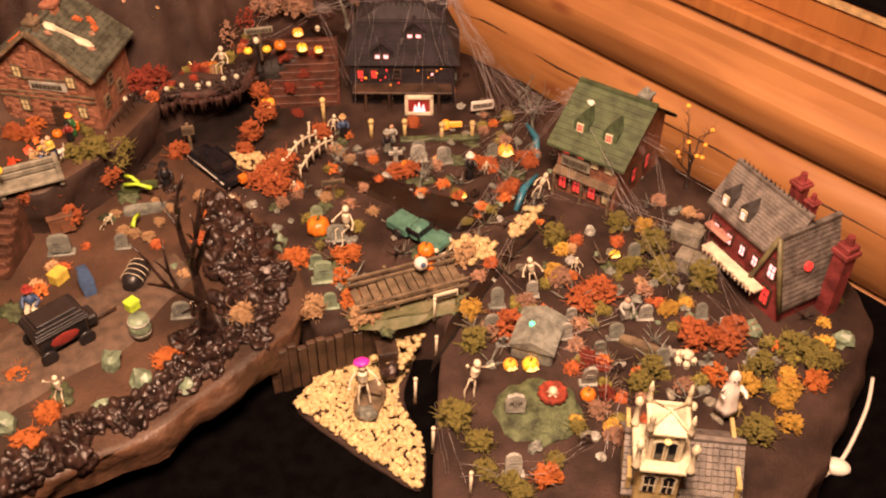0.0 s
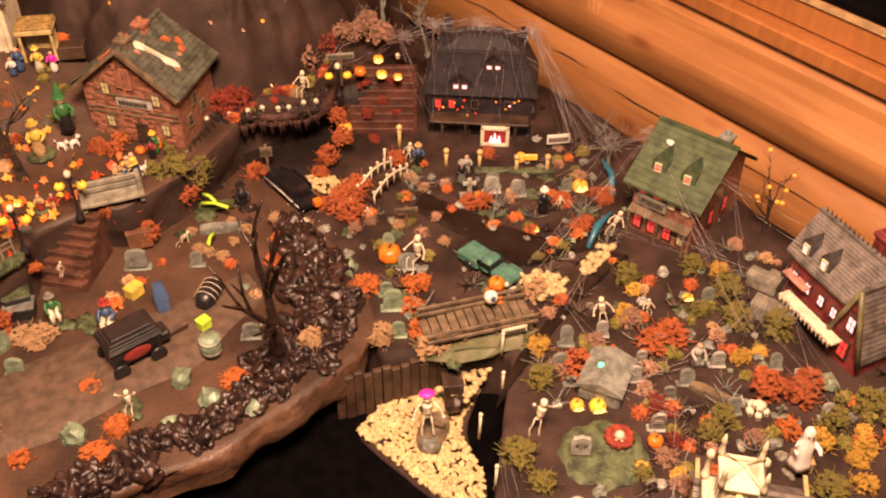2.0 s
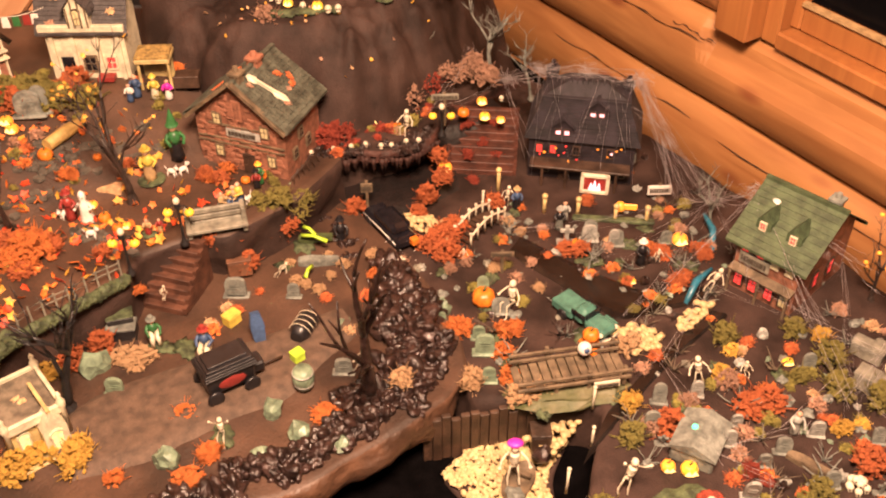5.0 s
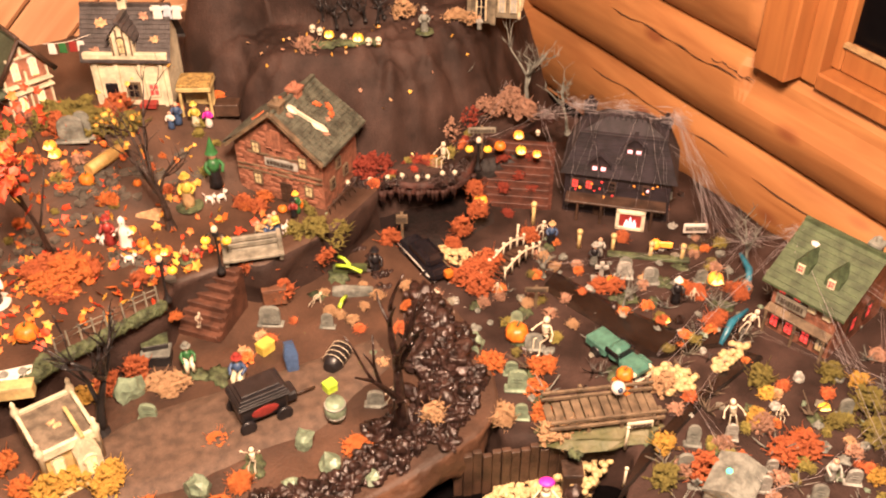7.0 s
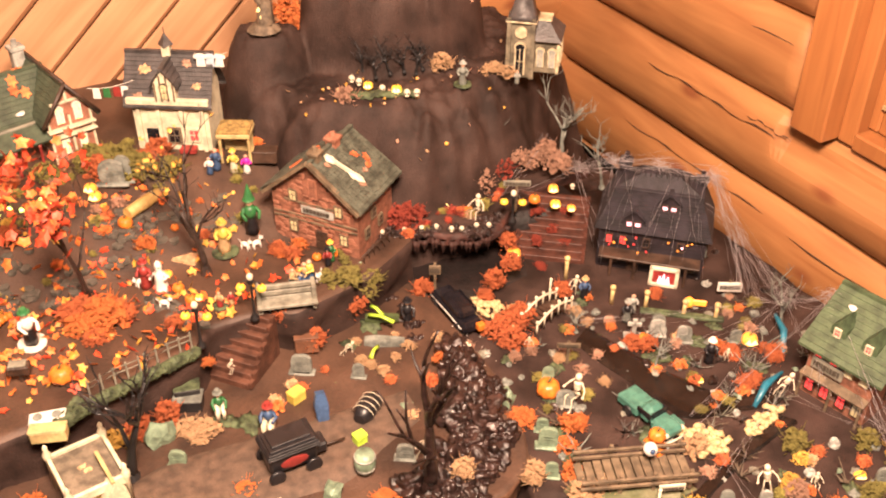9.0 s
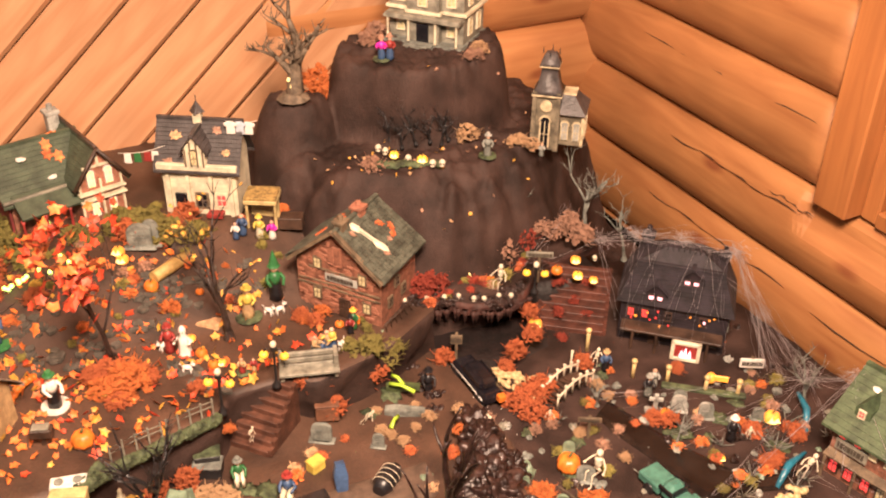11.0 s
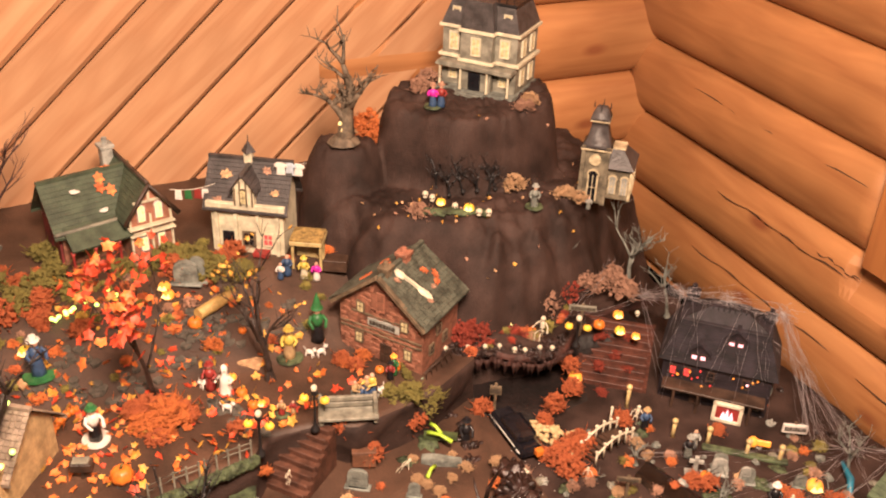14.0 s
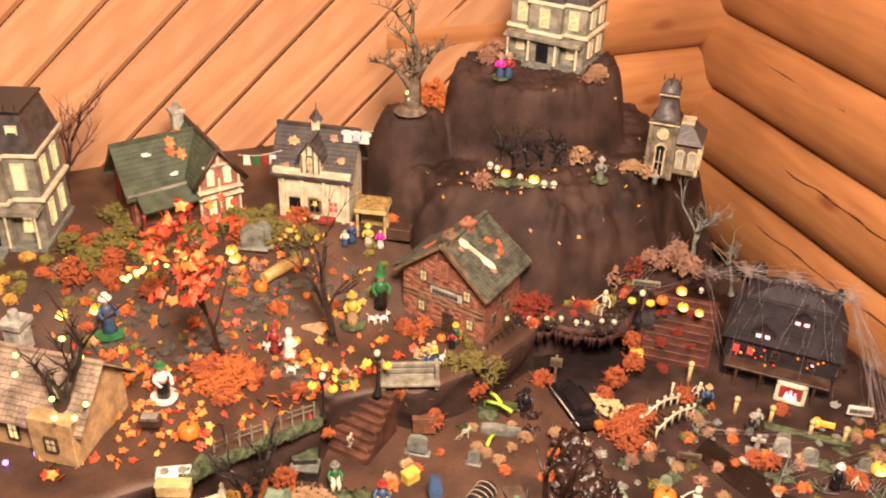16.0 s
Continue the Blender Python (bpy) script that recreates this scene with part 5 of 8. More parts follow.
for k in range(46):
    s = k / 45 * 5
    i = min(int(s), 4)
    p = Vector(cave_edge[i]).lerp(Vector(cave_edge[i + 1]), s - i)
    bm = bmesh.new()
    L1 = g.uniform(0.012, 0.038)
    lathe(bm, [(0.0004, 0), (0.003, L1 * 0.5), (0.0065, L1)], 7)
    thing("drip", "dark red rock drip hanging from the cave roof", "rock", (p.x + g.uniform(-0.004, 0.004), p.y + g.uniform(-0.012, 0.002), 0.09 - L1), 0, "drips of the cave roof", bm, CAVE, True)


def skull_on(place, r=0.005):
    bm = bmesh.new()
    ball(bm, r, at(0, 0, r), 0, 2, (0.9, 1, 1))
    box(bm, r * 1.1, r * 1.0, r * 0.7, at(0, -r * 0.3, 0), bev=r * 0.15)
    ball(bm, r * 0.27, at(-r * 0.35, -r * 0.85, r * 1.0), 1)
    ball(bm, r * 0.27, at(r * 0.35, -r * 0.85, r * 1.0), 1)
    return thing("skull", "small bone-white skull on the rocks", "skull", place, -30, "skulls on the ledge", bm, [BONE, BLACK])


for p in ((0.640, 1.362, 0.100), (0.712, 1.340, 0.100), (0.760, 1.312, 0.100), (0.777, 1.303, 0.100), (0.807, 1.300, 0.100), (0.828, 1.290, 0.100), (0.681, 1.350, 0.100), (0.738, 1.332, 0.100), (1.046, 1.331, 0.100), (0.438, 1.238, 0.055), (0.444, 1.260, 0.050)):
    skull_on(p, 0.0055)


def stairs(place, turn, w, run, rise, n, label, material=DARKTIMBER):
    st0 = thing("staircase", label, "stairs", place, turn)
    for k in range(n):
        bm = bmesh.new()
        box(bm, w, run / n + 0.003, rise / n + 0.003, at(0, run * (k + 0.5) / n, rise * k / n - 0.003), bev=0.0012)
        part("step", bm, material, st0)
    for s in (-1, 1):
        bm = bmesh.new()
        for k in range(n):
            box(bm, 0.006, run / n, rise * (k + 1) / n + 0.002, at(s * (w / 2 + 0.003), run * (k + 0.5) / n, 0))
        part("stringer", bm, material, st0)


stairs((0.275, 1.213, 0.012), -50, 0.095, 0.095, 0.085, 8, "brown timber steps up to the terrace", mat("brown_step_timber", (0.085, 0.036, 0.022), 0.55, 0.4, 50, 0.5))
stairs((0.950, 1.258, 0.000), -38, 0.125, 0.09, 0.1, 9, "red-brown timber steps up to the gate", mat("red_brown_timber", (0.07, 0.024, 0.015), 0.6, 0.4, 50, 0.5))


# ---- pebbles ----
PEBBLES = [lump_mesh("pebble", 0.0062, k * 2.1, PEBBLE, 1, (1, 0.85, 0.65), 0.4) for k in range(5)]


def inside(p, poly):
    c = False
    for i in range(len(poly)):
        a, b = poly[i], poly[i - 1]
        if (a[1] > p[1]) != (b[1] > p[1]) and p[0] < (b[0] - a[0]) * (p[1] - a[1]) / (b[1] - a[1]) + a[0]:
            c = not c
    return c


def pebble_bed(name, poly, zfun, n, seed, label, singles=0, size=1.0):
    r = rnd(seed)
    xs, ys = [p[0] for p in poly], [p[1] for p in poly]
    verts, faces = [], []
    made = 0
    bed = new(name)
    src = [([v.co.copy() for v in m.vertices], [tuple(p.vertices) for p in m.polygons]) for m in PEBBLES]
    while made < n:
        p = (r.uniform(min(xs), max(xs)), r.uniform(min(ys), max(ys)))
        if not inside(p, poly):
            continue
        m = pose(p[0], p[1], zfun(*p) + r.uniform(0.001, 0.006), r.uniform(-40, 40), r.uniform(-40, 40), r.uniform(0, 360)) @ Matrix.Scale(size * r.uniform(0.75, 1.35), 4)
        if made < singles:
            ob = new("pebble", PEBBLES[made % 5])
            ob.matrix_world = m
            ob.parent = bed
        else:
            v0, f0 = src[made % 5]
            o = len(verts)
            verts += [m @ v for v in v0]
            faces += [tuple(i + o for i in f) for f in f0]
        made += 1
    if faces:
        me = bpy.data.meshes.new("pebbles")
        me.from_pydata(verts, [], faces)
        me.materials.append(PEBBLE)
        ob = new("pebbles", me)
        ob.parent = bed
        tagged(ob, kind="stuff")
    return tagged(bed, label, "gravel")


shore = [(0.526, 0.741, -0.080)[:2], (0.636, 0.766, -0.080)[:2], (0.684, 0.748, -0.075)[:2], (0.743, 0.699, -0.030)[:2], (0.684, 0.666, -0.060)[:2], (0.646, 0.642, -0.075)[:2], (0.621, 0.549, -0.085)[:2], (0.566, 0.497, -0.090)[:2], (0.547, 0.603, -0.085)[:2]]
slab("shore", shore, -0.1, -0.09, [EARTH2, EARTH2], "dark lower ground under the gravel shore", seed=3, rough=0.004)
pebble_bed("gravel_shore", shore, lambda x, y: -0.086, 1150, 4, "bed of rounded cream pebbles on the shore", 290, 0.8)
pebble_bed("gravel_slope", [(0.653, 0.710, -0.060)[:2], (0.701, 0.717, -0.030)[:2], (0.742, 0.685, -0.010)[:2], (0.710, 0.668, -0.030)[:2], (0.673, 0.660, -0.060)[:2]], lambda x, y: -0.05, 60, 6, "cream pebbles climbing to the bridge", 60)
pebble_bed("gravel_bank", [(0.752, 1.223, 0.000)[:2], (0.811, 1.169, 0.000)[:2], (0.819, 1.106, 0.000)[:2], (0.774, 1.110, 0.000)[:2], (0.744, 1.169, 0.000)[:2]], lambda x, y: 0.004, 130, 7, "cream pebbles by the bone bridge", 130)
pebble_bed("gravel_bank", [(0.872, 0.774, 0.000)[:2], (0.912, 0.766, 0.000)[:2], (0.943, 0.720, 0.000)[:2], (0.905, 0.697, 0.000)[:2], (0.867, 0.713, 0.000)[:2]], lambda x, y: 0.004, 110, 8, "cream pebbles beside the dark channel", 110)
pebble_bed("gravel_bank", [(0.966, 0.726, 0.000)[:2], (1.048, 0.754, 0.000)[:2], (1.059, 0.732, 0.000)[:2], (0.977, 0.705, 0.000)[:2]], lambda x, y: 0.004, 50, 9, "cream pebbles beside the store", 50)

# dark channel between the banks
CHANNEL = mat("dark_gloss_channel", (0.012, 0.009, 0.008), 0.12, 0.4, 20, 0.3, bscale=60)
ribbon("channel", [(0.902, 1.055, 0.001), (0.944, 0.922, 0.001), (0.993, 0.818, 0.001), (1.101, 0.770, 0.001)], [(0.853, 1.029, 0.001), (0.867, 0.917, 0.001), (0.896, 0.789, 0.001), (1.040, 0.747, 0.001)], CHANNEL, "dark glossy stream bed between the banks", "water", 0.004)
ribbon("channel", [(0.771, 0.652, 0.001), (0.880, 0.688, 0.001), (1.042, 0.729, 0.001)], [(0.670, 0.592, 0.001), (0.916, 0.673, 0.001), (1.062, 0.701, 0.001)], CHANNEL, "dark glossy stream bed", "water", 0.003)

# plank facade under the toll bridge
pk = thing("plank_wall", "dark vertical planks facing the bank", "plank wall", (0.598, 0.765, 0.000), -22)
for k in range(12):
    bm = bmesh.new()
    box(bm, 0.0135, 0.008, 0.09 + 0.004 * (k % 3), at(-0.07 + k * 0.0145, -0.008 - 0.002 * (k % 2), -0.1), bev=0.0008)
    part("plank", bm, DARKTIMBER, pk)


# ---- moss, leaves and trees ----
def moss_mesh(material, seed):
    r = rnd(seed)
    bm = bmesh.new()
    lump = [r.uniform(0.55, 1.0) for _ in range(7)]
    for k in range(170):
        a, b = r.uniform(0, 6.283), r.uniform(0, 1) ** 0.55
        b *= lump[int(a / 6.284 * 7)]
        zz = r.uniform(0.2, 1) * math.sqrt(max(0, 1 - b * b))
        s = r.uniform(0.06, 0.13)
        ball(bm, s, at(b * math.cos(a) * 0.85, b * math.sin(a) * 0.75, zz * 0.9 + s * 0.3, r.uniform(0, 360), r.uniform(-40, 40), r.uniform(-40, 40)), 0, 0, (1.2, 0.9, 0.55), 0.9, k * 1.3 + seed, 2.5)
    for k in range(34):
        a, b = r.uniform(0, 6.283), r.uniform(0.5, 1.15)
        p = Vector((b * math.cos(a), b * math.sin(a) * 0.85, r.uniform(0.1, 0.9)))
        tube(bm, [p * 0.6, p], [0.035, 0.012], 3)
    return mesh_of("moss_clump", bm, material)


MOSS = {}
for nm, m in (("orange", ORANGE), ("rust", RUST), ("red", RED), ("olive", OLIVE), ("golden", GOLD), ("sand", SANDMOSS), ("dusty pink", PINK)):
    MOSS[nm] = [moss_mesh(m, len(MOSS) * 10 + k) for k in range(3)]
mk = rnd(12)


def moss(colour, size, *places, tall=1.05, where="on the painted ground"):
    """Clumps of preserved moss; size is the half width in metres."""
    for p in places:
        ob = new("moss_clump", MOSS[colour][mk.randrange(3)])
        s = 1.2 * size * mk.uniform(0.85, 1.15)
        ob.matrix_world = pose(p[0], p[1], p[2] - 0.1 * s, mk.uniform(-8, 8), mk.uniform(-8, 8), mk.uniform(0, 360)) @ Matrix.Diagonal((s, s, s * tall * mk.uniform(0.8, 1.2), 1))
        tagged(ob, f"{colour} clump of preserved moss {where}", "moss", f"{colour} moss clumps")


# lower ground
moss("orange", 0.024, (0.230, 0.970, 0.012), (0.404, 0.861, 0.012), (0.403, 0.854, 0.012), (0.189, 0.855, 0.012), (0.228, 0.980, 0.012), tall=0.6)
moss("orange", 0.018, (0.233, 0.880, 0.012), (0.233, 0.879, 0.012), (0.105, 0.910, 0.012), (0.228, 0.881, 0.012))
moss("rust", 0.024, (0.122, 1.160, 0.012), (0.171, 1.167, 0.012), tall=1.5)
moss("sand", 0.022, (0.204, 1.112, 0.012), (0.524, 0.841, 0.030), (0.524, 0.842, 0.030), (0.623, 0.798, 0.000), (0.631, 0.810, 0.000))
moss("sand", 0.013, (0.510, 1.199, 0.012), (0.506, 1.133, 0.012), (0.552, 1.130, 0.012), (0.496, 1.147, 0.012), (0.585, 1.145, 0.012), (0.630, 1.121, 0.030), (0.520, 1.108, 0.012))
moss("orange", 0.014, (0.605, 1.075, 0.030), (0.639, 1.039, 0.030), (0.254, 1.211, 0.060), (0.230, 1.225, 0.060), (0.617, 1.019, 0.030))
# foot of the terrace
moss("rust", 0.024, (0.532, 1.250, 0.050), (0.522, 1.257, 0.030), (0.424, 1.242, 0.070), (0.396, 1.245, 0.080), (0.440, 1.216, 0.030))
moss("olive", 0.028, (0.530, 1.260, 0.100), (0.573, 1.262, 0.080), (0.494, 1.278, 0.090), (0.557, 1.267, 0.060))
# ledge, cave and gate
moss("red", 0.036, (0.704, 1.408, 0.100), (0.765, 1.431, 0.100), (0.845, 1.426, 0.110), (0.932, 1.419, 0.120), (0.678, 1.379, 0.100))
moss("red", 0.03, (0.672, 1.405, 0.100), (0.714, 1.380, 0.100), (0.812, 1.446, 0.110), (0.877, 1.426, 0.120), (0.742, 1.452, 0.105))
moss("rust", 0.024, (0.775, 1.210, 0.000), (0.806, 1.222, 0.020), (0.843, 1.231, 0.040), (0.862, 1.278, 0.050), (0.683, 1.275, 0.000), tall=1.3)
moss("dusty pink", 0.03, (0.994, 1.401, 0.130), (0.967, 1.423, 0.140), (1.031, 1.366, 0.130), (0.876, 1.401, 0.120), (1.023, 1.395, 0.150), (0.815, 1.407, 0.110))
moss("red", 0.017, (0.935, 1.285, 0.035), (0.975, 1.290, 0.05), (0.99, 1.262, 0.03), (0.955, 1.315, 0.08), (1.005, 1.30, 0.075), (0.925, 1.25, 0.0), tall=0.7, where="on the red-brown steps")
moss("rust", 0.03, (0.767, 1.118, 0.000), (0.741, 1.115, 0.000), (0.797, 1.119, 0.000), (0.755, 1.080, 0.000))
moss("dusty pink", 0.014, (0.678, 1.107, 0.000), (0.772, 1.043, 0.000), (0.739, 1.045, 0.000), (0.823, 1.013, 0.000))
# haunted village
moss("rust", 0.024, (0.938, 0.977, 0.000), (0.961, 0.958, 0.000), (1.049, 0.802, 0.000), (1.135, 0.846, 0.000), (1.075, 0.881, 0.000), (0.912, 1.159, 0.000))
moss("orange", 0.022, (0.699, 0.833, 0.000), (0.668, 0.917, 0.000), (0.747, 0.863, 0.000), (0.680, 0.782, 0.000), (0.670, 0.910, 0.000), (0.731, 0.863, 0.000))
moss("sand", 0.028, (0.700, 0.737, 0.000), (0.668, 0.736, 0.000), (0.871, 0.731, 0.000))
moss("rust", 0.03, (0.969, 0.529, 0.000), (0.936, 0.534, 0.000), (1.018, 0.331, 0.000), (1.002, 0.370, 0.000), (0.810, 0.570, 0.000), (1.059, 0.340, 0.000))
moss("orange", 0.02, (0.984, 0.541, 0.000), (0.964, 0.307, 0.000), (0.659, 0.353, 0.000), (1.059, 0.205, 0.000))
moss("olive", 0.032, (1.117, 0.545, 0.000), (1.011, 0.661, 0.000), (1.082, 0.495, 0.000), (0.638, 0.505, 0.000), (1.112, 0.440, 0.000), (1.092, 0.263, 0.000), (1.097, 0.228, 0.000), (0.923, 0.209, 0.000))
moss("olive", 0.024, (0.633, 0.451, 0.000), (0.867, 0.368, 0.000), (1.030, 0.275, 0.000), (0.904, 0.377, 0.000), (0.756, 0.588, 0.000), (1.047, 0.536, 0.000), (1.106, 0.206, 0.000), (1.120, 0.619, 0.000))
moss("golden", 0.022, (0.994, 0.216, 0.000), (1.02, 0.225, 0.000), (0.965, 0.185, 0.000), (1.149, 0.583, 0.000))
moss("golden", 0.02, (1.021, 0.431, 0.000), (0.798, 0.637, 0.000), (0.979, 0.265, 0.000), (0.951, 0.607, 0.000))
moss("dusty pink", 0.02, (0.872, 0.594, 0.000), (0.948, 0.592, 0.000), (0.775, 0.333, 0.000), (0.795, 0.380, 0.000), (0.791, 0.587, 0.000), (0.914, 0.325, 0.000))
moss("red", 0.016, (0.861, 0.431, 0.000), (0.824, 0.394, 0.000), (0.854, 0.452, 0.000))
moss("olive", 0.02, (0.619, 0.379, 0.000), (0.615, 0.359, 0.000), (0.607, 0.414, 0.000), (0.688, 0.363, 0.000), (0.750, 0.382, 0.000))
# hill and terrace
moss("orange", 0.032, (0.643, 1.749, 0.360), (0.662, 1.750, 0.340), (0.639, 1.769, 0.380), tall=1.2)
moss("dusty pink", 0.026, (0.741, 1.746, 0.460), (0.776, 1.784, 0.460), (0.657, 1.535, 0.290), (0.903, 1.599, 0.455))
moss("sand", 0.024, (0.867, 1.551, 0.310), (0.966, 1.463, 0.310), (0.928, 1.622, 0.455), (0.950, 1.491, 0.310))
moss("orange", 0.036, (0.119, 1.359, 0.100), (0.088, 1.350, 0.100), (0.140, 1.335, 0.100), (0.112, 1.325, 0.100), (0.135, 1.37, 0.1), tall=0.95, where="piled under the maple tree")
moss("rust", 0.03, (0.105, 1.389, 0.100), (0.149, 1.357, 0.100), (0.084, 1.385, 0.100), (0.161, 1.345, 0.100), (0.105, 1.31, 0.100), tall=0.7, where="piled under the maple tree")
moss("olive", 0.036, (0.273, 1.612, 0.196), (0.324, 1.608, 0.194), (0.259, 1.670, 0.200), (0.118, 1.672, 0.200), (0.027, 1.638, 0.200), (-0.007, 1.780, 0.200))
moss("rust", 0.03, (0.292, 1.639, 0.200), (0.323, 1.656, 0.200), (0.295, 1.655, 0.200), (-0.031, 1.623, 0.200), (0.027, 1.556, 0.168), (-0.036, 1.589, 0.184))
moss("rust", 0.02, (0.448, 1.397, 0.100), (0.466, 1.373, 0.100), (0.227, 1.279, 0.100), (-0.092, 1.762, 0.190))


moss("golden", 0.03, (0.031, 1.006, 0.012), (0.0, 0.998, 0.012), (0.080, 0.982, 0.012), (0.068, 0.966, 0.012), (0.085, 1.156, 0.012), where="beside the pavilion")
moss("orange", 0.022, (-0.051, 1.082, 0.012), (-0.035, 1.026, 0.012))
moss("sand", 0.024, (0.199, 1.110, 0.012), (0.216, 1.121, 0.012), (0.193, 1.134, 0.012), tall=0.6)


GROWTH = collections.defaultdict(list)


def undergrowth(n, x0, x1, y0, y1, colours, seed, zf, avoid):
    """Notes the places of small mixed clumps that fill the ground between the things."""
    q = rnd(seed)
    for k in range(n):
        x, y = q.uniform(x0, x1), q.uniform(y0, y1)
        if any(math.hypot(x - a, y - b) < c for a, b, c in avoid):
            continue
        s = 1.2 * q.uniform(0.008, 0.017)
        GROWTH[q.choice(colours)].append(pose(x, y, zf(x, y) - 0.1 * s, 0, 0, q.uniform(0, 360)) @ Matrix.Scale(s, 4))


def grow_all():
    """Joins the noted clumps into one object."""
    verts, faces, slots, slot_of = [], [], [], []
    for colour, places in GROWTH.items():
        slots.append(MOSS[colour][0].materials[0])
        for k, m in enumerate(places):
            me = MOSS[colour][k % 3]
            co = np.empty(len(me.vertices) * 3)
            me.vertices.foreach_get("co", co)
            m = np.array(m)
            first = sum(len(v) for v in verts)
            verts.append(co.reshape(-1, 3) @ m[:3, :3].T + m[:3, 3])
            faces += [[i + first for i in p.vertices] for p in me.polygons]
            slot_of += [len(slots) - 1] * len(me.polygons)
    me = bpy.data.meshes.new("undergrowth")
    me.from_pydata(np.concatenate(verts).tolist(), [], faces)
    for m in slots:
        me.materials.append(m)
    me.polygons.foreach_set("material_index", slot_of)
    tagged(new("undergrowth", me), "small mixed clumps of orange, olive and pink moss between the things", "undergrowth", kind="stuff")


HOUSES = [(1.07, 1.11, 0.12), (1.15, 0.68, 0.1), (1.17, 0.38, 0.12), (0.74, 0.22, 0.12), (0.6, 0.62, 0.15), (0.9, 0.83, 0.07), (0.76, 0.68, 0.09), (0.74, 0.48, 0.07)]
undergrowth(70, 0.72, 1.25, 0.22, 0.66, ["olive", "rust", "golden", "dusty pink", "olive", "orange"], 3, lambda x, y: 0.0, HOUSES)
undergrowth(46, 0.74, 1.2, 0.66, 1.16, ["rust", "olive", "dusty pink", "orange"], 6, lambda x, y: 0.0, HOUSES)
undergrowth(40, 0.72, 1.25, 0.3, 1.0, ["olive", "rust", "sand", "dusty pink"], 23, lambda x, y: 0.0, HOUSES)
undergrowth(60, 0.66, 0.93, 1.335, 1.45, ["red", "rust", "dusty pink", "olive", "red"], 9, lambda x, y: 0.1, HOUSES)
q = rnd(41)
for k in range(34):
    e = q.random() * 4.999
    a, b = Vector(cave_edge[int(e)]), Vector(cave_edge[int(e) + 1])
    p = a.lerp(b, e - int(e))
    ob = new("rock", ROCKS[k % 6])
    ob.matrix_world = pose(p.x + q.uniform(-0.01, 0.01), p.y + q.uniform(0.0, 0.03), 0.094, 0, 0, q.uniform(0, 360)) @ Matrix.Scale(q.uniform(0.35, 0.65), 4)
    tagged(ob, "dark glossy rock on the cave ledge", "rock", "glossy black rocks")
BACK = [(0.12, 1.76, 0.07), (0.37, 1.70, 0.07), (0.57, 1.42, 0.13), (-0.2, 1.82, 0.12)]
undergrowth(40, -0.1, 0.5, 1.45, 1.62, ["rust", "olive", "orange"], 11, plateau_z, BACK)
undergrowth(90, -0.28, 0.34, 1.56, 1.74, ["olive", "rust", "olive", "golden", "dusty pink"], 17, plateau_z, BACK)
moss("olive", 0.034, (0.0, 1.70, 0.2), (-0.03, 1.66, 0.2), (0.2, 1.67, 0.2), (0.235, 1.66, 0.2), (-0.1, 1.70, 0.2), (-0.07, 1.63, 0.2), tall=1.2)
moss("rust", 0.03, (0.05, 1.68, 0.2), (0.215, 1.64, 0.2), (-0.06, 1.69, 0.2), (0.29, 1.63, 0.2), (-0.1, 1.6, 0.19), tall=1.2)
undergrowth(18, 0.3, 0.62, 0.95, 1.2, ["sand", "rust", "orange"], 14, lambda x, y: 0.012, [(0.33, 1.03, 0.07)])
grow_all()


def bare_tree(place, hgt, seed, material, label, spread=0.55, levels=4, thick=0.05, lean=0.0, name="bare_tree"):
    tr = thing(name, label, "tree", place, 0)
    r = rnd(seed)
    trunk, twigs = bmesh.new(), bmesh.new()
    tips = []

    def grow(p, d, length, rad, lev):
        pts = [p]
        dd = d.copy()
        for k in range(4):
            dd = (dd + Vector((r.uniform(-1, 1), r.uniform(-1, 1), r.uniform(-0.3, 0.6))) * 0.18).normalized()
            pts.append(pts[-1] + dd * length / 4)
        tube(trunk if lev == 0 else twigs, pts, [rad * (1 - 0.14 * k) for k in range(5)], 6 if lev < 2 else 4)
        if lev >= levels:
            tips.append(pts[-1])
            return
        for k in range(r.randint(2, 4) if lev else 5):
            q = pts[r.randint(2, 4)]
            e = (dd * 0.7 + Vector((r.uniform(-1, 1), r.uniform(-1, 1), r.uniform(-0.1, 0.8))) * spread * 1.3).normalized()
            grow(q, e, length * r.uniform(0.5, 0.75), rad * 0.5, lev + 1)

    hgt *= 1.75
    thick /= 1.5
    grow(Vector((0, 0, -0.004)), Vector((lean, 0, 1)).normalized(), hgt * 0.45, hgt * thick, 0)
    cyl(trunk, hgt * thick * 1.7, hgt * thick * 0.9, hgt * 0.06, None, 0, 9)
    part("trunk", trunk, material, tr)
    part("crown", twigs, material, tr)
    return tr, tips


def leaf_cards(bm, centre, spread, n, r, size, slots):
    """Small pointed five-lobed leaves, slightly cupped."""
    for k in range(n):
        p = Vector(centre) + Vector((r.gauss(0, 1), r.gauss(0, 1), r.gauss(0, 0.8))) * spread
        m = Matrix.Translation(p) @ Euler((r.uniform(-1.2, 1.2), r.uniform(-1.2, 1.2), r.uniform(0, 6.28))).to_matrix().to_4x4()
        s = size * r.uniform(0.7, 1.4)
        mid = bm.verts.new(m @ Vector((0, 0, -0.15 * s)))
        ring = []
        for j in range(10):
            a = 6.2832 * j / 10
            q = s * (1.0 if j % 2 == 0 else 0.62) * r.uniform(0.75, 1.15)
            ring.append(bm.verts.new(m @ Vector((q * math.cos(a), q * math.sin(a), 0))))
        slot = r.randrange(slots)
        for j in range(10):
            bm.faces.new((mid, ring[j], ring[(j + 1) % 10])).material_index = slot


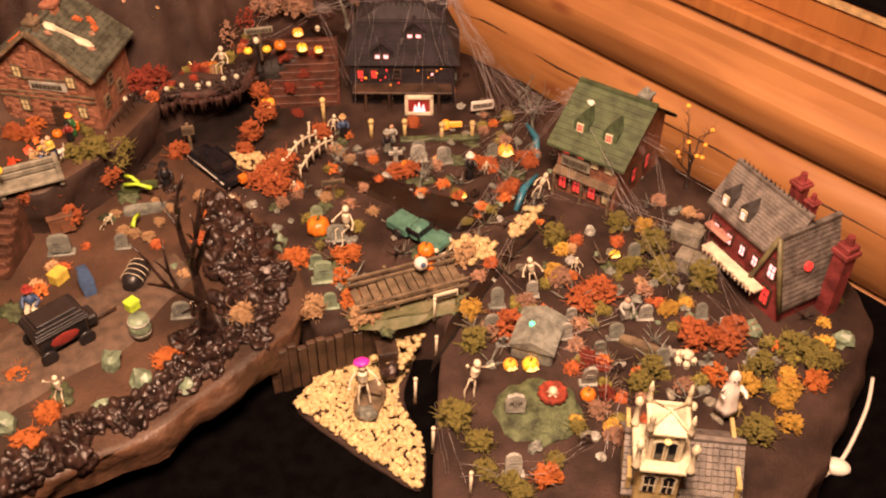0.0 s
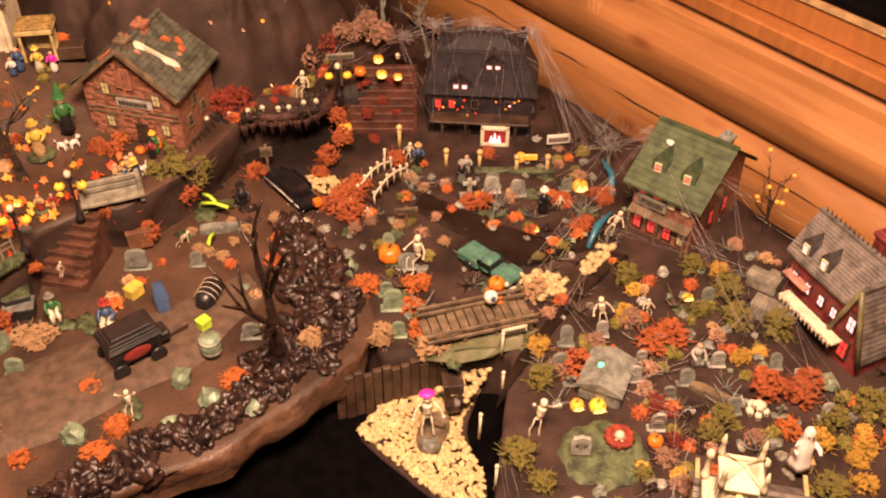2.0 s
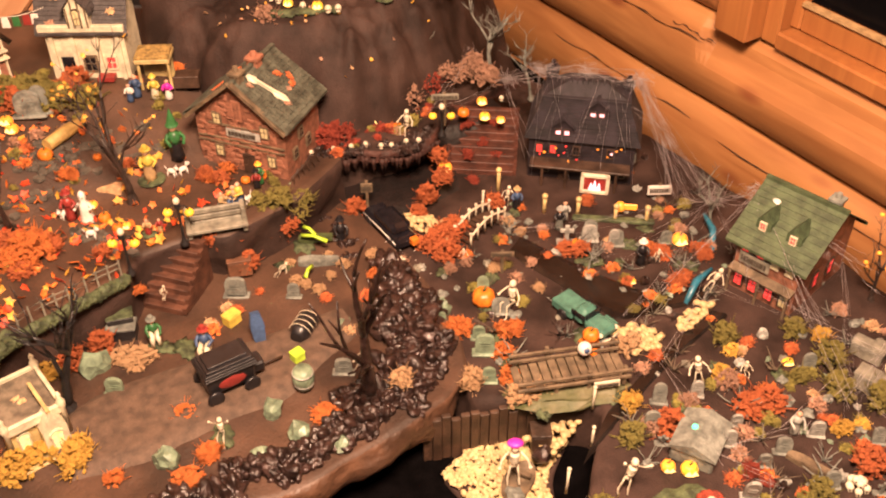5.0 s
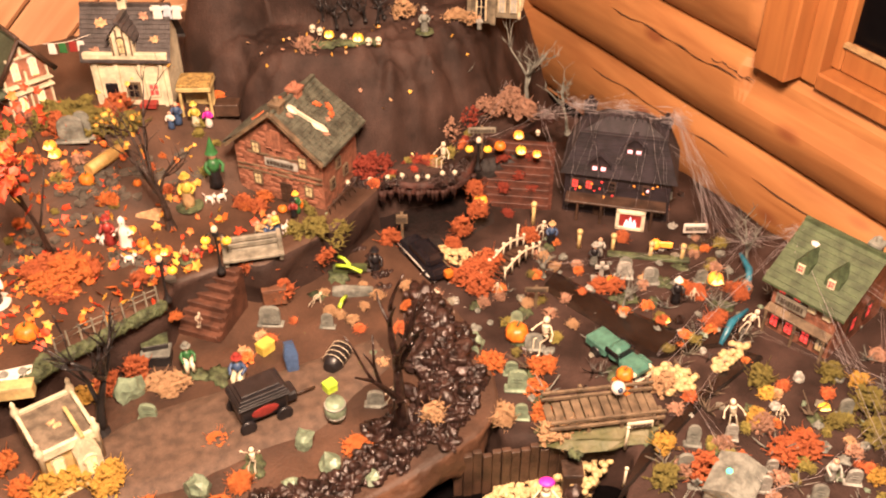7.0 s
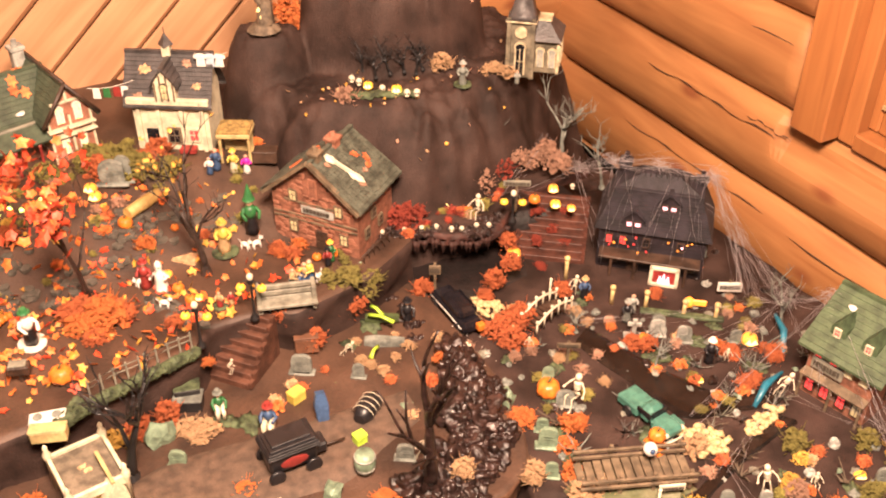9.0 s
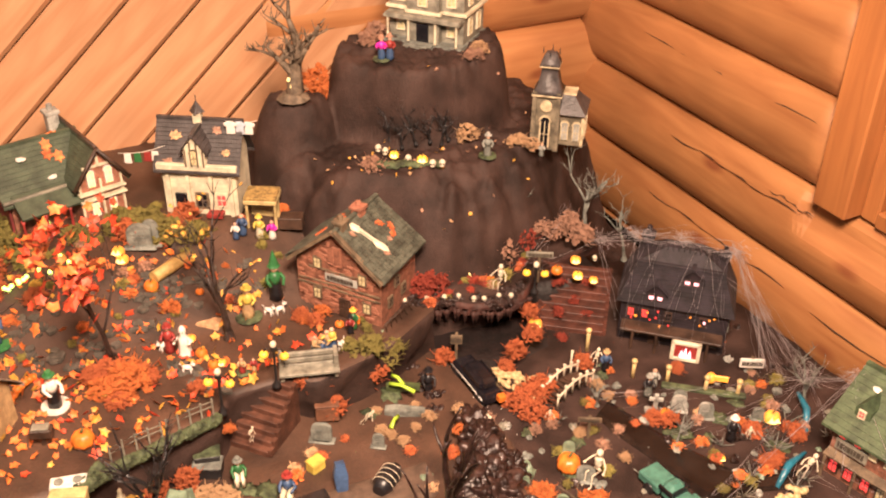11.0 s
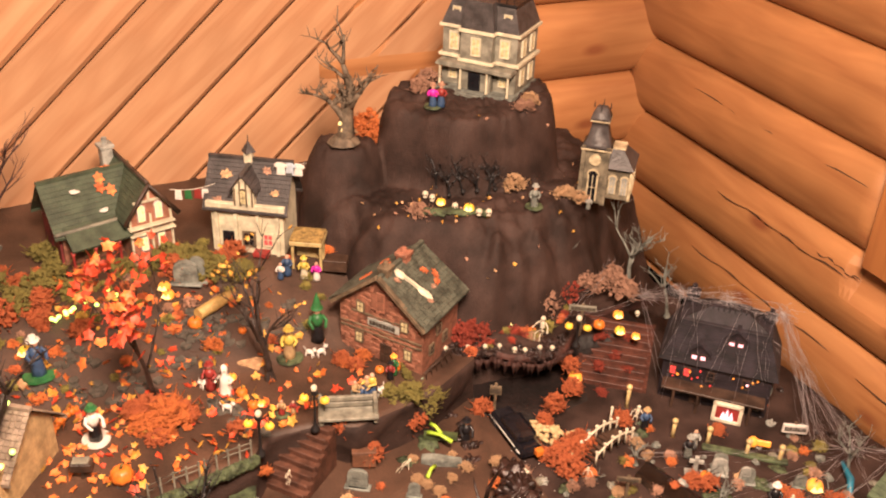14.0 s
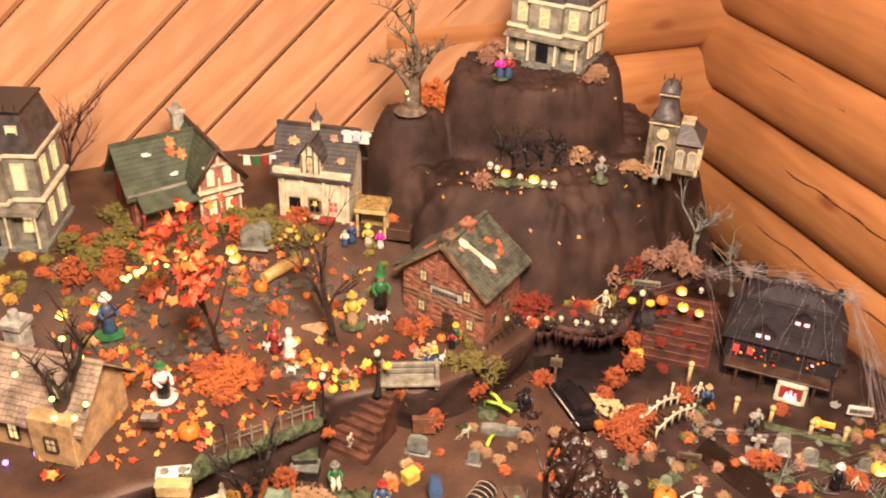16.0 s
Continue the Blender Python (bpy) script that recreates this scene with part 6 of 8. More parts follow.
# red maple on the terrace
tr, tips = bare_tree((0.121, 1.413, 0.100), 0.215, 31, DARKBARK, "red maple tree with bright orange-red leaves on the terrace", 0.62, 3, 0.022, name="maple_tree")
bm = bmesh.new()
r = rnd(8)
for p in tips:
    if r.random() < 0.75:
        leaf_cards(bm, p, 0.013, 5, r, 0.0092, 3)
part("leaves", bm, [LEAFRED, LEAFRED, LEAFORANGE], tr)
tr, tips = bare_tree((0.315, 1.396, 0.100), 0.20, 44, DARKBARK, "dark bare tree with a few yellow leaves on the terrace", 0.6, 3, 0.03)
bm = bmesh.new()
for p in tips:
    if r.random() < 0.4:
        leaf_cards(bm, p, 0.008, 2, r, 0.0045, 1)
part("leaves", bm, [LEAFGOLD], tr)
bare_tree((0.088, 1.079, 0.012), 0.15, 52, IRON, "black bare tree standing by the pavilion", 0.4, 3, 0.05)
bare_tree((0.468, 0.840, 0.020), 0.2, 61, ROCK, "glossy black gnarled tree on the rocky ridge", 0.3, 2, 0.055)
tr, tips = bare_tree((0.565, 1.708, 0.390), 0.13, 15, BARK, "twisted grey-brown tree with a hollow face on the hill", 1.0, 4, 0.13, name="gnarled_tree")
bm = bmesh.new()
for x, z in ((-0.006, 0.045), (0.006, 0.045), (0.0, 0.03)):
    ball(bm, 0.004, at(x * 0.9 - 0.006, -0.0125, z), 0, 1, (1, 0.5, 1.3))
part("hollow", bm, WINLIT, tr, "lit eye holes in the bark")
bare_tree((-0.095, 1.921, 0.200), 0.17, 77, mat("plum_bark", (0.07, 0.035, 0.035), 0.5, 0.4, 60, 0.6), "dark plum-brown bare tree beside the mansion", 0.5, 3, 0.03)
tr, tips = bare_tree((1.289, 0.599, 0.000), 0.1, 83, DARKBARK, "dark bare tree with tiny glowing pumpkins behind the store", 0.8, 3, 0.035)
for k, p in enumerate(tips[:: max(1, len(tips) // 7)]):
    bm = bmesh.new()
    ball(bm, 0.004, at(*p), 0, 2, (1, 1, 0.85))
    part("lantern", bm, LIT, tr)
bare_tree((1.209, 0.894, 0.000), 0.09, 91, GREY, "grey cobwebbed bare tree by the wall", 0.9, 3, 0.04)
bare_tree((1.060, 1.388, 0.130), 0.12, 97, GREY, "grey twiggy tree wrapped in cobweb above the gate", 1.0, 3, 0.04)
bare_tree((1.12, 1.33, 0.08), 0.09, 131, GREY, "grey twiggy tree wrapped in cobweb beside the haunted house", 1.1, 3, 0.04)
bare_tree((0.86, 1.45, 0.1), 0.08, 133, GREY, "grey bare tree behind the ledge", 1.0, 3, 0.04)
bare_tree((0.925, 1.462, 0.120), 0.075, 98, GREY, "grey bare tree behind the ledge", 0.9, 3, 0.04)
bare_tree((-0.158, 1.266, 0.100), 0.2, 103, DARKBARK, "dark snowy bare tree grown over the cottage", 0.7, 3, 0.05)
for k, p in enumerate(((0.763, 1.676, 0.310), (0.784, 1.639, 0.310), (0.819, 1.631, 0.310), (0.747, 1.697, 0.310))):
    bare_tree(p, 0.055, 120 + k, IRON, "black thorny bush behind the pumpkin patch", 1.1, 3, 0.04, name="thorn_bush")

# tangle of black thorns and a small graveyard below the hilltop
for k, p in enumerate(((0.72, 1.60, 0.315), (0.80, 1.575, 0.315), (0.83, 1.56, 0.31), (0.75, 1.59, 0.318), (0.733, 1.569, 0.310), (0.760, 1.562, 0.315), (0.788, 1.557, 0.315), (0.810, 1.549, 0.310), (0.787, 1.594, 0.320), (0.763, 1.608, 0.320), (0.739, 1.638, 0.320))):
    bare_tree(p, 0.05, 160 + k, IRON, "black thorn tangle below the hilltop", 1.2, 3, 0.05, name="thorn_bush")
bm = bmesh.new()
ball(bm, 0.03, at(0, 0, 0.002), 0, 2, (1.3, 0.45, 0.15), 0.3, 3.0)
thing("lawn", "green painted lawn under a pumpkin and candles", "lawn", (0.690, 1.723, 0.315), -40, "", bm, GREENBASE)
for p in ((0.685, 1.727, 0.322), (0.689, 1.717, 0.322), (0.700, 1.724, 0.322)):
    bm = bmesh.new()
    cyl(bm, 0.002, 0.0018, 0.014, n=8)
    thing("candle", "small white candle on the green base", "candle", p, 0, "candles on the hill", bm, BONE)

# tiny white flecks scattered along the black ridge
fr = rnd(31)
bm = bmesh.new()
ridge_a, ridge_b = Vector((0.57, 0.90, 0.03)), Vector((0.655, 1.09, 0.03))
for k in range(95):
    p = ridge_a.lerp(ridge_b, fr.random())
    ball(bm, fr.uniform(0.0005, 0.0012), at(p.x + fr.gauss(0, 0.022), p.y + fr.gauss(0, 0.015), p.z + fr.uniform(0.004, 0.03)), 0, 0, (1, 1, 0.6))
tagged(new("white_fleck", mesh_of("white_fleck", bm, WHITE)), "tiny white flecks scattered on black rock", "snow flecks", kind="stuff")

# fallen leaves on the terrace
r = rnd(21)
bm = bmesh.new()
for k in range(900):
    x, y = r.uniform(-0.2, 0.5), r.uniform(1.2, 1.62)
    if y < curve(PLATEAU_FRONT, x) + 0.01 or (x - 0.12) ** 2 + (y - 1.35) ** 2 > r.uniform(0, 0.14):
        continue
    leaf_cards(bm, (x, y, plateau_z(x, y) + 0.006), 0.0005, 1, r, 0.0082, 4)
tagged(new("fallen_leaves", mesh_of("fallen_leaves", bm, [LEAFORANGE, LEAFRED, LEAFGOLD, LEAFORANGE])), "scattered orange and gold fallen leaves on the terrace", "leaves", kind="stuff")
bm = bmesh.new()
for k in range(60):
    x, y = r.uniform(0.5, 1.05), r.uniform(1.4, 1.62)
    leaf_cards(bm, (x, y, hill_z(x, y) - 0.013), 0.0004, 1, r, 0.004, 3)
tagged(new("fallen_leaves", mesh_of("fallen_leaves", bm, [LEAFGOLD, SANDMOSS, PINK])), "few pale leaves on the dark hill", "leaves", kind="stuff")

# flagstone paths on the terrace
path_stones = thing("stone_path", "grey cracked flagstone path on the terrace", "path", kind="structure")
FLAG = mat("dark_flagstone", (0.095, 0.085, 0.07), 0.7, 0.4, 50, 0.4)
FLAGS = []
for k in range(4):
    bm = bmesh.new()
    r2 = rnd(k + 3)
    prism(bm, [(0.011 * (1 + r2.uniform(-0.25, 0.25)) * math.cos(6.283 * j / 6), 0.009 * (1 + r2.uniform(-0.25, 0.25)) * math.sin(6.283 * j / 6)) for j in range(6)], 0.0, 0.006)
    FLAGS.append(mesh_of("flagstone", bm, FLAG))
for a, b, n, wd in (((0.005, 1.443, 0.112), (0.218, 1.466, 0.123), 26, 0.022), ((0.203, 1.504, 0.142), (0.390, 1.512, 0.146), 30, 0.03), ((0.208, 1.376, 0.100), (0.266, 1.255, 0.100), 18, 0.02), ((-0.063, 1.487, 0.133), (0.032, 1.513, 0.146), 18, 0.025), ((0.164, 1.532, 0.156), (0.321, 1.522, 0.151), 24, 0.03)):
    for k in range(n):
        p = Vector(a).lerp(Vector(b), r.random()) + Vector((r.uniform(-wd, wd), r.uniform(-wd, wd), 0))
        ob = new("flagstone", FLAGS[k % 4])
        ob.matrix_world = pose(p.x, p.y, plateau_z(p.x, p.y) - 0.001, 0, 0, r.uniform(0, 360))
        ob.parent = path_stones


# ---- pumpkins, lamps, gravestones, figures ----
def pumpkin_parts(root, radius, lit, m=None):
    bm = bmesh.new()
    prof = [(0.2, 0.02), (0.7, 0.08), (0.98, 0.4), (1.0, 0.7), (0.85, 1.15), (0.5, 1.4), (0.15, 1.36)]
    lathe(bm, [(a * radius, z * radius) for a, z in prof], 24, None, 0, 8, 0.14)
    b = part("body", bm, lit or PUMPKIN, root)
    bm = bmesh.new()
    tube(bm, [(0, 0, 1.34 * radius), (0.05 * radius, 0, 1.6 * radius), (0.18 * radius, 0, 1.78 * radius)], [0.16 * radius, 0.1 * radius, 0.09 * radius], 5)
    part("stem", bm, STEM, root)
    if lit:
        for x, z in ((-0.35, 0.9), (0.35, 0.9), (0, 0.45)):
            bm = bmesh.new()
            if z > 0.5:
                cyl(bm, 0.17 * radius, 0.01, 0.12 * radius, at(x * radius, -0.84 * radius, z * radius) @ pose(0, 0, 0, 90, 0, 0), n=3)
            else:
                box(bm, 0.8 * radius, 0.1 * radius, 0.16 * radius, at(0, -0.9 * radius, z * radius), bev=0.03 * radius)
            part("mouth" if z < 0.5 else "eye", bm, BULB, b)


PUMPKINS = {}


def pumpkin(place, radius, kind0="plain", turn=-30.0):
    m = {"plain": None, "lit": LIT, "yellow": LITYELLOW}[kind0]
    if kind0 not in PUMPKINS:
        t0 = thing("pumpkin", {"plain": "ribbed orange pumpkin on the ground", "lit": "carved glowing orange pumpkin lantern", "yellow": "carved glowing yellow pumpkin lantern"}[kind0], "pumpkin", place, turn, "pumpkins of the village", scale=radius / 0.02)
        pumpkin_parts(t0, 0.02, m)
        PUMPKINS[kind0] = t0
        return t0
    o = copy_thing(PUMPKINS[kind0], pose(*place, 0, 0, turn))
    o.scale = (radius / 0.02,) * 3
    return o


for p, s in (((0.216, 1.527, 0.153), 0.014), ((0.705, 1.694, 0.318), 0.011), ((0.038, 1.234, 0.100), 0.019), ((0.819, 1.352, 0.100), 0.009), ((0.741, 0.944, 0.000), 0.021), ((0.802, 0.407, 0.000), 0.012), ((0.805, 0.750, 0.012), 0.02), ((0.699, 1.679, 0.320), 0.009), ((0.503, 1.345, 0.100), 0.009), ((0.564, 1.370, 0.100), 0.01), ((0.747, 1.577, 0.179), 0.01), ((0.941, 1.309, 0.110), 0.012), ((0.527, 1.623, 0.200), 0.01), ((0.512, 1.645, 0.200), 0.009), ((0.306, 1.654, 0.200), 0.011), ((0.437, 1.123, 0.000), 0.008), ((0.002, 1.669, 0.200), 0.012)):
    pumpkin(p, s)
for p, s in (((0.786, 1.388, 0.100), 0.013), ((0.873, 1.268, 0.030), 0.014), ((0.995, 1.325, 0.110), 0.011), ((0.997, 1.264, 0.100), 0.009), ((1.125, 0.885, 0.000), 0.015), ((0.762, 0.520, 0.000), 0.011), ((0.183, 1.589, 0.184), 0.012), ((0.180, 1.605, 0.193), 0.012), ((0.536, 1.353, 0.100), 0.01), ((0.749, 0.961, 0.000), 0.012)):
    pumpkin(p, s, "lit")
for p, s in (((0.783, 0.500, 0.000), 0.013), ((0.977, 1.289, 0.100), 0.011), ((0.704, 1.543, 0.305), 0.01), ((0.744, 1.502, 0.305), 0.011), ((1.056, 0.573, 0.000), 0.007), ((0.984, 0.849, 0.000), 0.006), ((0.086, 1.563, 0.100), 0.012), ((-0.133, 1.635, 0.100), 0.013), ((1.060, 0.571, 0.000), 0.008)):
    pumpkin(p, s, "yellow")
for k in range(9):
    pumpkin((Vector((-0.057, 1.373, 0.100)).lerp(Vector((-0.003, 1.433, 0.100)), k / 8) + Vector((0, 0, 0.01 * math.sin(k * 0.4))))[:], 0.008)


def lamp_post(place, hgt):
    l = thing("street_lamp", "black iron lamp post with a skull and two glowing pumpkins", "street lamp", place, -32, "pumpkin lamp posts")
    bm = bmesh.new()
    lathe(bm, [(0.008, 0), (0.0075, 0.005), (0.004, 0.01), (0.0024, 0.018), (0.0022, hgt * 0.8), (0.004, hgt * 0.82), (0.001, hgt * 0.84)], 8)
    part("post", bm, IRON, l)
    bm = bmesh.new()
    tube(bm, [(-0.017, 0, hgt * 0.74), (-0.01, 0, hgt * 0.82), (0, 0, hgt * 0.76), (0.01, 0, hgt * 0.82), (0.017, 0, hgt * 0.74)], 0.0013, 5)
    part("arm", bm, IRON, l)
    bm = bmesh.new()
    ball(bm, 0.0062, at(0, 0, hgt * 0.84 + 0.006), 0, 2, (0.9, 1, 1.05))
    part("skull", bm, BONE, l)
    bm = bmesh.new()
    box(bm, 0.011, 0.006, 0.009, at(0, 0, hgt * 0.76), bev=0.001)
    part("bow", bm, BLACK, l)
    for s in (-1, 1):
        bm = bmesh.new()
        lathe(bm, [(0.002, 0), (0.0075, 0.003), (0.0085, 0.007), (0.005, 0.012), (0.001, 0.012)], 16, at(s * 0.017, 0, hgt * 0.74 - 0.013), 0, 8, 0.14)
        part("lantern", bm, LITYELLOW, l)


lamp_post((0.348, 1.237, 0.100), 0.098)
lamp_post((0.249, 1.211, 0.100), 0.095)
lamp_post((0.876, 1.284, 0.100), 0.07)


def gravestone(place, w, hgt, turn=-30, m=GREY, style="round", tilt=0.0):
    bm = bmesh.new()
    box(bm, w * 1.35, w * 0.6, hgt * 0.12, None, 0, w * 0.05)
    if style == "cross":
        box(bm, w * 0.3, w * 0.22, hgt, at(0, 0, 0), bev=w * 0.04)
        box(bm, w * 0.95, w * 0.22, w * 0.28, at(0, 0, hgt * 0.62), bev=w * 0.04)
    else:
        pts = [(-w / 2, 0), (w / 2, 0), (w / 2, hgt * 0.7)]
        pts += [(w / 2 * math.cos(a), hgt * 0.7 + hgt * 0.3 * math.sin(a)) for a in (0.5, 1.0, 1.57, 2.1, 2.64)]
        pts += [(-w / 2, hgt * 0.7)]
        prism(bm, pts, -w * 0.12, w * 0.12, at(0, 0, 0) @ pose(0, 0, 0, 90, 0, 0))
        box(bm, w * 0.6, 0.0015, hgt * 0.05, at(0, -w * 0.12, hgt * 0.6))
        box(bm, w * 0.6, 0.0015, hgt * 0.05, at(0, -w * 0.12, hgt * 0.46))
    o = thing("gravestone", f"{'pale green' if m is JADE else 'grey'} {'stone cross' if style == 'cross' else 'round-topped gravestone'} on the ground", "gravestone", place, turn, "gravestones", bm, m)
    o.rotation_euler.x = radians(tilt)
    return o


for p, w, hh, m in (((0.401, 1.170, 0.012), 0.028, 0.04, GREY), ((0.158, 1.067, 0.012), 0.026, 0.032, JADE), ((0.465, 0.919, 0.012), 0.026, 0.03, GREY), ((0.995, 0.980, 0.000), 0.026, 0.036, STONE), ((1.027, 0.942, 0.000), 0.022, 0.036, GREY), ((0.676, 0.846, 0.000), 0.03, 0.042, JADE), ((0.647, 0.792, 0.000), 0.02, 0.032, JADE), ((0.477, 1.117, 0.012), 0.02, 0.03, GREY), ((0.395, 1.173, 0.012), 0.028, 0.04, GREY), ((0.654, 0.943, 0.000), 0.02, 0.026, JADE), ((0.791, 0.587, 0.000), 0.022, 0.04, GREY), ((1.243, 0.713, 0.000), 0.02, 0.03, GREY), ((1.075, 0.547, 0.000), 0.02, 0.036, GREY)):
    gravestone(p, w, hh, -34, m)
gravestone((0.957, 0.997, 0.000), 0.026, 0.04, -34, STONE, "cross")
gravestone((0.632, 0.388, 0.000), 0.022, 0.04, -40, STONE, "round", -8)
gravestone((0.822, 0.424, 0.000), 0.02, 0.05, -40, STONE, "round", 14)
gravestone((0.657, 1.070, 0.030), 0.016, 0.022, -30, BONE, "cross")
gravestone((0.222, 1.610, 0.195), 0.045, 0.05, -25, GREY)
gravestone((0.242, 1.609, 0.195), 0.03, 0.055, -25, GREY)


def stone(place, r0, m, label, seed, tall=0.9):
    bm = bmesh.new()
    ball(bm, r0, at(0, 0, r0 * 0.5), 0, 2, (1, 0.8, tall), 0.5, seed, 1.4)
    thing("stone", label, "stone", place, seed * 40, "loose stones", bm, m)


for k, (p, r0) in enumerate((((0.340, 0.904, 0.012), 0.017), ((0.352, 0.842, 0.012), 0.018), ((0.176, 0.902, 0.012), 0.015), ((0.289, 0.839, 0.012), 0.013), ((0.514, 1.015, 0.000), 0.016), ((0.670, 0.962, 0.000), 0.018), ((0.177, 0.898, 0.012), 0.02), ((0.147, 1.131, 0.012), 0.024), ((0.578, 1.298, 0.070), 0.02), ((0.393, 0.792, 0.012), 0.014), ((1.078, 0.322, 0.000), 0.016), ((1.158, 0.218, 0.000), 0.016))):
    stone(p, r0, JADE, "pale translucent green stone on the ground", k + 1.5, 1.0)


def figurine(place, hgt, robe, top, label, turn=-30, hat=None, base=None, arms=0.5, seated=False):
    """A painted porcelain figure, plain and in one piece."""
    bm = bmesh.new()
    mats = [robe, top, FLESH, hat or top, base or EARTH]
    k = hgt
    if base:
        cyl(bm, k * 0.36, k * 0.34, k * 0.05, None, 4, 14)
    if seated:
        box(bm, k * 0.28, k * 0.3, k * 0.3, at(0, 0, 0.02 * k), 0, k * 0.05)
        for s in (-1, 1):
            tube(bm, [(s * k * 0.08, 0, k * 0.34), (s * k * 0.09, -k * 0.28, k * 0.33), (s * k * 0.09, -k * 0.3, 0.02 * k)], [k * 0.08, k * 0.075, k * 0.06], 6, 0)
        z = k * 0.3
    else:
        lathe(bm, [(k * 0.17, k * 0.03), (k * 0.15, k * 0.2), (k * 0.12, k * 0.42), (k * 0.1, k * 0.5)], 9, None, 0)
        z = k * 0.42
    lathe(bm, [(k * 0.11, 0), (k * 0.14, k * 0.14), (k * 0.13, k * 0.26), (k * 0.05, k * 0.33)], 9, at(0, 0, z), 1)
    for s in (-1, 1):
        tube(bm, [(s * k * 0.12, 0, z + k * 0.26), (s * k * 0.2, -k * 0.05, z + k * 0.12), (s * k * 0.14, -k * 0.22 * arms * 2, z + k * (0.05 + 0.15 * arms))], [k * 0.05, k * 0.045, k * 0.035], 6, 1)
    ball(bm, k * 0.085, at(0, -k * 0.01, z + k * 0.4), 2, 2)
    for v in bm.verts:
        v.co += noise.noise_vector(v.co * 260) * k * 0.022
    if hat:
        cyl(bm, k * 0.15, k * 0.13, k * 0.03, at(0, 0, z + k * 0.47), 3)
        cyl(bm, k * 0.1, k * 0.07, k * 0.1, at(0, 0, z + k * 0.49), 3)
    return thing("figurine", label, "figurine", place, turn, "painted figurines", bm, mats)


figurine((0.363, 1.435, 0.108), 0.07, TAN, YELLOWPAINT, "porcelain figurine in a yellow raincoat on a green base", -20, YELLOWPAINT, GREENBASE)
wi = figurine((0.423, 1.456, 0.118), 0.08, BLACK, GREENPAINT, "green cloaked porcelain witch figurine with a pointed hat", -10, GREENPAINT, None, 0.8)
bm = bmesh.new()
bm.from_mesh(wi.data)
cyl(bm, 0.011, 0.0008, 0.034, at(0, 0, 0.07), 3, 10)
bm.to_mesh(wi.data)
bm.free()
figurine((0.306, 1.077, 0.012), 0.062, CREAM, BLUEPAINT, "seated porcelain figurine in a blue coat and red cap", -30, REDPAINT, None, 0.6, True)
figurine((0.246, 1.138, 0.020), 0.056, BONE, GREENPAINT, "porcelain figurine in a green waistcoat by the steps", -10, GREY, None, 0.9, True)
figurine((0.461, 1.297, 0.100), 0.05, BLUEPAINT, TAN, "porcelain figurine bending over a saw bench", -40, None, None, 0.9, True)
figurine((-0.054, 1.500, 0.140), 0.08, BLUEPAINT, BLUEPAINT, "porcelain figurine in blue overalls on a green base", 10, WHITE, GREENPAINT, 0.9)
figurine((0.213, 1.407, 0.100), 0.06, REDPAINT, REDPAINT, "porcelain figurine in a dark red coat and wide hat", -30, REDPAINT, None)
figurine((0.408, 1.590, 0.185), 0.05, BLUEPAINT, BLUEPAINT, "porcelain figurine in blue at the market stall", -30, None, None)
figurine((0.437, 1.577, 0.179), 0.05, CREAM, YELLOWPAINT, "porcelain figurine in cream at the market stall", -30, YELLOWPAINT, None)
figurine((0.459, 1.569, 0.174), 0.045, WHITE, MAGENTA, "porcelain figurine in pink at the market stall", -30, None, None)
figurine((0.737, 1.670, 0.455), 0.05, BLUEPAINT, MAGENTA, "porcelain couple figurine in blue and pink before the mansion", -30, PINK, GREENBASE)
figurine((0.752, 1.664, 0.455), 0.052, BLUEPAINT, REDPAINT, "porcelain figurine in blue before the mansion", -30, PINK, None)
figurine((0.871, 1.475, 0.305), 0.05, GREY, GREY, "grey stone gargoyle figurine on a mossy base", -30, STONE, GREENBASE, 1.0)
figurine((0.961, 0.471, 0.000), 0.05, STONE, STONE, "grey stone ghost figurine among the graves", -40, None, None, 0.9)
figurine((1.030, 0.881, 0.000), 0.055, BLACK, BLACK, "black cloaked figurine with a white hood", -30, WHITE, None, 0.6)
figurine((0.972, 1.038, 0.000), 0.05, GREY, BLACK, "dark porcelain figurine by the haunted house", -30, STONE, None)
figurine((0.943, 1.130, 0.000), 0.05, BLACK, BLUEPAINT, "dark blue porcelain figurine by the fence", -30, TAN, None)
figurine((0.997, 1.054, 0.000), 0.045, STONE, STONE, "pale stone figurine by the fence", -30, None, None)
figurine((0.618, 1.216, 0.000), 0.06, BLACK, BLACK, "black reaper figurine with bone arms", -20, BLACK, None, 1.0)
figurine((0.960, 1.422, 0.310), 0.03, GREY, STONE, "small grey figurine by the chapel", -30, None, None)
figurine((0.524, 1.330, 0.100), 0.045, GREENPAINT, GREENPAINT, "green porcelain figurine beside the brick house", -30, LIT, None)
figurine((0.308, 1.296, 0.100), 0.035, REDPAINT, TAN, "small figurine of a child on the terrace", -30, None, GREENBASE)
figurine((0.327, 1.292, 0.100), 0.03, TAN, REDPAINT, "small figurine of a child on the terrace", -30, None, None)


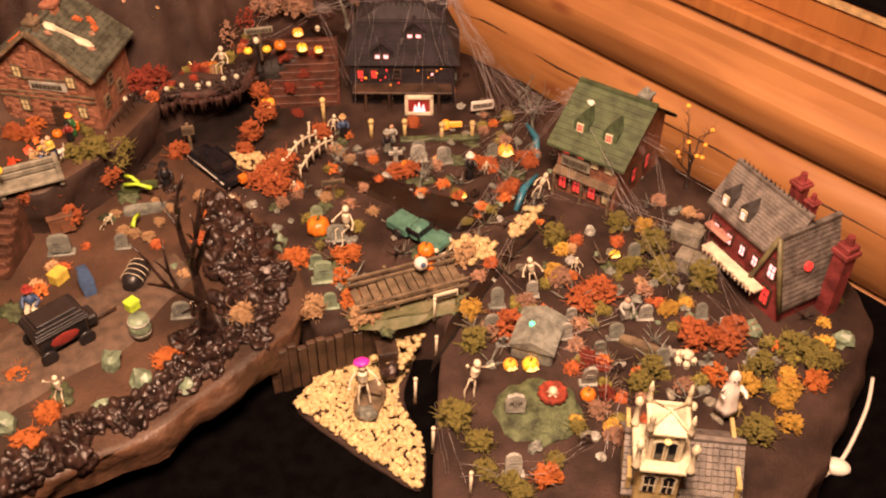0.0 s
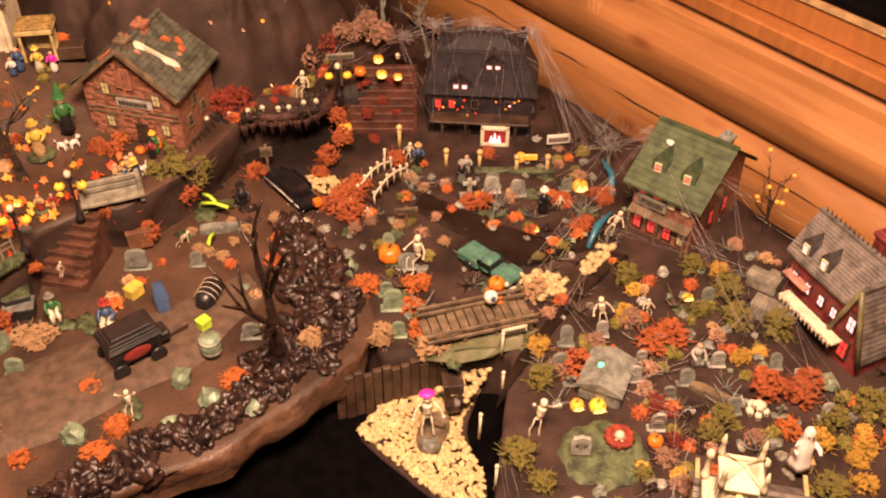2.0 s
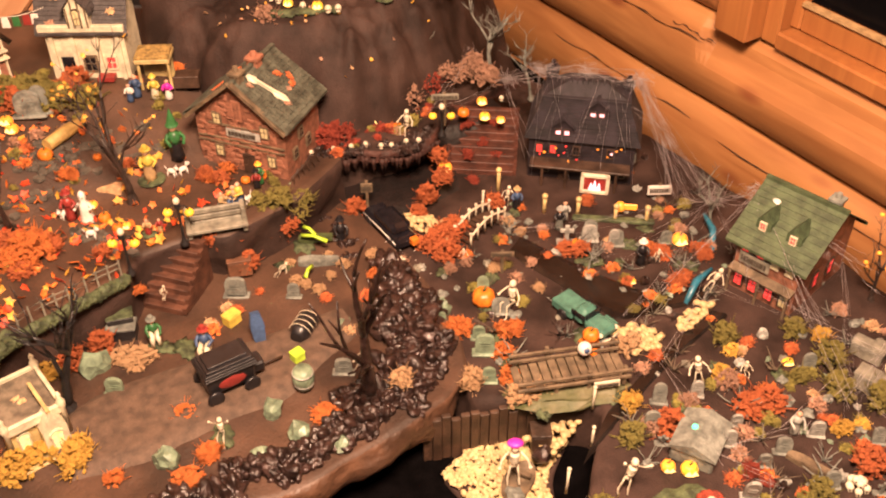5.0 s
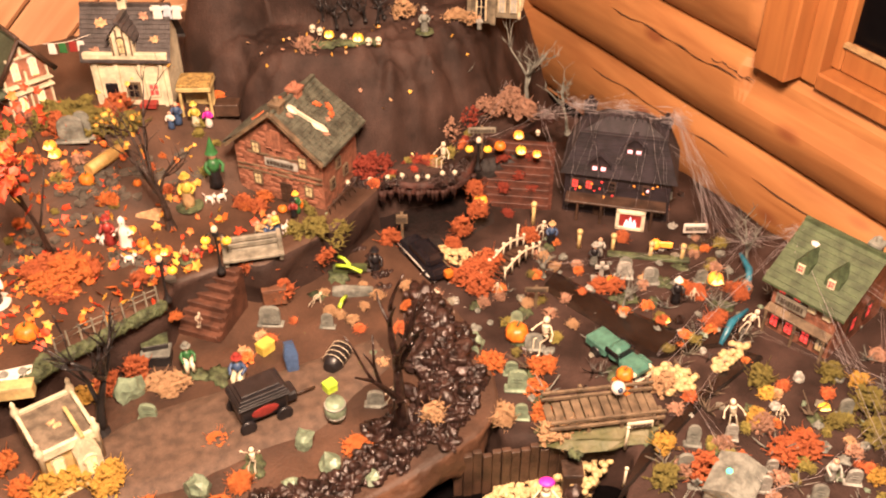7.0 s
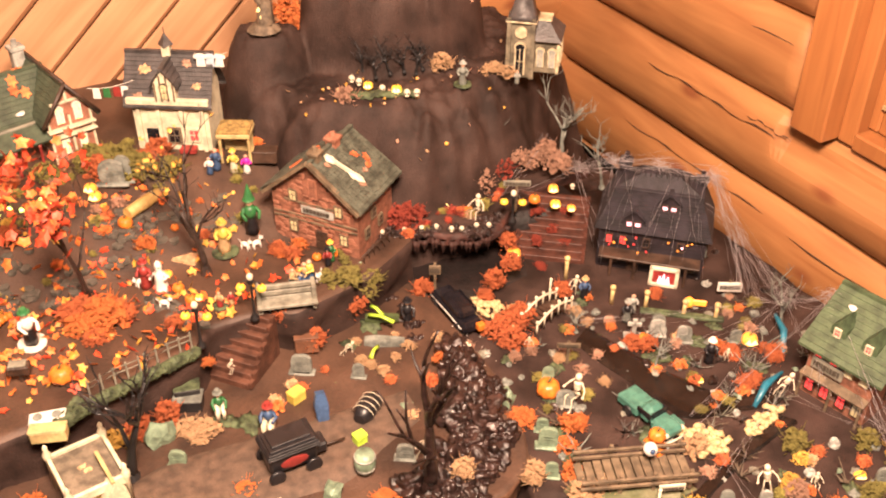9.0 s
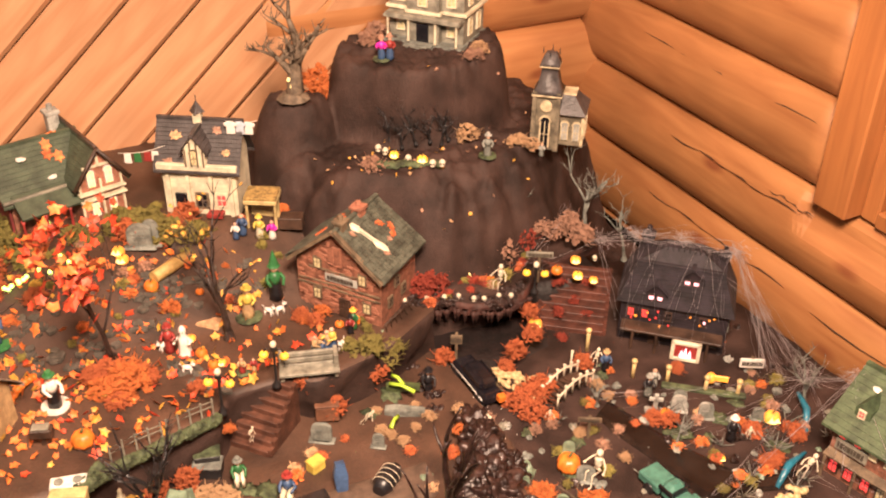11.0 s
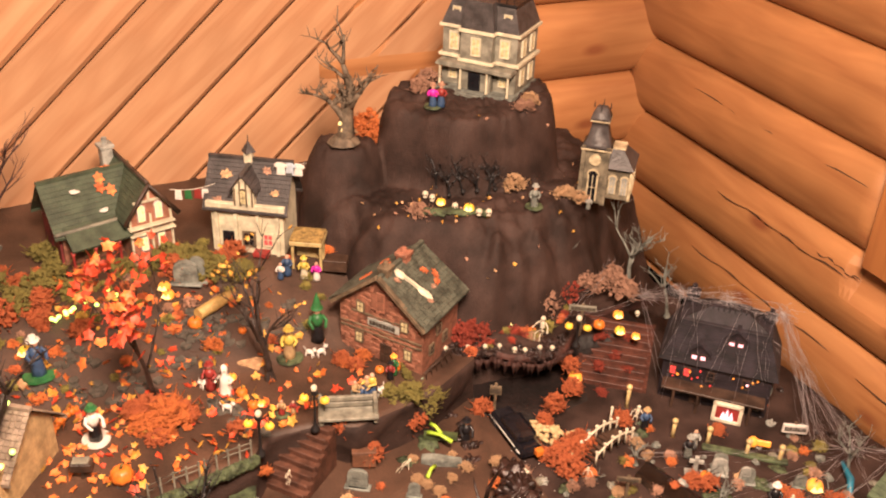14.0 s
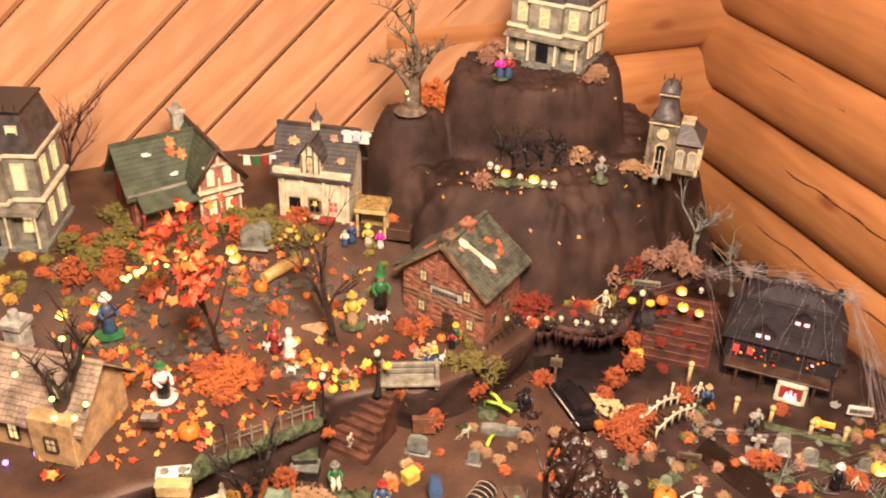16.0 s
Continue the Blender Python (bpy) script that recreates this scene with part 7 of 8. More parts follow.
def ghost(place, k, label, turn=-30):
    """A draped white ghost in one piece."""
    bm = bmesh.new()
    lathe(bm, [(k * 0.24, 0), (k * 0.2, k * 0.12), (k * 0.16, k * 0.4), (k * 0.15, k * 0.62), (k * 0.08, k * 0.7), (k * 0.115, k * 0.8), (k * 0.1, k * 0.92), (k * 0.03, k)], 16, None, 0, 5, 0.16)
    for s in (-1, 1):
        tube(bm, [(s * k * 0.13, 0, k * 0.6), (s * k * 0.22, -k * 0.1, k * 0.52), (s * k * 0.2, -k * 0.24, k * 0.55)], [k * 0.06, k * 0.05, k * 0.03], 6)
        ball(bm, k * 0.018, at(s * k * 0.04, -k * 0.1, k * 0.84), 1)
    thing("ghost", label, "figurine", place, turn, "ghost figurines", bm, [WHITE, BLACK], True)


ghost((0.913, 0.257, 0.022), 0.075, "white draped ghost figurine on a cream pedestal", -40)
ghost((0.795, 0.755, 0.000), 0.036, "small white ghost figurine beside the toll fence")
ghost((0.234, 1.386, 0.100), 0.062, "white draped ghost figurine on the terrace")
figurine((0.013, 1.343, 0.104), 0.07, BLACK, WHITE, "white-haired figurine in a black robe with a green bow", 10, GREENPAINT, None, 0.9)
bm = bmesh.new()
cyl(bm, 0.024, 0.022, 0.006, None, 0, 18)
thing("base", "round white base under the ghost", "base", (0.013, 1.346, 0.098), 0, "", bm, WHITE)
for p, w, hh, m, tl in (((0.983, 0.450, 0.000), 0.02, 0.034, STONE, 6), ((0.919, 0.453, 0.000), 0.022, 0.03, GREY, -8), ((0.864, 0.505, 0.000), 0.018, 0.036, STONE, 4), ((0.835, 0.619, 0.000), 0.02, 0.04, GREY, -6), ((0.900, 0.526, 0.000), 0.016, 0.03, STONE, 10), ((1.046, 0.392, 0.000), 0.018, 0.03, GREY, -10), ((0.879, 0.452, 0.000), 0.018, 0.03, GREY, 8), ((0.929, 0.376, 0.000), 0.02, 0.032, GREY, -5), ((0.892, 0.600, 0.000), 0.018, 0.036, STONE, 5), ((0.977, 0.332, 0.000), 0.016, 0.028, GREY, 6), ((1.026, 0.287, 0.000), 0.018, 0.03, STONE, -8), ((0.786, 0.558, 0.000), 0.016, 0.026, GREY, 12)):
    gravestone(p, w, hh, -40, m, "round" if hh > 0.029 else "cross", tl)
for k in range(12):
    p = (0.959, 0.356, 0.000)
    skull_on((p[0] + 0.012 * math.cos(k * 1.3) * (1 if k < 8 else 0.4), p[1] + 0.012 * math.sin(k * 1.3) * (1 if k < 8 else 0.4), 0.0 if k < 8 else 0.008), 0.006)


def bones(place, hgt, label, turn=-30, seated=False, hat=None, lean=0.0, raised=False):
    """A bone-white skeleton figure in one piece."""
    bm = bmesh.new()
    k = hgt
    r0 = k * 0.022
    hip = k * (0.3 if seated else 0.48)
    if seated:
        for s in (-1, 1):
            tube(bm, [(s * k * 0.07, 0, hip), (s * k * 0.09, -k * 0.3, hip + k * 0.04), (s * k * 0.09, -k * 0.3, 0), (s * k * 0.09, -k * 0.4, 0)], r0, 5)
    else:
        for s in (-1, 1):
            tube(bm, [(s * k * 0.06, 0, hip), (s * k * 0.09, -k * 0.03, hip * 0.5), (s * k * 0.1, 0, 0.01), (s * k * 0.1, -k * 0.08, 0.003)], r0, 5)
    tube(bm, [(0, 0, hip), (0, 0, hip + k * 0.38)], r0 * 1.2, 5)
    for j in range(4):
        lathe(bm, [(k * 0.05, 0), (k * (0.085 + 0.006 * j), k * 0.012), (k * 0.05, k * 0.024)], 9, at(0, -k * 0.02, hip + k * (0.14 + 0.055 * j)))
    ball(bm, k * 0.06, at(0, 0, hip), 0, 1, (1.3, 0.8, 0.7))
    for s in (-1, 1):
        sh0 = Vector((s * k * 0.1, 0, hip + k * 0.35))
        el = Vector((s * k * 0.22, -k * 0.05, hip + k * (0.4 if raised else 0.2)))
        ha = Vector((s * k * 0.26, -k * 0.16, hip + k * (0.58 if raised else 0.12)))
        tube(bm, [sh0, el, ha], r0 * 0.9, 5)
        ball(bm, r0 * 1.7, at(*ha))
    ball(bm, k * 0.085, at(0, -k * 0.01, hip + k * 0.47), 0, 2, (0.9, 1, 1.1))
    if hat:
        ball(bm, k * 0.11, at(0, 0, hip + k * 0.57), 1, 2, (1.3, 1, 0.45))
    o = thing("skeleton", label, "skeleton figure", place, turn, "skeleton figures", bm, [BONE, hat or BONE])
    o.rotation_euler.y = radians(lean)
    return o


bones((0.772, 0.906, 0.000), 0.075, "seated bone-white skeleton on a stone bench", -75, True)
bones((0.828, 1.331, 0.100), 0.06, "seated bone-white skeleton on the ledge", -60, True)
bones((0.601, 0.661, -0.070), 0.085, "bone-white pirate skeleton in a magenta hat", -30, False, MAGENTA, 0, False)
bones((0.259, 0.900, 0.012), 0.05, "bone-white crawling skeleton with raised claws", -30, True, None, 0, True)
bones((0.682, 0.525, 0.000), 0.07, "bone-white skeleton climbing from the ground", -30, False, None, 10, True)
bones((1.073, 0.765, 0.000), 0.055, "bone-white skeleton leaning by the store", -40, False, None, 20)
bones((0.483, 0.908, 0.012), 0.05, "thin bone-white skeleton by a gravestone", -30, False, None, 15)
bones((0.277, 1.181, 0.060), 0.026, "small bone-white skeleton on the steps", 20, True, None, 30)
bones((0.913, 0.615, 0.000), 0.06, "bone-white skeleton among the moss", -30, False, None, -10)
bones((0.986, 0.592, 0.000), 0.035, "crouching bone-white skeleton beside the moss", -30, True)
bones((0.776, 1.058, 0.000), 0.03, "small bone-white skeleton by the bridge", -30, True)
bones((0.469, 1.180, 0.012), 0.035, "bone-white skeleton lying beside a grave", 0, False, None, 50)
bones((1.057, 0.867, 0.000), 0.03, "small bone-white skeleton near the graves", -30)
bones((0.930, 1.148, 0.000), 0.045, "bone-white skeleton by the fence post", -30, False, None, 8)


def post(place, hgt, label, group, m=BONE, rad=0.0032, lean=(0, 0), knob=True):
    bm = bmesh.new()
    tube(bm, [(0, 0, -0.002), (lean[0] * hgt * 0.5, lean[1] * hgt * 0.5, hgt * 0.5), (lean[0] * hgt, lean[1] * hgt, hgt)], [rad, rad * 0.8, rad], 7)
    if knob:
        ball(bm, rad * 1.5, at(lean[0] * hgt, lean[1] * hgt, hgt), 0, 1)
    return thing("post", label, "post", place, 0, group, bm, m, True)


for p, hh in (((0.947, 1.195, 0.000), 0.048), ((0.980, 1.093, 0.000), 0.036), ((1.026, 1.051, 0.000), 0.036), ((1.072, 0.999, 0.000), 0.034), ((1.117, 0.964, 0.000), 0.034)):
    post(p, hh, "cream bone fence post with a knobbed top", "bone fence posts", mat("old_bone", (0.6, 0.45, 0.2), 0.5), 0.0045)
for p, hh in (((0.747, 0.666, 0.000), 0.038), ((0.701, 0.612, 0.000), 0.032), ((0.619, 0.566, 0.000), 0.042), ((0.580, 0.487, 0.000), 0.042), ((0.568, 0.403, 0.000), 0.042), ((0.890, 1.166, 0.000), 0.034)):
    post(p, hh, "thin bone-white stake at the bank's edge", "bone stakes", BONE, 0.0024, (0.12, 0.1))
bm = bmesh.new()
box(bm, 0.15, 0.014, 0.008, bev=0.002)
thing("grass_strip", "green painted base strip under the bone fence", "base", (1.069, 1.000, 0.000), -39, "", bm, GREENBASE)
bm = bmesh.new()
lathe(bm, [(0.008, 0), (0.01, 0.008), (0.006, 0.016), (0.002, 0.017)], 16, at(0, 0, 0.0), 0, 8, 0.12)
box(bm, 0.03, 0.004, 0.012, at(0.016, 0, 0.002), 0, 0.001)
thing("pumpkin_sign", "orange pumpkin with a lettered orange plate on the fence", "sign", (1.091, 1.009, 0.012), -39, "", bm, LIT)


def dog(place, k, turn, label="small white dog figurine"):
    bm = bmesh.new()
    ball(bm, k * 0.26, at(0, 0, k * 0.5), 0, 2, (0.75, 1.5, 0.8))
    ball(bm, k * 0.17, at(0, -k * 0.42, k * 0.78), 0, 2, (0.9, 1.2, 0.9))
    for sx in (-1, 1):
        for sy in (-1, 1):
            tube(bm, [(sx * k * 0.12, sy * k * 0.26, k * 0.45), (sx * k * 0.13, sy * k * 0.28, 0)], k * 0.065, 5)
        tube(bm, [(sx * k * 0.1, -k * 0.38, k * 0.9), (sx * k * 0.15, -k * 0.36, k * 1.0)], [k * 0.05, k * 0.02], 5)
    tube(bm, [(0, k * 0.36, k * 0.6), (0, k * 0.55, k * 0.85)], [k * 0.05, k * 0.02], 5)
    thing("dog", label, "animal figurine", place, turn, "dog figurines", bm, WHITE, True)


for p, a0 in (((0.399, 1.429, 0.104), 40), ((0.419, 1.426, 0.103), 100), ((0.483, 1.284, 0.100), -40), ((0.225, 1.336, 0.100), 60), ((0.204, 1.415, 0.100), -60)):
    dog(p, 0.024, a0, "small white dog figurine on the terrace")


# ---- vehicles ----
def wheel(parent, x, y, z, rad, wd=0.008, rim=GREY):
    bm = bmesh.new()
    lathe(bm, [(rad * 0.62, -wd / 2), (rad * 0.95, -wd / 2), (rad, 0), (rad * 0.95, wd / 2), (rad * 0.62, wd / 2)], 16, at(x, y, z) @ pose(0, 0, 0, 0, 90, 0))
    t0 = part("tyre", bm, BLACK, parent)
    bm = bmesh.new()
    cyl(bm, rad * 0.6, rad * 0.6, wd * 0.7, at(x - wd * 0.35, y, z) @ pose(0, 0, 0, 0, 90, 0), 0, 12)
    part("rim", bm, rim, t0)


co = thing("funeral_coach", "black funeral carriage with a domed roof and red side panels", "vehicle", (0.305, 0.985, 0.018), 0.6 - 90)
bm = bmesh.new()
box(bm, 0.046, 0.072, 0.034, at(0, 0, 0.014), bev=0.004, taper=1.08)
part("body", bm, BLACK, co)
bm = bmesh.new()
for k in range(5):
    u = k / 5
    box(bm, 0.056 * math.sqrt(1 - u * u), 0.082 * math.sqrt(1 - u * u * 0.7), 0.0042, at(0, 0, 0.047 + 0.0038 * k), bev=0.001)
part("roof", bm, BLACK, co)
bm = bmesh.new()
for s0 in (-1, 1):
    for y in (-0.034, 0.034):
        cyl(bm, 0.0014, 0.0008, 0.012, at(s0 * 0.022, y, 0.05), n=5)
part("finials", bm, BLACK, co)
for s0 in (-1, 1):
    bm = bmesh.new()
    ball(bm, 0.011, at(s0 * 0.0245, 0, 0.031), 0, 2, (0.16, 2.0, 0.95))
    part("side_panel", bm, REDPAINT, co)
    for y in (-0.03, 0.028):
        wheel(co, s0 * 0.028, y, 0.013, 0.013, 0.005, DARKTIMBER)
bm = bmesh.new()
box(bm, 0.03, 0.02, 0.018, at(0, 0.046, 0.016), bev=0.003)
box(bm, 0.034, 0.006, 0.014, at(0, 0.038, 0.03), bev=0.002)
part("driver_seat", bm, BLACK, co)
bm = bmesh.new()
tube(bm, [(0, 0.05, 0.014), (0, 0.09, 0.012)], 0.002, 6)
part("shaft", bm, DARKTIMBER, co)

LACQUER = mat("black_lacquer", (0.01, 0.009, 0.012), 0.12, 0.3, 60, 0.05)
he = thing("hearse", "long black glossy hearse with an orange flag box", "vehicle", (0.706, 1.192, 0.000), 90.7 - 90)
bm = bmesh.new()
box(bm, 0.044, 0.125, 0.022, at(0, 0, 0.008), bev=0.006)
part("body", bm, LACQUER, he)
bm = bmesh.new()
box(bm, 0.04, 0.078, 0.018, at(0, -0.008, 0.029), bev=0.006, taper=0.8)
part("cabin", bm, LACQUER, he)
for s in (-1, 1):
    bm = bmesh.new()
    box(bm, 0.002, 0.06, 0.009, at(s * 0.0185, -0.008, 0.033))
    part("side_window", bm, WINDARK, he)
    bm = bmesh.new()
    tube(bm, [(s * 0.022, -0.055, 0.02), (s * 0.023, 0.0, 0.022), (s * 0.022, 0.06, 0.02)], 0.0012, 5)
    part("chrome_strip", bm, WHITE, he)
    for y in (-0.04, 0.042):
        wheel(he, s * 0.021, y, 0.011, 0.011)
bm = bmesh.new()
box(bm, 0.014, 0.012, 0.013, at(0.008, -0.07, 0.02), bev=0.001)
part("flag_box", bm, PUMPKIN, he)

tk = thing("truck", "teal vintage pickup truck with a rounded cab", "vehicle", (0.853, 0.808, 0.000), 96.5 - 90, scale=0.85)
bm = bmesh.new()
box(bm, 0.042, 0.05, 0.02, at(0, -0.03, 0.012), bev=0.006)
part("bonnet", bm, TEALPAINT, tk)
bm = bmesh.new()
box(bm, 0.046, 0.036, 0.038, at(0, 0.008, 0.01), bev=0.01, taper=0.85)
part("cab", bm, TEALPAINT, tk)
bm = bmesh.new()
box(bm, 0.048, 0.055, 0.02, at(0, 0.05, 0.012), bev=0.003)
part("truck_bed", bm, TEALPAINT, tk)
bm = bmesh.new()
box(bm, 0.034, 0.003, 0.012, at(0, -0.0105, 0.03) @ pose(0, 0, 0, -14, 0, 0))
part("windscreen", bm, WINDARK, tk)
for s in (-1, 1):
    bm = bmesh.new()
    box(bm, 0.004, 0.034, 0.009, at(s * 0.021, 0.008, 0.03))
    part("side_window", bm, WINDARK, tk)
    for y in (-0.034, 0.046):
        wheel(tk, s * 0.023, y, 0.011, 0.012)
    bm = bmesh.new()
    ball(bm, 0.0055, at(s * 0.02, -0.05, 0.022), 0, 2)
    part("headlight", bm, BONE, tk)
    bm = bmesh.new()
    box(bm, 0.012, 0.032, 0.006, at(s * 0.024, -0.034, 0.022), bev=0.003)
    part("fender", bm, TEALPAINT, tk)
bm = bmesh.new()
tube(bm, [(-0.026, -0.058, 0.012), (0, -0.061, 0.012), (0.026, -0.058, 0.012)], 0.002, 5)
part("bumper", bm, BONE, tk)

# ---- timber and loose things ----
tb = thing("toll_bridge", "weathered timber toll bridge with rail fences on mossy stone", "bridge", (0.751, 0.727, 0.000), -22)
bm = bmesh.new()
ball(bm, 0.09, at(-0.01, -0.01, 0.002), 0, 3, (1.05, 0.55, 0.16), 0.35, 3.0)
part("rock_base", bm, mat("mossy_rock", (0.14, 0.13, 0.07), 0.6, 0.5, 30, 0.6, colour2=(0.07, 0.08, 0.03)), tb)
for k in range(12):
    bm = bmesh.new()
    box(bm, 0.0125, 0.052, 0.004, at(-0.082 + k * 0.0145, 0.0, 0.017 + 0.006 * math.sin(k * 0.28)), bev=0.0006)
    part("plank", bm, TIMBER, tb)
for y in (-0.03, 0.03):
    for x in (-0.08, -0.03, 0.02, 0.075):
        bm = bmesh.new()
        box(bm, 0.006, 0.006, 0.038, at(x, y, 0.012), bev=0.0008)
        part("post", bm, TIMBER, tb)
    for z in (0.028, 0.041):
        bm = bmesh.new()
        box(bm, 0.175, 0.004, 0.006, at(-0.003, y - 0.004, z), bev=0.0008)
        part("rail", bm, TIMBER, tb)
sign_part(tb, (0.045, -0.042, 0.02), 0.04, 0.012, 0, BONE, 5)

bb = thing("bone_bridge", "small arched bridge with bone-white railings", "bridge", (0.846, 1.109, 0.000), -72)
for k in range(10):
    bm = bmesh.new()
    box(bm, 0.03, 0.008, 0.004, at(0, -0.045 + k * 0.01, 0.008 + 0.014 * math.sin(k * 0.35)))
    part("plank", bm, DARKTIMBER, bb)
for s in (-1, 1):
    bm = bmesh.new()
    tube(bm, [(s * 0.018, -0.05 + 0.01 * k, 0.026 + 0.014 * math.sin(k * 0.314)) for k in range(11)], 0.0022, 6)
    part("rail", bm, BONE, bb)
    for k in range(0, 11, 2):
        bm = bmesh.new()
        z = 0.026 + 0.014 * math.sin(k * 0.314)
        tube(bm, [(s * 0.018, -0.05 + 0.01 * k, z - 0.024), (s * 0.018, -0.05 + 0.01 * k, z + 0.006)], 0.0018, 5)
        ball(bm, 0.0036, at(s * 0.018, -0.05 + 0.01 * k, z + 0.007), 0, 1)
        part("post", bm, BONE, bb)

be = thing("bench", "grey weathered timber bench at the terrace edge", "bench", (0.408, 1.244, 0.100), -17)
for z in (0.012, 0.024, 0.036):
    bm = bmesh.new()
    box(bm, 0.1, 0.006, 0.009, at(0, 0.006, z), bev=0.001)
    part("back_slat", bm, GREYWALL, be)
bm = bmesh.new()
box(bm, 0.1, 0.03, 0.006, at(0, -0.008, 0.014), bev=0.001)
part("seat", bm, GREYWALL, be)
for x in (-0.045, 0.045):
    bm = bmesh.new()
    box(bm, 0.007, 0.03, 0.046, at(x, 0, 0), bev=0.001)
    part("leg", bm, GREYWALL, be)

for a, b in (((0.017, 1.135, 0.100), (0.066, 1.154, 0.100)), ((0.071, 1.158, 0.100), (0.120, 1.168, 0.100)), ((0.125, 1.171, 0.100), (0.175, 1.182, 0.100)), ((0.180, 1.183, 0.100), (0.237, 1.195, 0.100)), ((0.050, 1.168, 0.100), (0.008, 1.128, 0.100))):
    a, b = Vector(a), Vector(b)
    L1 = (b - a).length
    bm = bmesh.new()
    n = 16
    for k in range(n):
        ball(bm, 0.0095, at(-L1 / 2 + L1 * (k + 0.5) / n, 0, 0.006), 0, 2, (1, 0.9, 1.1), 0.5, k * 1.9, 3)
    thing("hedge", "low dark green hedge along the terrace edge", "hedge", ((a + b) / 2)[:], math.degrees(math.atan2(b.y - a.y, b.x - a.x)), "hedge along the terrace", bm, GREENBASE)
for a, b in (((0.068, 1.180, 0.100), (0.149, 1.198, 0.100)), ((0.158, 1.200, 0.100), (0.235, 1.217, 0.100))):
    a, b = Vector(a), Vector(b)
    f0 = thing("fence", "grey twiggy rail fence above the hedge", "fence", a[:], math.degrees(math.atan2(b.y - a.y, b.x - a.x)))
    L1 = (b - a).length
    for z in (0.016, 0.026):
        bm = bmesh.new()
        tube(bm, [(0, 0, z), (L1 / 2, 0.001, z + 0.002), (L1, 0, z)], 0.0012, 5)
        part("rail", bm, GREYWALL, f0)
    for k in range(5):
        bm = bmesh.new()
        cyl(bm, 0.0018, 0.0015, 0.032, at(L1 * k / 4, 0, 0))
        part("post", bm, GREYWALL, f0)

bx = thing("white_box", "white switch box with two round dark dials", "box", (0.003, 1.150, 0.100), -12)
bm = bmesh.new()
box(bm, 0.052, 0.026, 0.016, bev=0.002)
part("case", bm, WHITE, bx)
for x in (-0.013, 0.013):
    bm = bmesh.new()
    cyl(bm, 0.007, 0.0065, 0.003, at(x, 0, 0.0155))
    part("dial", bm, GREY, bx)

ba = thing("barrel", "pale green hooped barrel on the road", "barrel", (0.400, 0.923, 0.018), 0)
bm = bmesh.new()
lathe(bm, [(0.013, 0), (0.0165, 0.014), (0.0165, 0.02), (0.014, 0.034), (0.0005, 0.0335)], 16)
part("cask", bm, JADE, ba)
for z, rr in ((0.006, 0.0155), (0.026, 0.0163)):
    bm = bmesh.new()
    lathe(bm, [(rr - 0.002, 0), (rr, 0), (rr, 0.003), (rr - 0.002, 0.003)], 16, at(0, 0, z))
    part("hoop", bm, STONE, ba)


def crate(place, sx, sy, sz, m, label, turn=-30, lid=None):
    c = thing("crate", label, "box", place, turn)
    bm = bmesh.new()
    box(bm, sx, sy, sz, bev=0.0015)
    part("body", bm, m, c)
    bm = bmesh.new()
    box(bm, sx * 1.05, sy * 1.05, sz * 0.14, at(0, 0, sz), bev=0.001)
    part("lid", bm, lid or m, c)


crate((0.416, 0.977, 0.018), 0.019, 0.017, 0.016, LIME, "lime green box on the road", 10)
crate((0.366, 1.116, 0.012), 0.026, 0.02, 0.018, YELLOWPAINT, "bright yellow box beside the coffin", 20)
crate((0.208, 1.182, 0.012), 0.045, 0.03, 0.022, IRON, "stack of black crates by the steps", -25, GREY)
crate((0.211, 1.193, 0.036), 0.04, 0.026, 0.012, IRON, "black crate on the stack", -15, GREENBASE)
crate((1.178, 0.517, 0.000), 0.05, 0.026, 0.022, GREYWALL, "grey timber box behind the moss", -75)
crate((1.126, 0.463, 0.000), 0.06, 0.03, 0.026, GREYWALL, "grey timber chest behind the moss", -75)
crate((0.297, 1.502, 0.100), 0.035, 0.03, 0.026, SANDMOSS, "tan straw bale on the terrace", -20)
crate((0.292, 1.443, 0.100), 0.04, 0.024, 0.014, SANDMOSS, "tan straw bale on the terrace", -30)
crate((0.928, 0.260, 0.000), 0.026, 0.026, 0.02, YELLOWED, "cream pedestal under the ghost", -40)
crate((0.427, 1.220, 0.020), 0.04, 0.034, 0.03, mat("rusty_stump", (0.14, 0.06, 0.03), 0.7), "rust-brown stump with a skull on it", -20)
crate((-0.001, 1.120, 0.100), 0.05, 0.02, 0.02, YELLOWED, "cream lettered block at the terrace edge", -20)


def coffin(place, length, m, label, turn, tilt=0.0):
    bm = bmesh.new()
    w = length * 0.3
    prism(bm, [(-w * 0.3, -length / 2), (w * 0.3, -length / 2), (w * 0.5, length * 0.2), (w * 0.32, length / 2), (-w * 0.32, length / 2), (-w * 0.5, length * 0.2)], 0, w * 0.5)
    prism(bm, [(-w * 0.26, -length * 0.46), (w * 0.26, -length * 0.46), (w * 0.44, length * 0.19), (w * 0.27, length * 0.46), (-w * 0.27, length * 0.46), (-w * 0.44, length * 0.19)], w * 0.5, w * 0.58)
    o = thing("coffin", label, "coffin", place, turn, "coffins", bm, m)
    o.rotation_euler.x = radians(tilt)


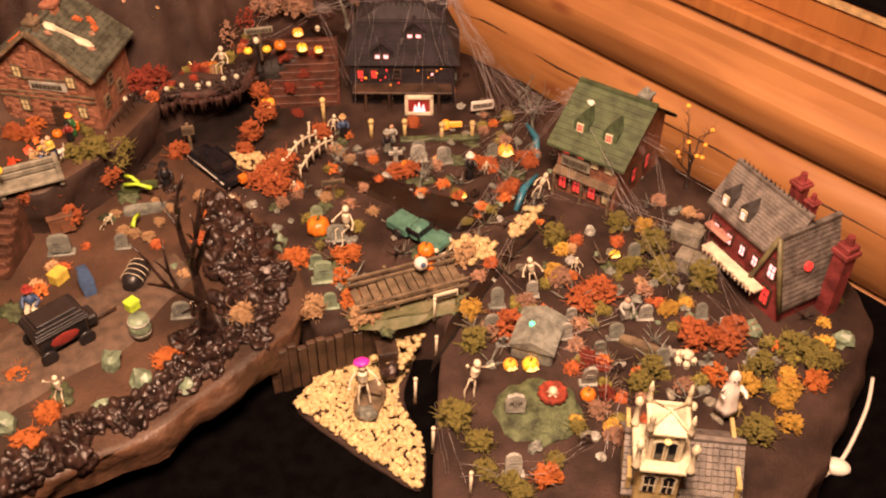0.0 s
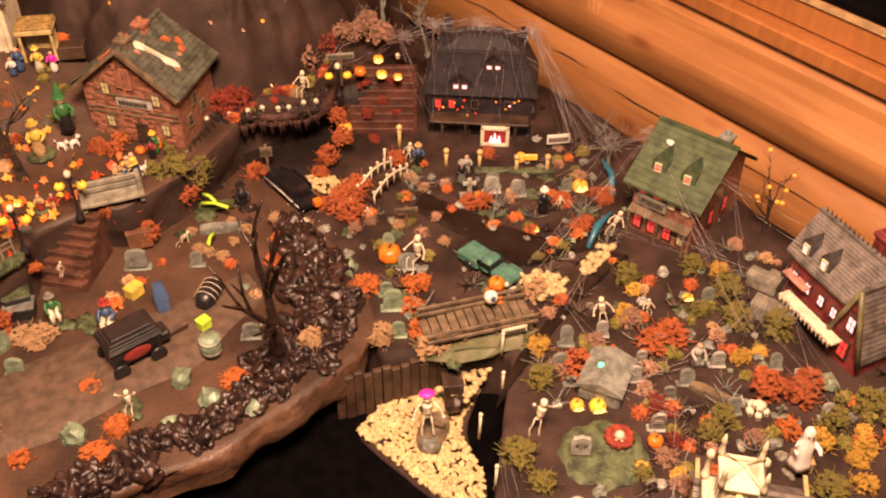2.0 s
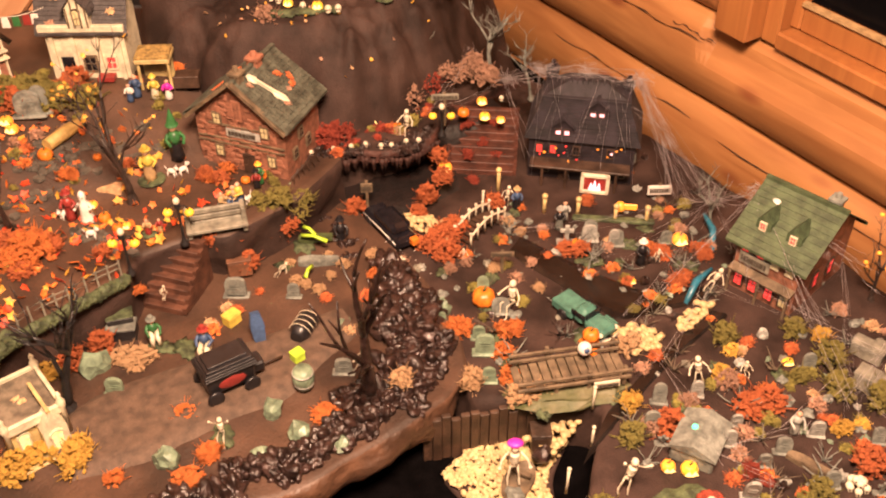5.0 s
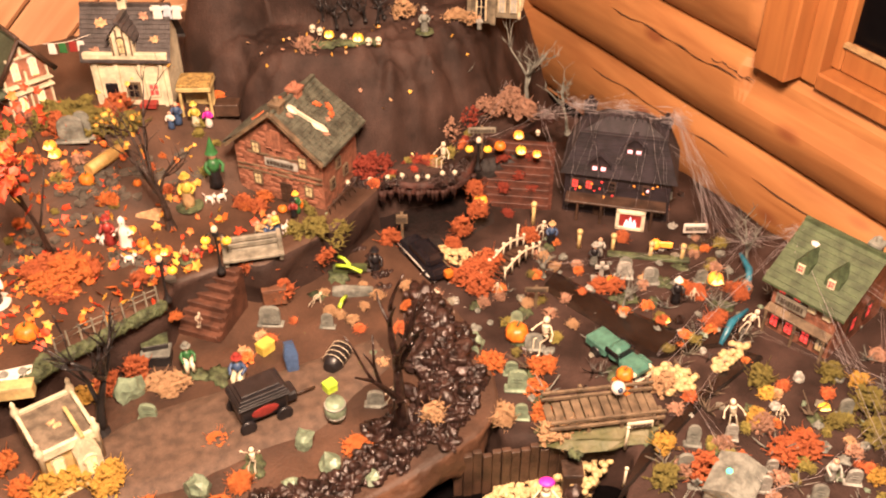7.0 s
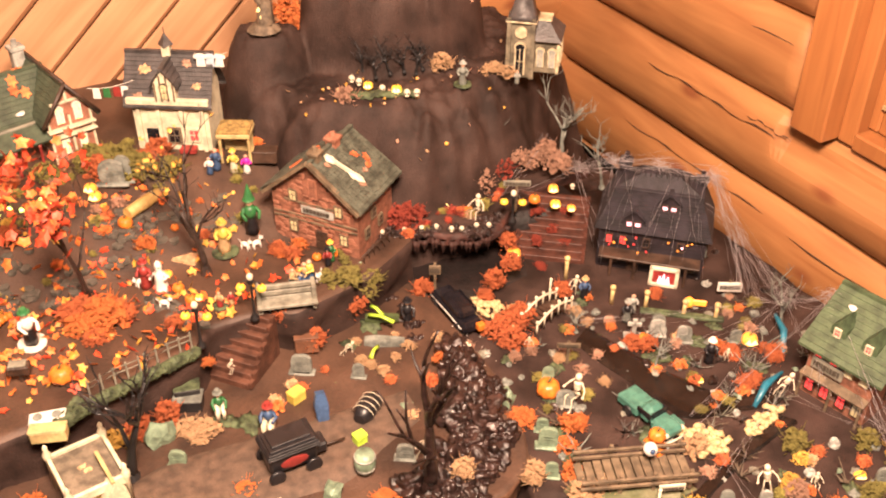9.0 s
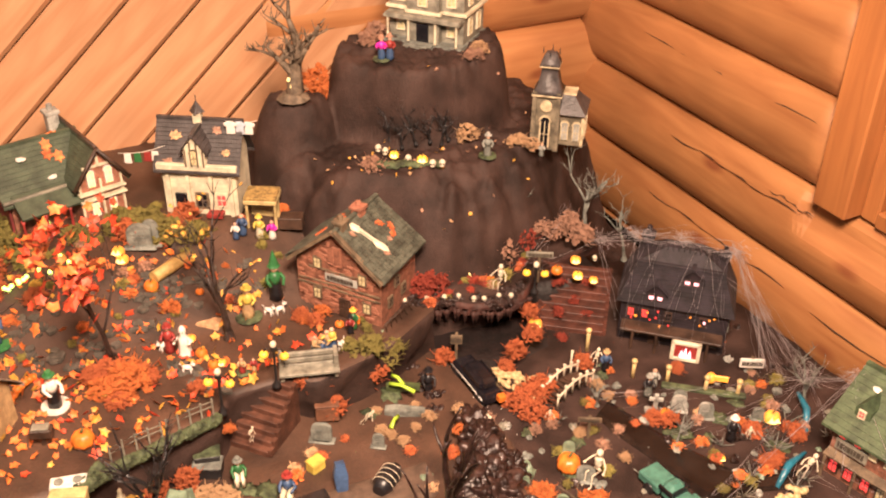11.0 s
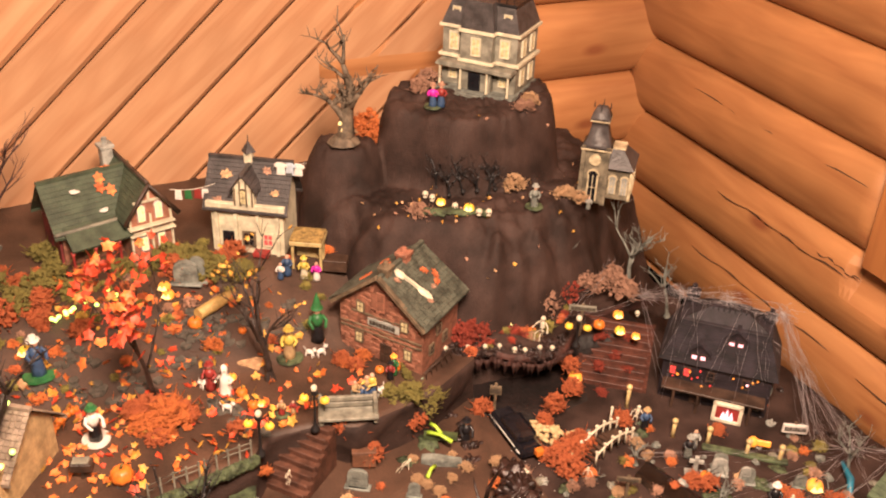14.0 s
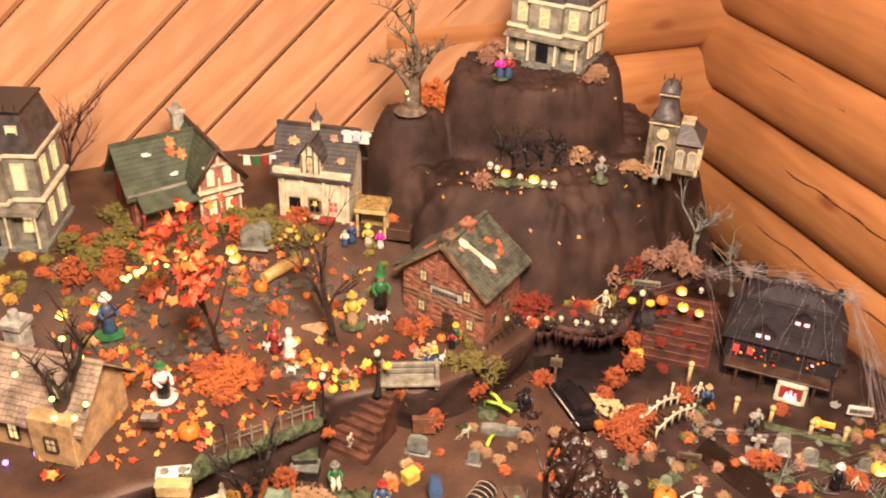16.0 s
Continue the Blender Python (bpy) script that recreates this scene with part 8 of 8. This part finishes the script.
coffin((0.386, 1.057, 0.028), 0.075, BLUEPAINT, "dark blue coffin propped upright", -10, 75)
coffin((0.552, 1.174, 0.012), 0.07, GREY, "grey stone coffin ringed with moss", 60)
coffin((0.931, 0.419, 0.000), 0.06, TIMBER, "old timber coffin among the graves", 20)
coffin((0.573, 1.226, 0.020), 0.06, mat("olive_timber", (0.06, 0.08, 0.03), 0.5), "olive coffin with a lime bone on its lid", 62)
for a, b in (((0.548, 1.227, 0.040), (0.578, 1.188, 0.040)), ((0.507, 1.133, 0.030), (0.530, 1.154, 0.030)), ((0.557, 1.235, 0.050), (0.566, 1.209, 0.045))):
    bm = bmesh.new()
    tube(bm, [(0, 0, 0), (Vector(b) - Vector(a)) * 0.5 + Vector((0, 0, 0.005)), Vector(b) - Vector(a)], [0.004, 0.003, 0.004], 6)
    thing("lime_bone", "bright lime green bone", "bone", a, 0, "lime bones", bm, LIME, True)

rb = thing("rib_cage", "black iron keg bound with pale rib hoops", "cage", (0.454, 1.029, 0.012), -52)
bm = bmesh.new()
lathe(bm, [(0.01, -0.03), (0.017, -0.015), (0.017, 0.015), (0.01, 0.03)], 12, at(0, 0, 0.017) @ pose(0, 0, 0, 90, 0, 0))
part("keg", bm, BLACK, rb)
for k in range(4):
    bm = bmesh.new()
    tube(bm, [(0.019 * math.cos(j * 0.393), -0.016 + k * 0.011, 0.017 + 0.0182 * math.sin(j * 0.393)) for j in range(9)], 0.0006, 5)
    part("hoop", bm, BONE, rb)

lg = thing("log", "pale sawn yellow log on the terrace", "log", (0.261, 1.552, 0.166), 32)
bm = bmesh.new()
tube(bm, [(-0.045, 0, 0.012), (0, 0, 0.012), (0.045, 0, 0.012)], [0.011, 0.012, 0.011], 10)
part("trunk", bm, mat("yellow_log", (0.42, 0.28, 0.09), 0.6), lg)


def post_sign(place, hgt, w, sh0, label, board=BONE, seed=2, turn=-30):
    s0 = thing("signpost", label, "sign", place, turn)
    bm = bmesh.new()
    box(bm, 0.005, 0.005, hgt, at(0, 0.004, 0))
    part("post", bm, TIMBER, s0)
    sign_part(s0, (0, -0.001, hgt - sh0 * 1.2), w, sh0, 0, board, seed, "board")


post_sign((0.702, 1.269, 0.000), 0.07, 0.022, 0.02, "leaning timber signpost before the cave", TIMBER, 4)
post_sign((0.900, 1.311, 0.100), 0.072, 0.052, 0.012, "weathered timber sign over the gate", GREYWALL, 6)
post_sign((1.180, 1.001, 0.000), 0.04, 0.045, 0.02, "white sign with red lettering by the wall", WHITE, 7)
post_sign((0.810, 0.989, 0.000), 0.05, 0.04, 0.01, "pointing timber signboard on a bare post", TIMBER, 9)

# crypt, mound with wreath
cr = thing("crypt", "grey stone crypt slab with a green glow stone", "crypt", (0.823, 0.524, 0.000), -62)
bm = bmesh.new()
box(bm, 0.062, 0.075, 0.028, bev=0.003)
part("base", bm, GREY, cr)
bm = bmesh.new()
gable_wall(bm, 0.068, 0.08, 0.004, 0.014, "y")
part("lid", bm, GREY, cr).location = (0, 0, 0.028)
bm = bmesh.new()
ball(bm, 0.005, at(-0.01, 0.0, 0.042), 0, 2)
part("glow_stone", bm, mat("green_glow", (0.1, 0.9, 0.5), 0.3, 0, 60, 0, glow=0.8), cr)

mo = thing("grave_mound", "round grassy grave mound with a wreath of bones", "mound", (0.734, 0.439, 0.000), -40)
bm = bmesh.new()
ball(bm, 0.062, None, 0, 3, (0.95, 0.95, 0.16), 0.25, 2.0, 3)
part("grass", bm, GREENBASE, mo, "green painted grass")
bm = bmesh.new()
lathe(bm, [(0.014, 0.008), (0.02, 0.011), (0.022, 0.016), (0.02, 0.021), (0.014, 0.022), (0.013, 0.015)], 26, at(0.022, 0.018, 0), 0, 13, 0.1)
for v in bm.verts:
    v.co += noise.noise_vector(v.co * 300) * 0.0022
part("wreath", bm, RED, mo)
bm = bmesh.new()
for k in range(5):
    a0 = k * 1.3
    tube(bm, [(0.022 + 0.008 * math.cos(a0), 0.018 + 0.008 * math.sin(a0), 0.014), (0.022 - 0.006 * math.cos(a0), 0.018 - 0.006 * math.sin(a0), 0.019)], 0.002, 5)
ball(bm, 0.007, at(0.022, 0.018, 0.02), 0, 2)
part("bones", bm, BONE, mo)
rip = thing("gravestone", "grey headstone lettered RIP on the grassy mound", "gravestone", (0.703, 0.454, 0.012), -40, "gravestones")
bm = bmesh.new()
prism(bm, [(-0.013, 0), (0.013, 0), (0.014, 0.022), (0.011, 0.031), (0, 0.036), (-0.011, 0.031), (-0.014, 0.022)], -0.003, 0.003, pose(0, 0, 0, 90, 0, 0))
part("slab", bm, STONE, rip)
txt = bpy.data.curves.new("letters", "FONT")
txt.body, txt.size, txt.align_x, txt.extrude = "RIP", 0.013, "CENTER", 0.0004
tmp = bpy.data.objects.new("tmp_letters", txt)
me = bpy.data.meshes.new_from_object(tmp)
bpy.data.objects.remove(tmp)
me.materials.append(SIGNINK)
ob = new("letters", me)
ob.parent = rip
ob.matrix_local = pose(0, -0.0034, 0.014, 90, 0, 0)

# pirate's boat in the gravel
bt = thing("boat", "broken brown timber boat in the gravel", "boat", (0.610, 0.659, -0.080), -60)
bm = bmesh.new()
ball(bm, 0.04, at(0, 0, 0.012), 0, 3, (0.55, 1, 0.4))
for v in bm.verts:
    if v.co.z > 0.014:
        v.co.z = 0.014 - (v.co.z - 0.014) * 0.7
part("hull", bm, TIMBER, bt)
bm = bmesh.new()
box(bm, 0.03, 0.008, 0.003, at(0, 0.012, 0.014))
part("thwart", bm, TIMBER, bt)
crate((0.673, 0.692, -0.060), 0.03, 0.03, 0.03, DARKTIMBER, "dark timber chest behind the pirate", -30)
stone((0.590, 0.641, -0.080), 0.016, GREY, "grey stone in the gravel", 3.3)
stone((0.657, 0.668, -0.060), 0.016, ROCK, "dark stone in the gravel", 4.3)

# pumpkin patch strip and bone fence on the hill
bm = bmesh.new()
for k in range(18):
    ball(bm, 0.011, at(-0.06 + k * 0.007, 0.004 * math.sin(k), 0.0), 0, 2, (1, 1, 0.55), 0.4, k * 1.3)
thing("patch_base", "green painted base of the pumpkin patch", "base", (0.718, 1.510, 0.305), -22, "", bm, GREENBASE, kind="stuff")
for k, p in enumerate(((0.689, 1.585, 0.305), (0.696, 1.567, 0.305), (0.723, 1.520, 0.305), (0.756, 1.482, 0.305), (0.773, 1.475, 0.305))):
    skull_on(p, 0.007)
for k in range(6):
    a = Vector((0.673, 1.731, 0.330)).lerp(Vector((0.695, 1.687, 0.320)), k / 5)
    post(a[:], 0.02, "small bone fence stake on the hill", "bone fence on the hill", BONE, 0.0018)
for p in ((0.742, 1.691, 0.320), (0.853, 1.584, 0.310)):
    l = thing("lantern_post", "tiny iron lantern post with a green-yellow lamp", "lantern", p, 0, "hill lanterns")
    bm = bmesh.new()
    cyl(bm, 0.0014, 0.0012, 0.026)
    part("post", bm, IRON, l)
    bm = bmesh.new()
    ball(bm, 0.0048, at(0, 0, 0.029), 0, 2)
    part("lamp", bm, GREENBULB, l)

pumpkin((-0.069, 1.537, 0.158), 0.013, "yellow")
pumpkin((-0.126, 1.538, 0.159), 0.012, "yellow")
# string lights among the terrace trees and on the cottage
for p in ((-0.186, 1.296, 0.260), (-0.189, 1.262, 0.250), (-0.120, 1.315, 0.260), (-0.098, 1.276, 0.250), (-0.102, 1.226, 0.200), (-0.119, 1.200, 0.200), (-0.146, 1.209, 0.200), (-0.145, 1.228, 0.220), (-0.013, 1.579, 0.179), (0.006, 1.586, 0.183), (-0.109, 1.645, 0.200), (0.042, 1.602, 0.191), (0.094, 1.603, 0.192), (0.059, 1.593, 0.186), (0.019, 1.791, 0.200), (0.053, 1.777, 0.200), (0.068, 1.775, 0.200), (0.105, 1.774, 0.200), (0.145, 1.762, 0.200), (0.080, 1.744, 0.200), (0.005, 1.590, 0.185), (0.020, 1.594, 0.187), (-0.019, 1.582, 0.181), (0.082, 1.617, 0.199), (0.107, 1.595, 0.188), (-0.007, 1.583, 0.182), (0.014, 1.590, 0.185), (-0.202, 1.436, 0.160), (-0.108, 1.405, 0.160), (-0.132, 1.461, 0.160), (-0.089, 1.361, 0.130), (-0.079, 1.373, 0.130), (-0.160, 1.335, 0.100), (-0.130, 1.325, 0.100)):
    bm = bmesh.new()
    ball(bm, 0.0042, None, 0, 2)
    thing("light_bulb", "tiny glowing yellow-green bulb of a light string", "light bulb", (p[0], p[1], p[2] + 0.012), 0, "string lights", bm, GREENBULB)
for p in ((-0.231, 1.259, 0.100), (-0.187, 1.266, 0.100)):
    bm = bmesh.new()
    ball(bm, 0.0045, None, 0, 2)
    thing("light_bulb", "tiny glowing violet bulb", "light bulb", (p[0], p[1], p[2] + 0.006), 0, "string lights", bm, mat("violet_bulb", (0.5, 0.2, 1.0), 0.3, 0, 60, 0, glow=2.5))

# white cord with an inline switch on the black cloth
bm = bmesh.new()
cord = [(1.222, 0.174, -0.090), (1.164, 0.151, -0.090), (1.091, 0.133, -0.090), (1.040, 0.126, -0.090), (0.983, 0.133, -0.090), (0.938, 0.158, -0.090), (0.913, 0.188, -0.090), (0.893, 0.212, -0.090)]
fine = []
for i in range(len(cord) - 1):
    q0, q1, q2, q3 = (Vector(cord[max(0, min(len(cord) - 1, i + d))]) for d in (-1, 0, 1, 2))
    for k in range(6):
        u = k / 6
        fine.append(0.5 * ((2 * q1) + (q2 - q0) * u + (2 * q0 - 5 * q1 + 4 * q2 - q3) * u * u + (3 * q1 - q0 - 3 * q2 + q3) * u ** 3))
cd = thing("power_cord", "white power cord with an inline switch on black cloth", "cord")
tube(bm, fine, 0.0032, 7)
part("cable", bm, CORD, cd)
bm = bmesh.new()
ball(bm, 0.014, at(*(1.028, 0.125, -0.086), 30), 0, 3, (1, 1.5, 0.8))
part("switch", bm, CORD, cd)

# more small things round the saw bench, the market and the graves
moss("orange", 0.017, (0.452, 1.393, 0.100), (0.488, 1.394, 0.100), (0.237, 1.481, 0.131), where="beside the brick house")
moss("olive", 0.014, (0.546, 1.342, 0.100), (0.542, 1.314, 0.100), where="beside the brick house")
figurine((0.469, 1.293, 0.100), 0.05, BLUEPAINT, YELLOWPAINT, "porcelain figurine in a yellow shirt at the saw bench", -60, None, None, 0.9)
figurine((0.439, 1.298, 0.100), 0.042, GREY, TAN, "porcelain figurine kneeling at the saw bench", 30, None, None, 0.9, True)
figurine((0.393, 1.585, 0.182), 0.04, BLUEPAINT, WHITE, "small porcelain figurine on the market path", -30, None, None)
figurine((0.514, 1.320, 0.100), 0.04, BLACK, REDPAINT, "porcelain figurine in red beside the brick house", -30, BLACK, None)
for p, s in (((0.258, 1.370, 0.100), 0.011), ((0.268, 1.331, 0.100), 0.01), ((0.530, 1.341, 0.100), 0.012), ((0.294, 1.498, 0.139), 0.008), ((0.804, 0.747, 0.045), 0.014), ((0.966, 0.978, 0.000), 0.011)):
    pumpkin(p, s)
for p, s in (((0.253, 1.419, 0.100), 0.009), ((0.283, 1.331, 0.100), 0.008)):
    pumpkin(p, s, "lit")
bm = bmesh.new()
ball(bm, 0.011, at(0, 0, 0.009), 0, 3)
ball(bm, 0.005, at(0, -0.0075, 0.012), 1, 2)
thing("eyeball", "white painted eyeball on the bridge", "ornament", (0.779, 0.731, 0.043), -20, "", bm, [WHITE, BLUEPAINT], True)
for a, b, c in (((1.195, 0.901, 0.030), (1.194, 0.873, 0.012), (1.158, 0.836, 0.002)), ((1.101, 0.784, 0.025), (1.061, 0.779, 0.018), (1.021, 0.759, 0.002))):
    bm = bmesh.new()
    tube(bm, [a, b, c], [0.003, 0.007, 0.004], 8)
    tagged(new("ornament", mesh_of("ornament", bm, mat("teal_glaze", (0.02, 0.13, 0.2), 0.35), True)), "curved teal glazed ornament among the graves", "ornament")
moss("rust", 0.017, (0.948, 0.988, 0.000), (1.066, 0.807, 0.000), (1.136, 0.834, 0.000), (1.072, 0.877, 0.000), (1.065, 1.072, 0.000))
moss("olive", 0.013, (0.978, 0.862, 0.000), (0.939, 0.792, 0.000), (0.719, 0.912, 0.000), (0.856, 1.065, 0.000), (1.162, 0.933, 0.000))
moss("sand", 0.014, (0.804, 1.006, 0.000), (0.905, 1.065, 0.000), (0.839, 0.922, 0.000), (0.901, 1.095, 0.000))
for p, w, hh, m, tl in (((1.007, 0.991, 0.000), 0.024, 0.032, GREY, -6), ((1.023, 0.947, 0.000), 0.018, 0.04, STONE, 8), ((1.107, 0.901, 0.000), 0.02, 0.028, GREY, 4), ((0.751, 0.909, 0.000), 0.03, 0.03, GREY, -10), ((0.687, 0.879, 0.000), 0.02, 0.03, JADE, 5), ((0.756, 0.968, 0.000), 0.02, 0.034, JADE, -4)):
    gravestone(p, w, hh, -34, m, "round", tl)
bare_tree((0.937, 0.909, 0.000), 0.05, 211, GREY, "grey bare branch leaning over the ditch", 1.2, 3, 0.05)
bare_tree((0.874, 1.055, 0.000), 0.05, 213, GREY, "grey bare branch by the bone bridge", 1.1, 3, 0.05)
nr = rnd(64)
PATCHES = [lump_mesh("turf", 0.02, 5.1 + k * 3.3, GREENBASE, 3, (1.2, 0.9, 0.35), 0.9, 2.6) for k in range(3)]
for x, y in ((0.70, 0.86), (0.74, 0.93), (0.69, 0.80), (0.83, 0.79), (0.79, 0.99), (0.90, 1.02), (0.96, 0.93), (1.0, 0.90), (1.05, 0.93), (1.09, 0.83), (1.10, 0.95), (0.86, 0.60), (0.79, 0.66), (0.96, 0.63), (1.03, 0.56), (1.12, 0.90), (0.55, 1.23), (0.50, 1.20), (0.25, 1.12), (0.28, 1.10), (0.26, 0.905), (0.68, 0.70), (1.16, 0.85), (0.93, 1.12), (0.73, 1.05)):
    ob = new("turf", PATCHES[nr.randrange(3)])
    ob.matrix_world = pose(x, y, 0.012 if x < 0.6 else 0.0, 0, 0, nr.uniform(0, 360)) @ Matrix.Scale(nr.uniform(0.5, 0.95), 4)
    tagged(ob, "flat lump of painted green turf among the graves", "turf", "turf patches")
PIECES = [lump_mesh("stone", 0.01, 1.3 + k * 2.9, m, 2, (1, 0.8, 0.75), 0.7, 1.6, False) for k, m in enumerate((GREY, JADE, STONE, ROCK, GREYWALL, GREY))]
for k in range(190):
    x, y = nr.uniform(0.68, 1.26), nr.uniform(0.25, 1.16)
    if any(math.hypot(x - a, y - b) < c * 0.8 for a, b, c in HOUSES):
        continue
    ob = new("stone", PIECES[nr.randrange(6)])
    ob.matrix_world = pose(x, y, 0.002, nr.uniform(-20, 20), nr.uniform(-20, 20), nr.uniform(0, 360)) @ Matrix.Scale(nr.uniform(0.4, 1.1), 4)
    tagged(ob, "small loose stone among the graves", "stone", "loose stones")
SNAGS = []
for k in range(4):
    bm = bmesh.new()
    for b in range(9):
        a, l = nr.uniform(0, 6.283), nr.uniform(0.012, 0.034)
        d = Vector((math.cos(a), math.sin(a), nr.uniform(0.2, 1.4))).normalized()
        p = Vector((0, 0, 0))
        tube(bm, [p, d * l * 0.5 + Vector((nr.uniform(-1, 1), nr.uniform(-1, 1), 0)) * 0.003, d * l], [0.0011, 0.0008, 0.0004], 4)
    SNAGS.append(mesh_of("twig_tuft", bm, (GREY, BARK, GREYWALL, DARKBARK)[k]))
for k in range(70):
    x, y = nr.uniform(0.7, 1.24), nr.uniform(0.28, 1.14)
    if any(math.hypot(x - a, y - b) < c * 0.8 for a, b, c in HOUSES):
        continue
    ob = new("twig_tuft", SNAGS[nr.randrange(4)])
    ob.matrix_world = pose(x, y, 0.001, 0, 0, nr.uniform(0, 360)) @ Matrix.Scale(nr.uniform(0.7, 1.4), 4)
    tagged(ob, "small tuft of bare grey twigs among the graves", "twigs", "twig tufts")
mb = thing("mailbox", "small dark mailbox with a pale top on the terrace", "mailbox", (-0.016, 1.263, 0.100), -20)
bm = bmesh.new()
box(bm, 0.006, 0.006, 0.018, bev=0.0006)
part("post", bm, DARKTIMBER, mb)
bm = bmesh.new()
box(bm, 0.034, 0.02, 0.016, at(0, 0, 0.018), bev=0.002)
part("case", bm, DARKTIMBER, mb)
bm = bmesh.new()
box(bm, 0.026, 0.016, 0.003, at(0, 0, 0.034), bev=0.001)
part("lid", bm, GREYWALL, mb)
bm = bmesh.new()
prism(bm, [((0.024 if j % 2 else 0.011) * math.cos(j * 0.628), (0.024 if j % 2 else 0.011) * math.sin(j * 0.628)) for j in range(10)], 0, 0.004)
thing("straw_star", "tan straw star lying on the terrace", "ornament", (-0.082, 1.490, 0.137), 15, "", bm, SANDMOSS)

# ---- cobweb over the haunted house and the store ----
anchors = [(1.061, 1.341, 0.140), (1.065, 1.245, 0.205), (1.137, 1.18, 0.208), (1.207, 1.115, 0.198), (1.222, 1.05, 0.110), (1.200, 0.965, 0.030), (1.030, 1.207, 0.050), (1.212, 0.896, 0.060), (1.180, 0.790, 0.150), (0.920, 0.776, 0.000), (0.921, 0.911, 0.020), (1.109, 0.727, 0.050), (1.142, 0.609, 0.030), (1.200, 0.620, 0.120), (0.887, 1.037, 0.020), (1.038, 1.431, 0.180), (0.897, 1.352, 0.120), (1.19, 0.47, 0.13), (1.05, 0.45, 0.03), (1.10, 0.86, 0.03)]
links = [(0, 1), (1, 2), (2, 3), (3, 4), (4, 5), (3, 5), (0, 6), (1, 6), (3, 7), (7, 8), (2, 4), (0, 2), (1, 3), (8, 11), (11, 12), (8, 13), (15, 0), (15, 16), (0, 16), (5, 7), (8, 12), (7, 10), (7, 14), (7, 19), (8, 9), (8, 18), (13, 17), (17, 18), (4, 7), (7, 11), (19, 9), (13, 18)]
HEAVY = {(0, 1), (1, 2), (2, 3), (3, 4), (4, 5), (3, 5), (7, 8), (8, 11), (8, 12), (8, 13), (4, 7)}
wr = rnd(77)
web = thing("cobweb", "grey stretched cobweb fibres over the haunted houses", "cobweb")
strands = bmesh.new()
for i, j in links:
    for k in range(13 if (i, j) in HEAVY else 4):
        a = Vector(anchors[i]) + Vector((wr.uniform(-1, 1), wr.uniform(-1, 1), wr.uniform(-0.6, 0.6))) * 0.009
        b = Vector(anchors[j]) + Vector((wr.uniform(-1, 1), wr.uniform(-1, 1), wr.uniform(-0.6, 0.6))) * 0.026
        sag = wr.uniform(-0.004, 0.014)
        tube(strands, [a.lerp(b, u / 6) - Vector((0, 0, sag * math.sin(u / 6 * 3.1416))) + Vector((wr.uniform(-1, 1), wr.uniform(-1, 1), wr.uniform(-1, 1))) * 0.002 for u in range(7)], wr.choice((0.0001, 0.00013, 0.00018, 0.00034)), 3)
# a veil that hangs from the ridge over the front of the haunted house
for k in range(20):
    u = wr.uniform(-0.11, 0.11)
    a = bh.matrix_world @ Vector((u, wr.uniform(-0.03, 0.03), 0.203))
    b = bh.matrix_world @ Vector((u + wr.uniform(-0.05, 0.05), wr.uniform(-0.11, -0.075), wr.uniform(0.01, 0.12)))
    tube(strands, [a.lerp(b, q / 5) + Vector((wr.uniform(-1, 1), wr.uniform(-1, 1), wr.uniform(-1, 1))) * 0.003 + Vector((-0.01, -0.01, 0.012)) * math.sin(q / 5 * 3.1416) for q in range(6)], wr.choice((0.0001, 0.00013, 0.0002)), 3)
for i in (1, 2, 3, 0, 7, 8):
    for k in range(16):
        c = Vector(anchors[i])
        p = [c + Vector((wr.gauss(0, 1), wr.gauss(0, 1), wr.gauss(0, 0.6))) * 0.014 for _ in range(4)]
        tube(strands, p, wr.choice((0.00015, 0.0003, 0.0004)), 3)
tagged(part("fibre", strands, WEB, web), kind="stuff")
strands = bmesh.new()
low = [(0.830, 0.468, 0.030), (0.951, 0.461, 0.020), (0.887, 0.672, 0.020), (1.049, 0.728, 0.060), (1.071, 0.470, 0.030), (0.580, 0.429, 0.010), (0.644, 0.349, 0.020), (0.731, 0.328, 0.020), (1.021, 0.296, 0.050), (1.138, 0.472, 0.060), (0.627, 0.522, 0.000), (0.851, 0.391, 0.030)]
for i, j in ((0, 1), (1, 4), (2, 3), (3, 9), (4, 8), (5, 6), (6, 7), (5, 10), (7, 11), (11, 0), (9, 4), (2, 0), (8, 9)):
    for k in range(3):
        a = Vector(low[i]) + Vector((wr.uniform(-1, 1), wr.uniform(-1, 1), wr.uniform(-0.3, 0.6))) * 0.022
        b = Vector(low[j]) + Vector((wr.uniform(-1, 1), wr.uniform(-1, 1), wr.uniform(-0.3, 0.6))) * 0.022
        tube(strands, [a.lerp(b, u / 5) + Vector((wr.uniform(-1, 1), wr.uniform(-1, 1), wr.uniform(-1, 1))) * 0.002 for u in range(6)], wr.choice((0.00012, 0.00018, 0.0003)), 3)
web2 = thing("cobweb", "thin grey cobweb fibres strung between the graves", "cobweb")
tagged(part("fibre", strands, WEB, web2), kind="stuff")
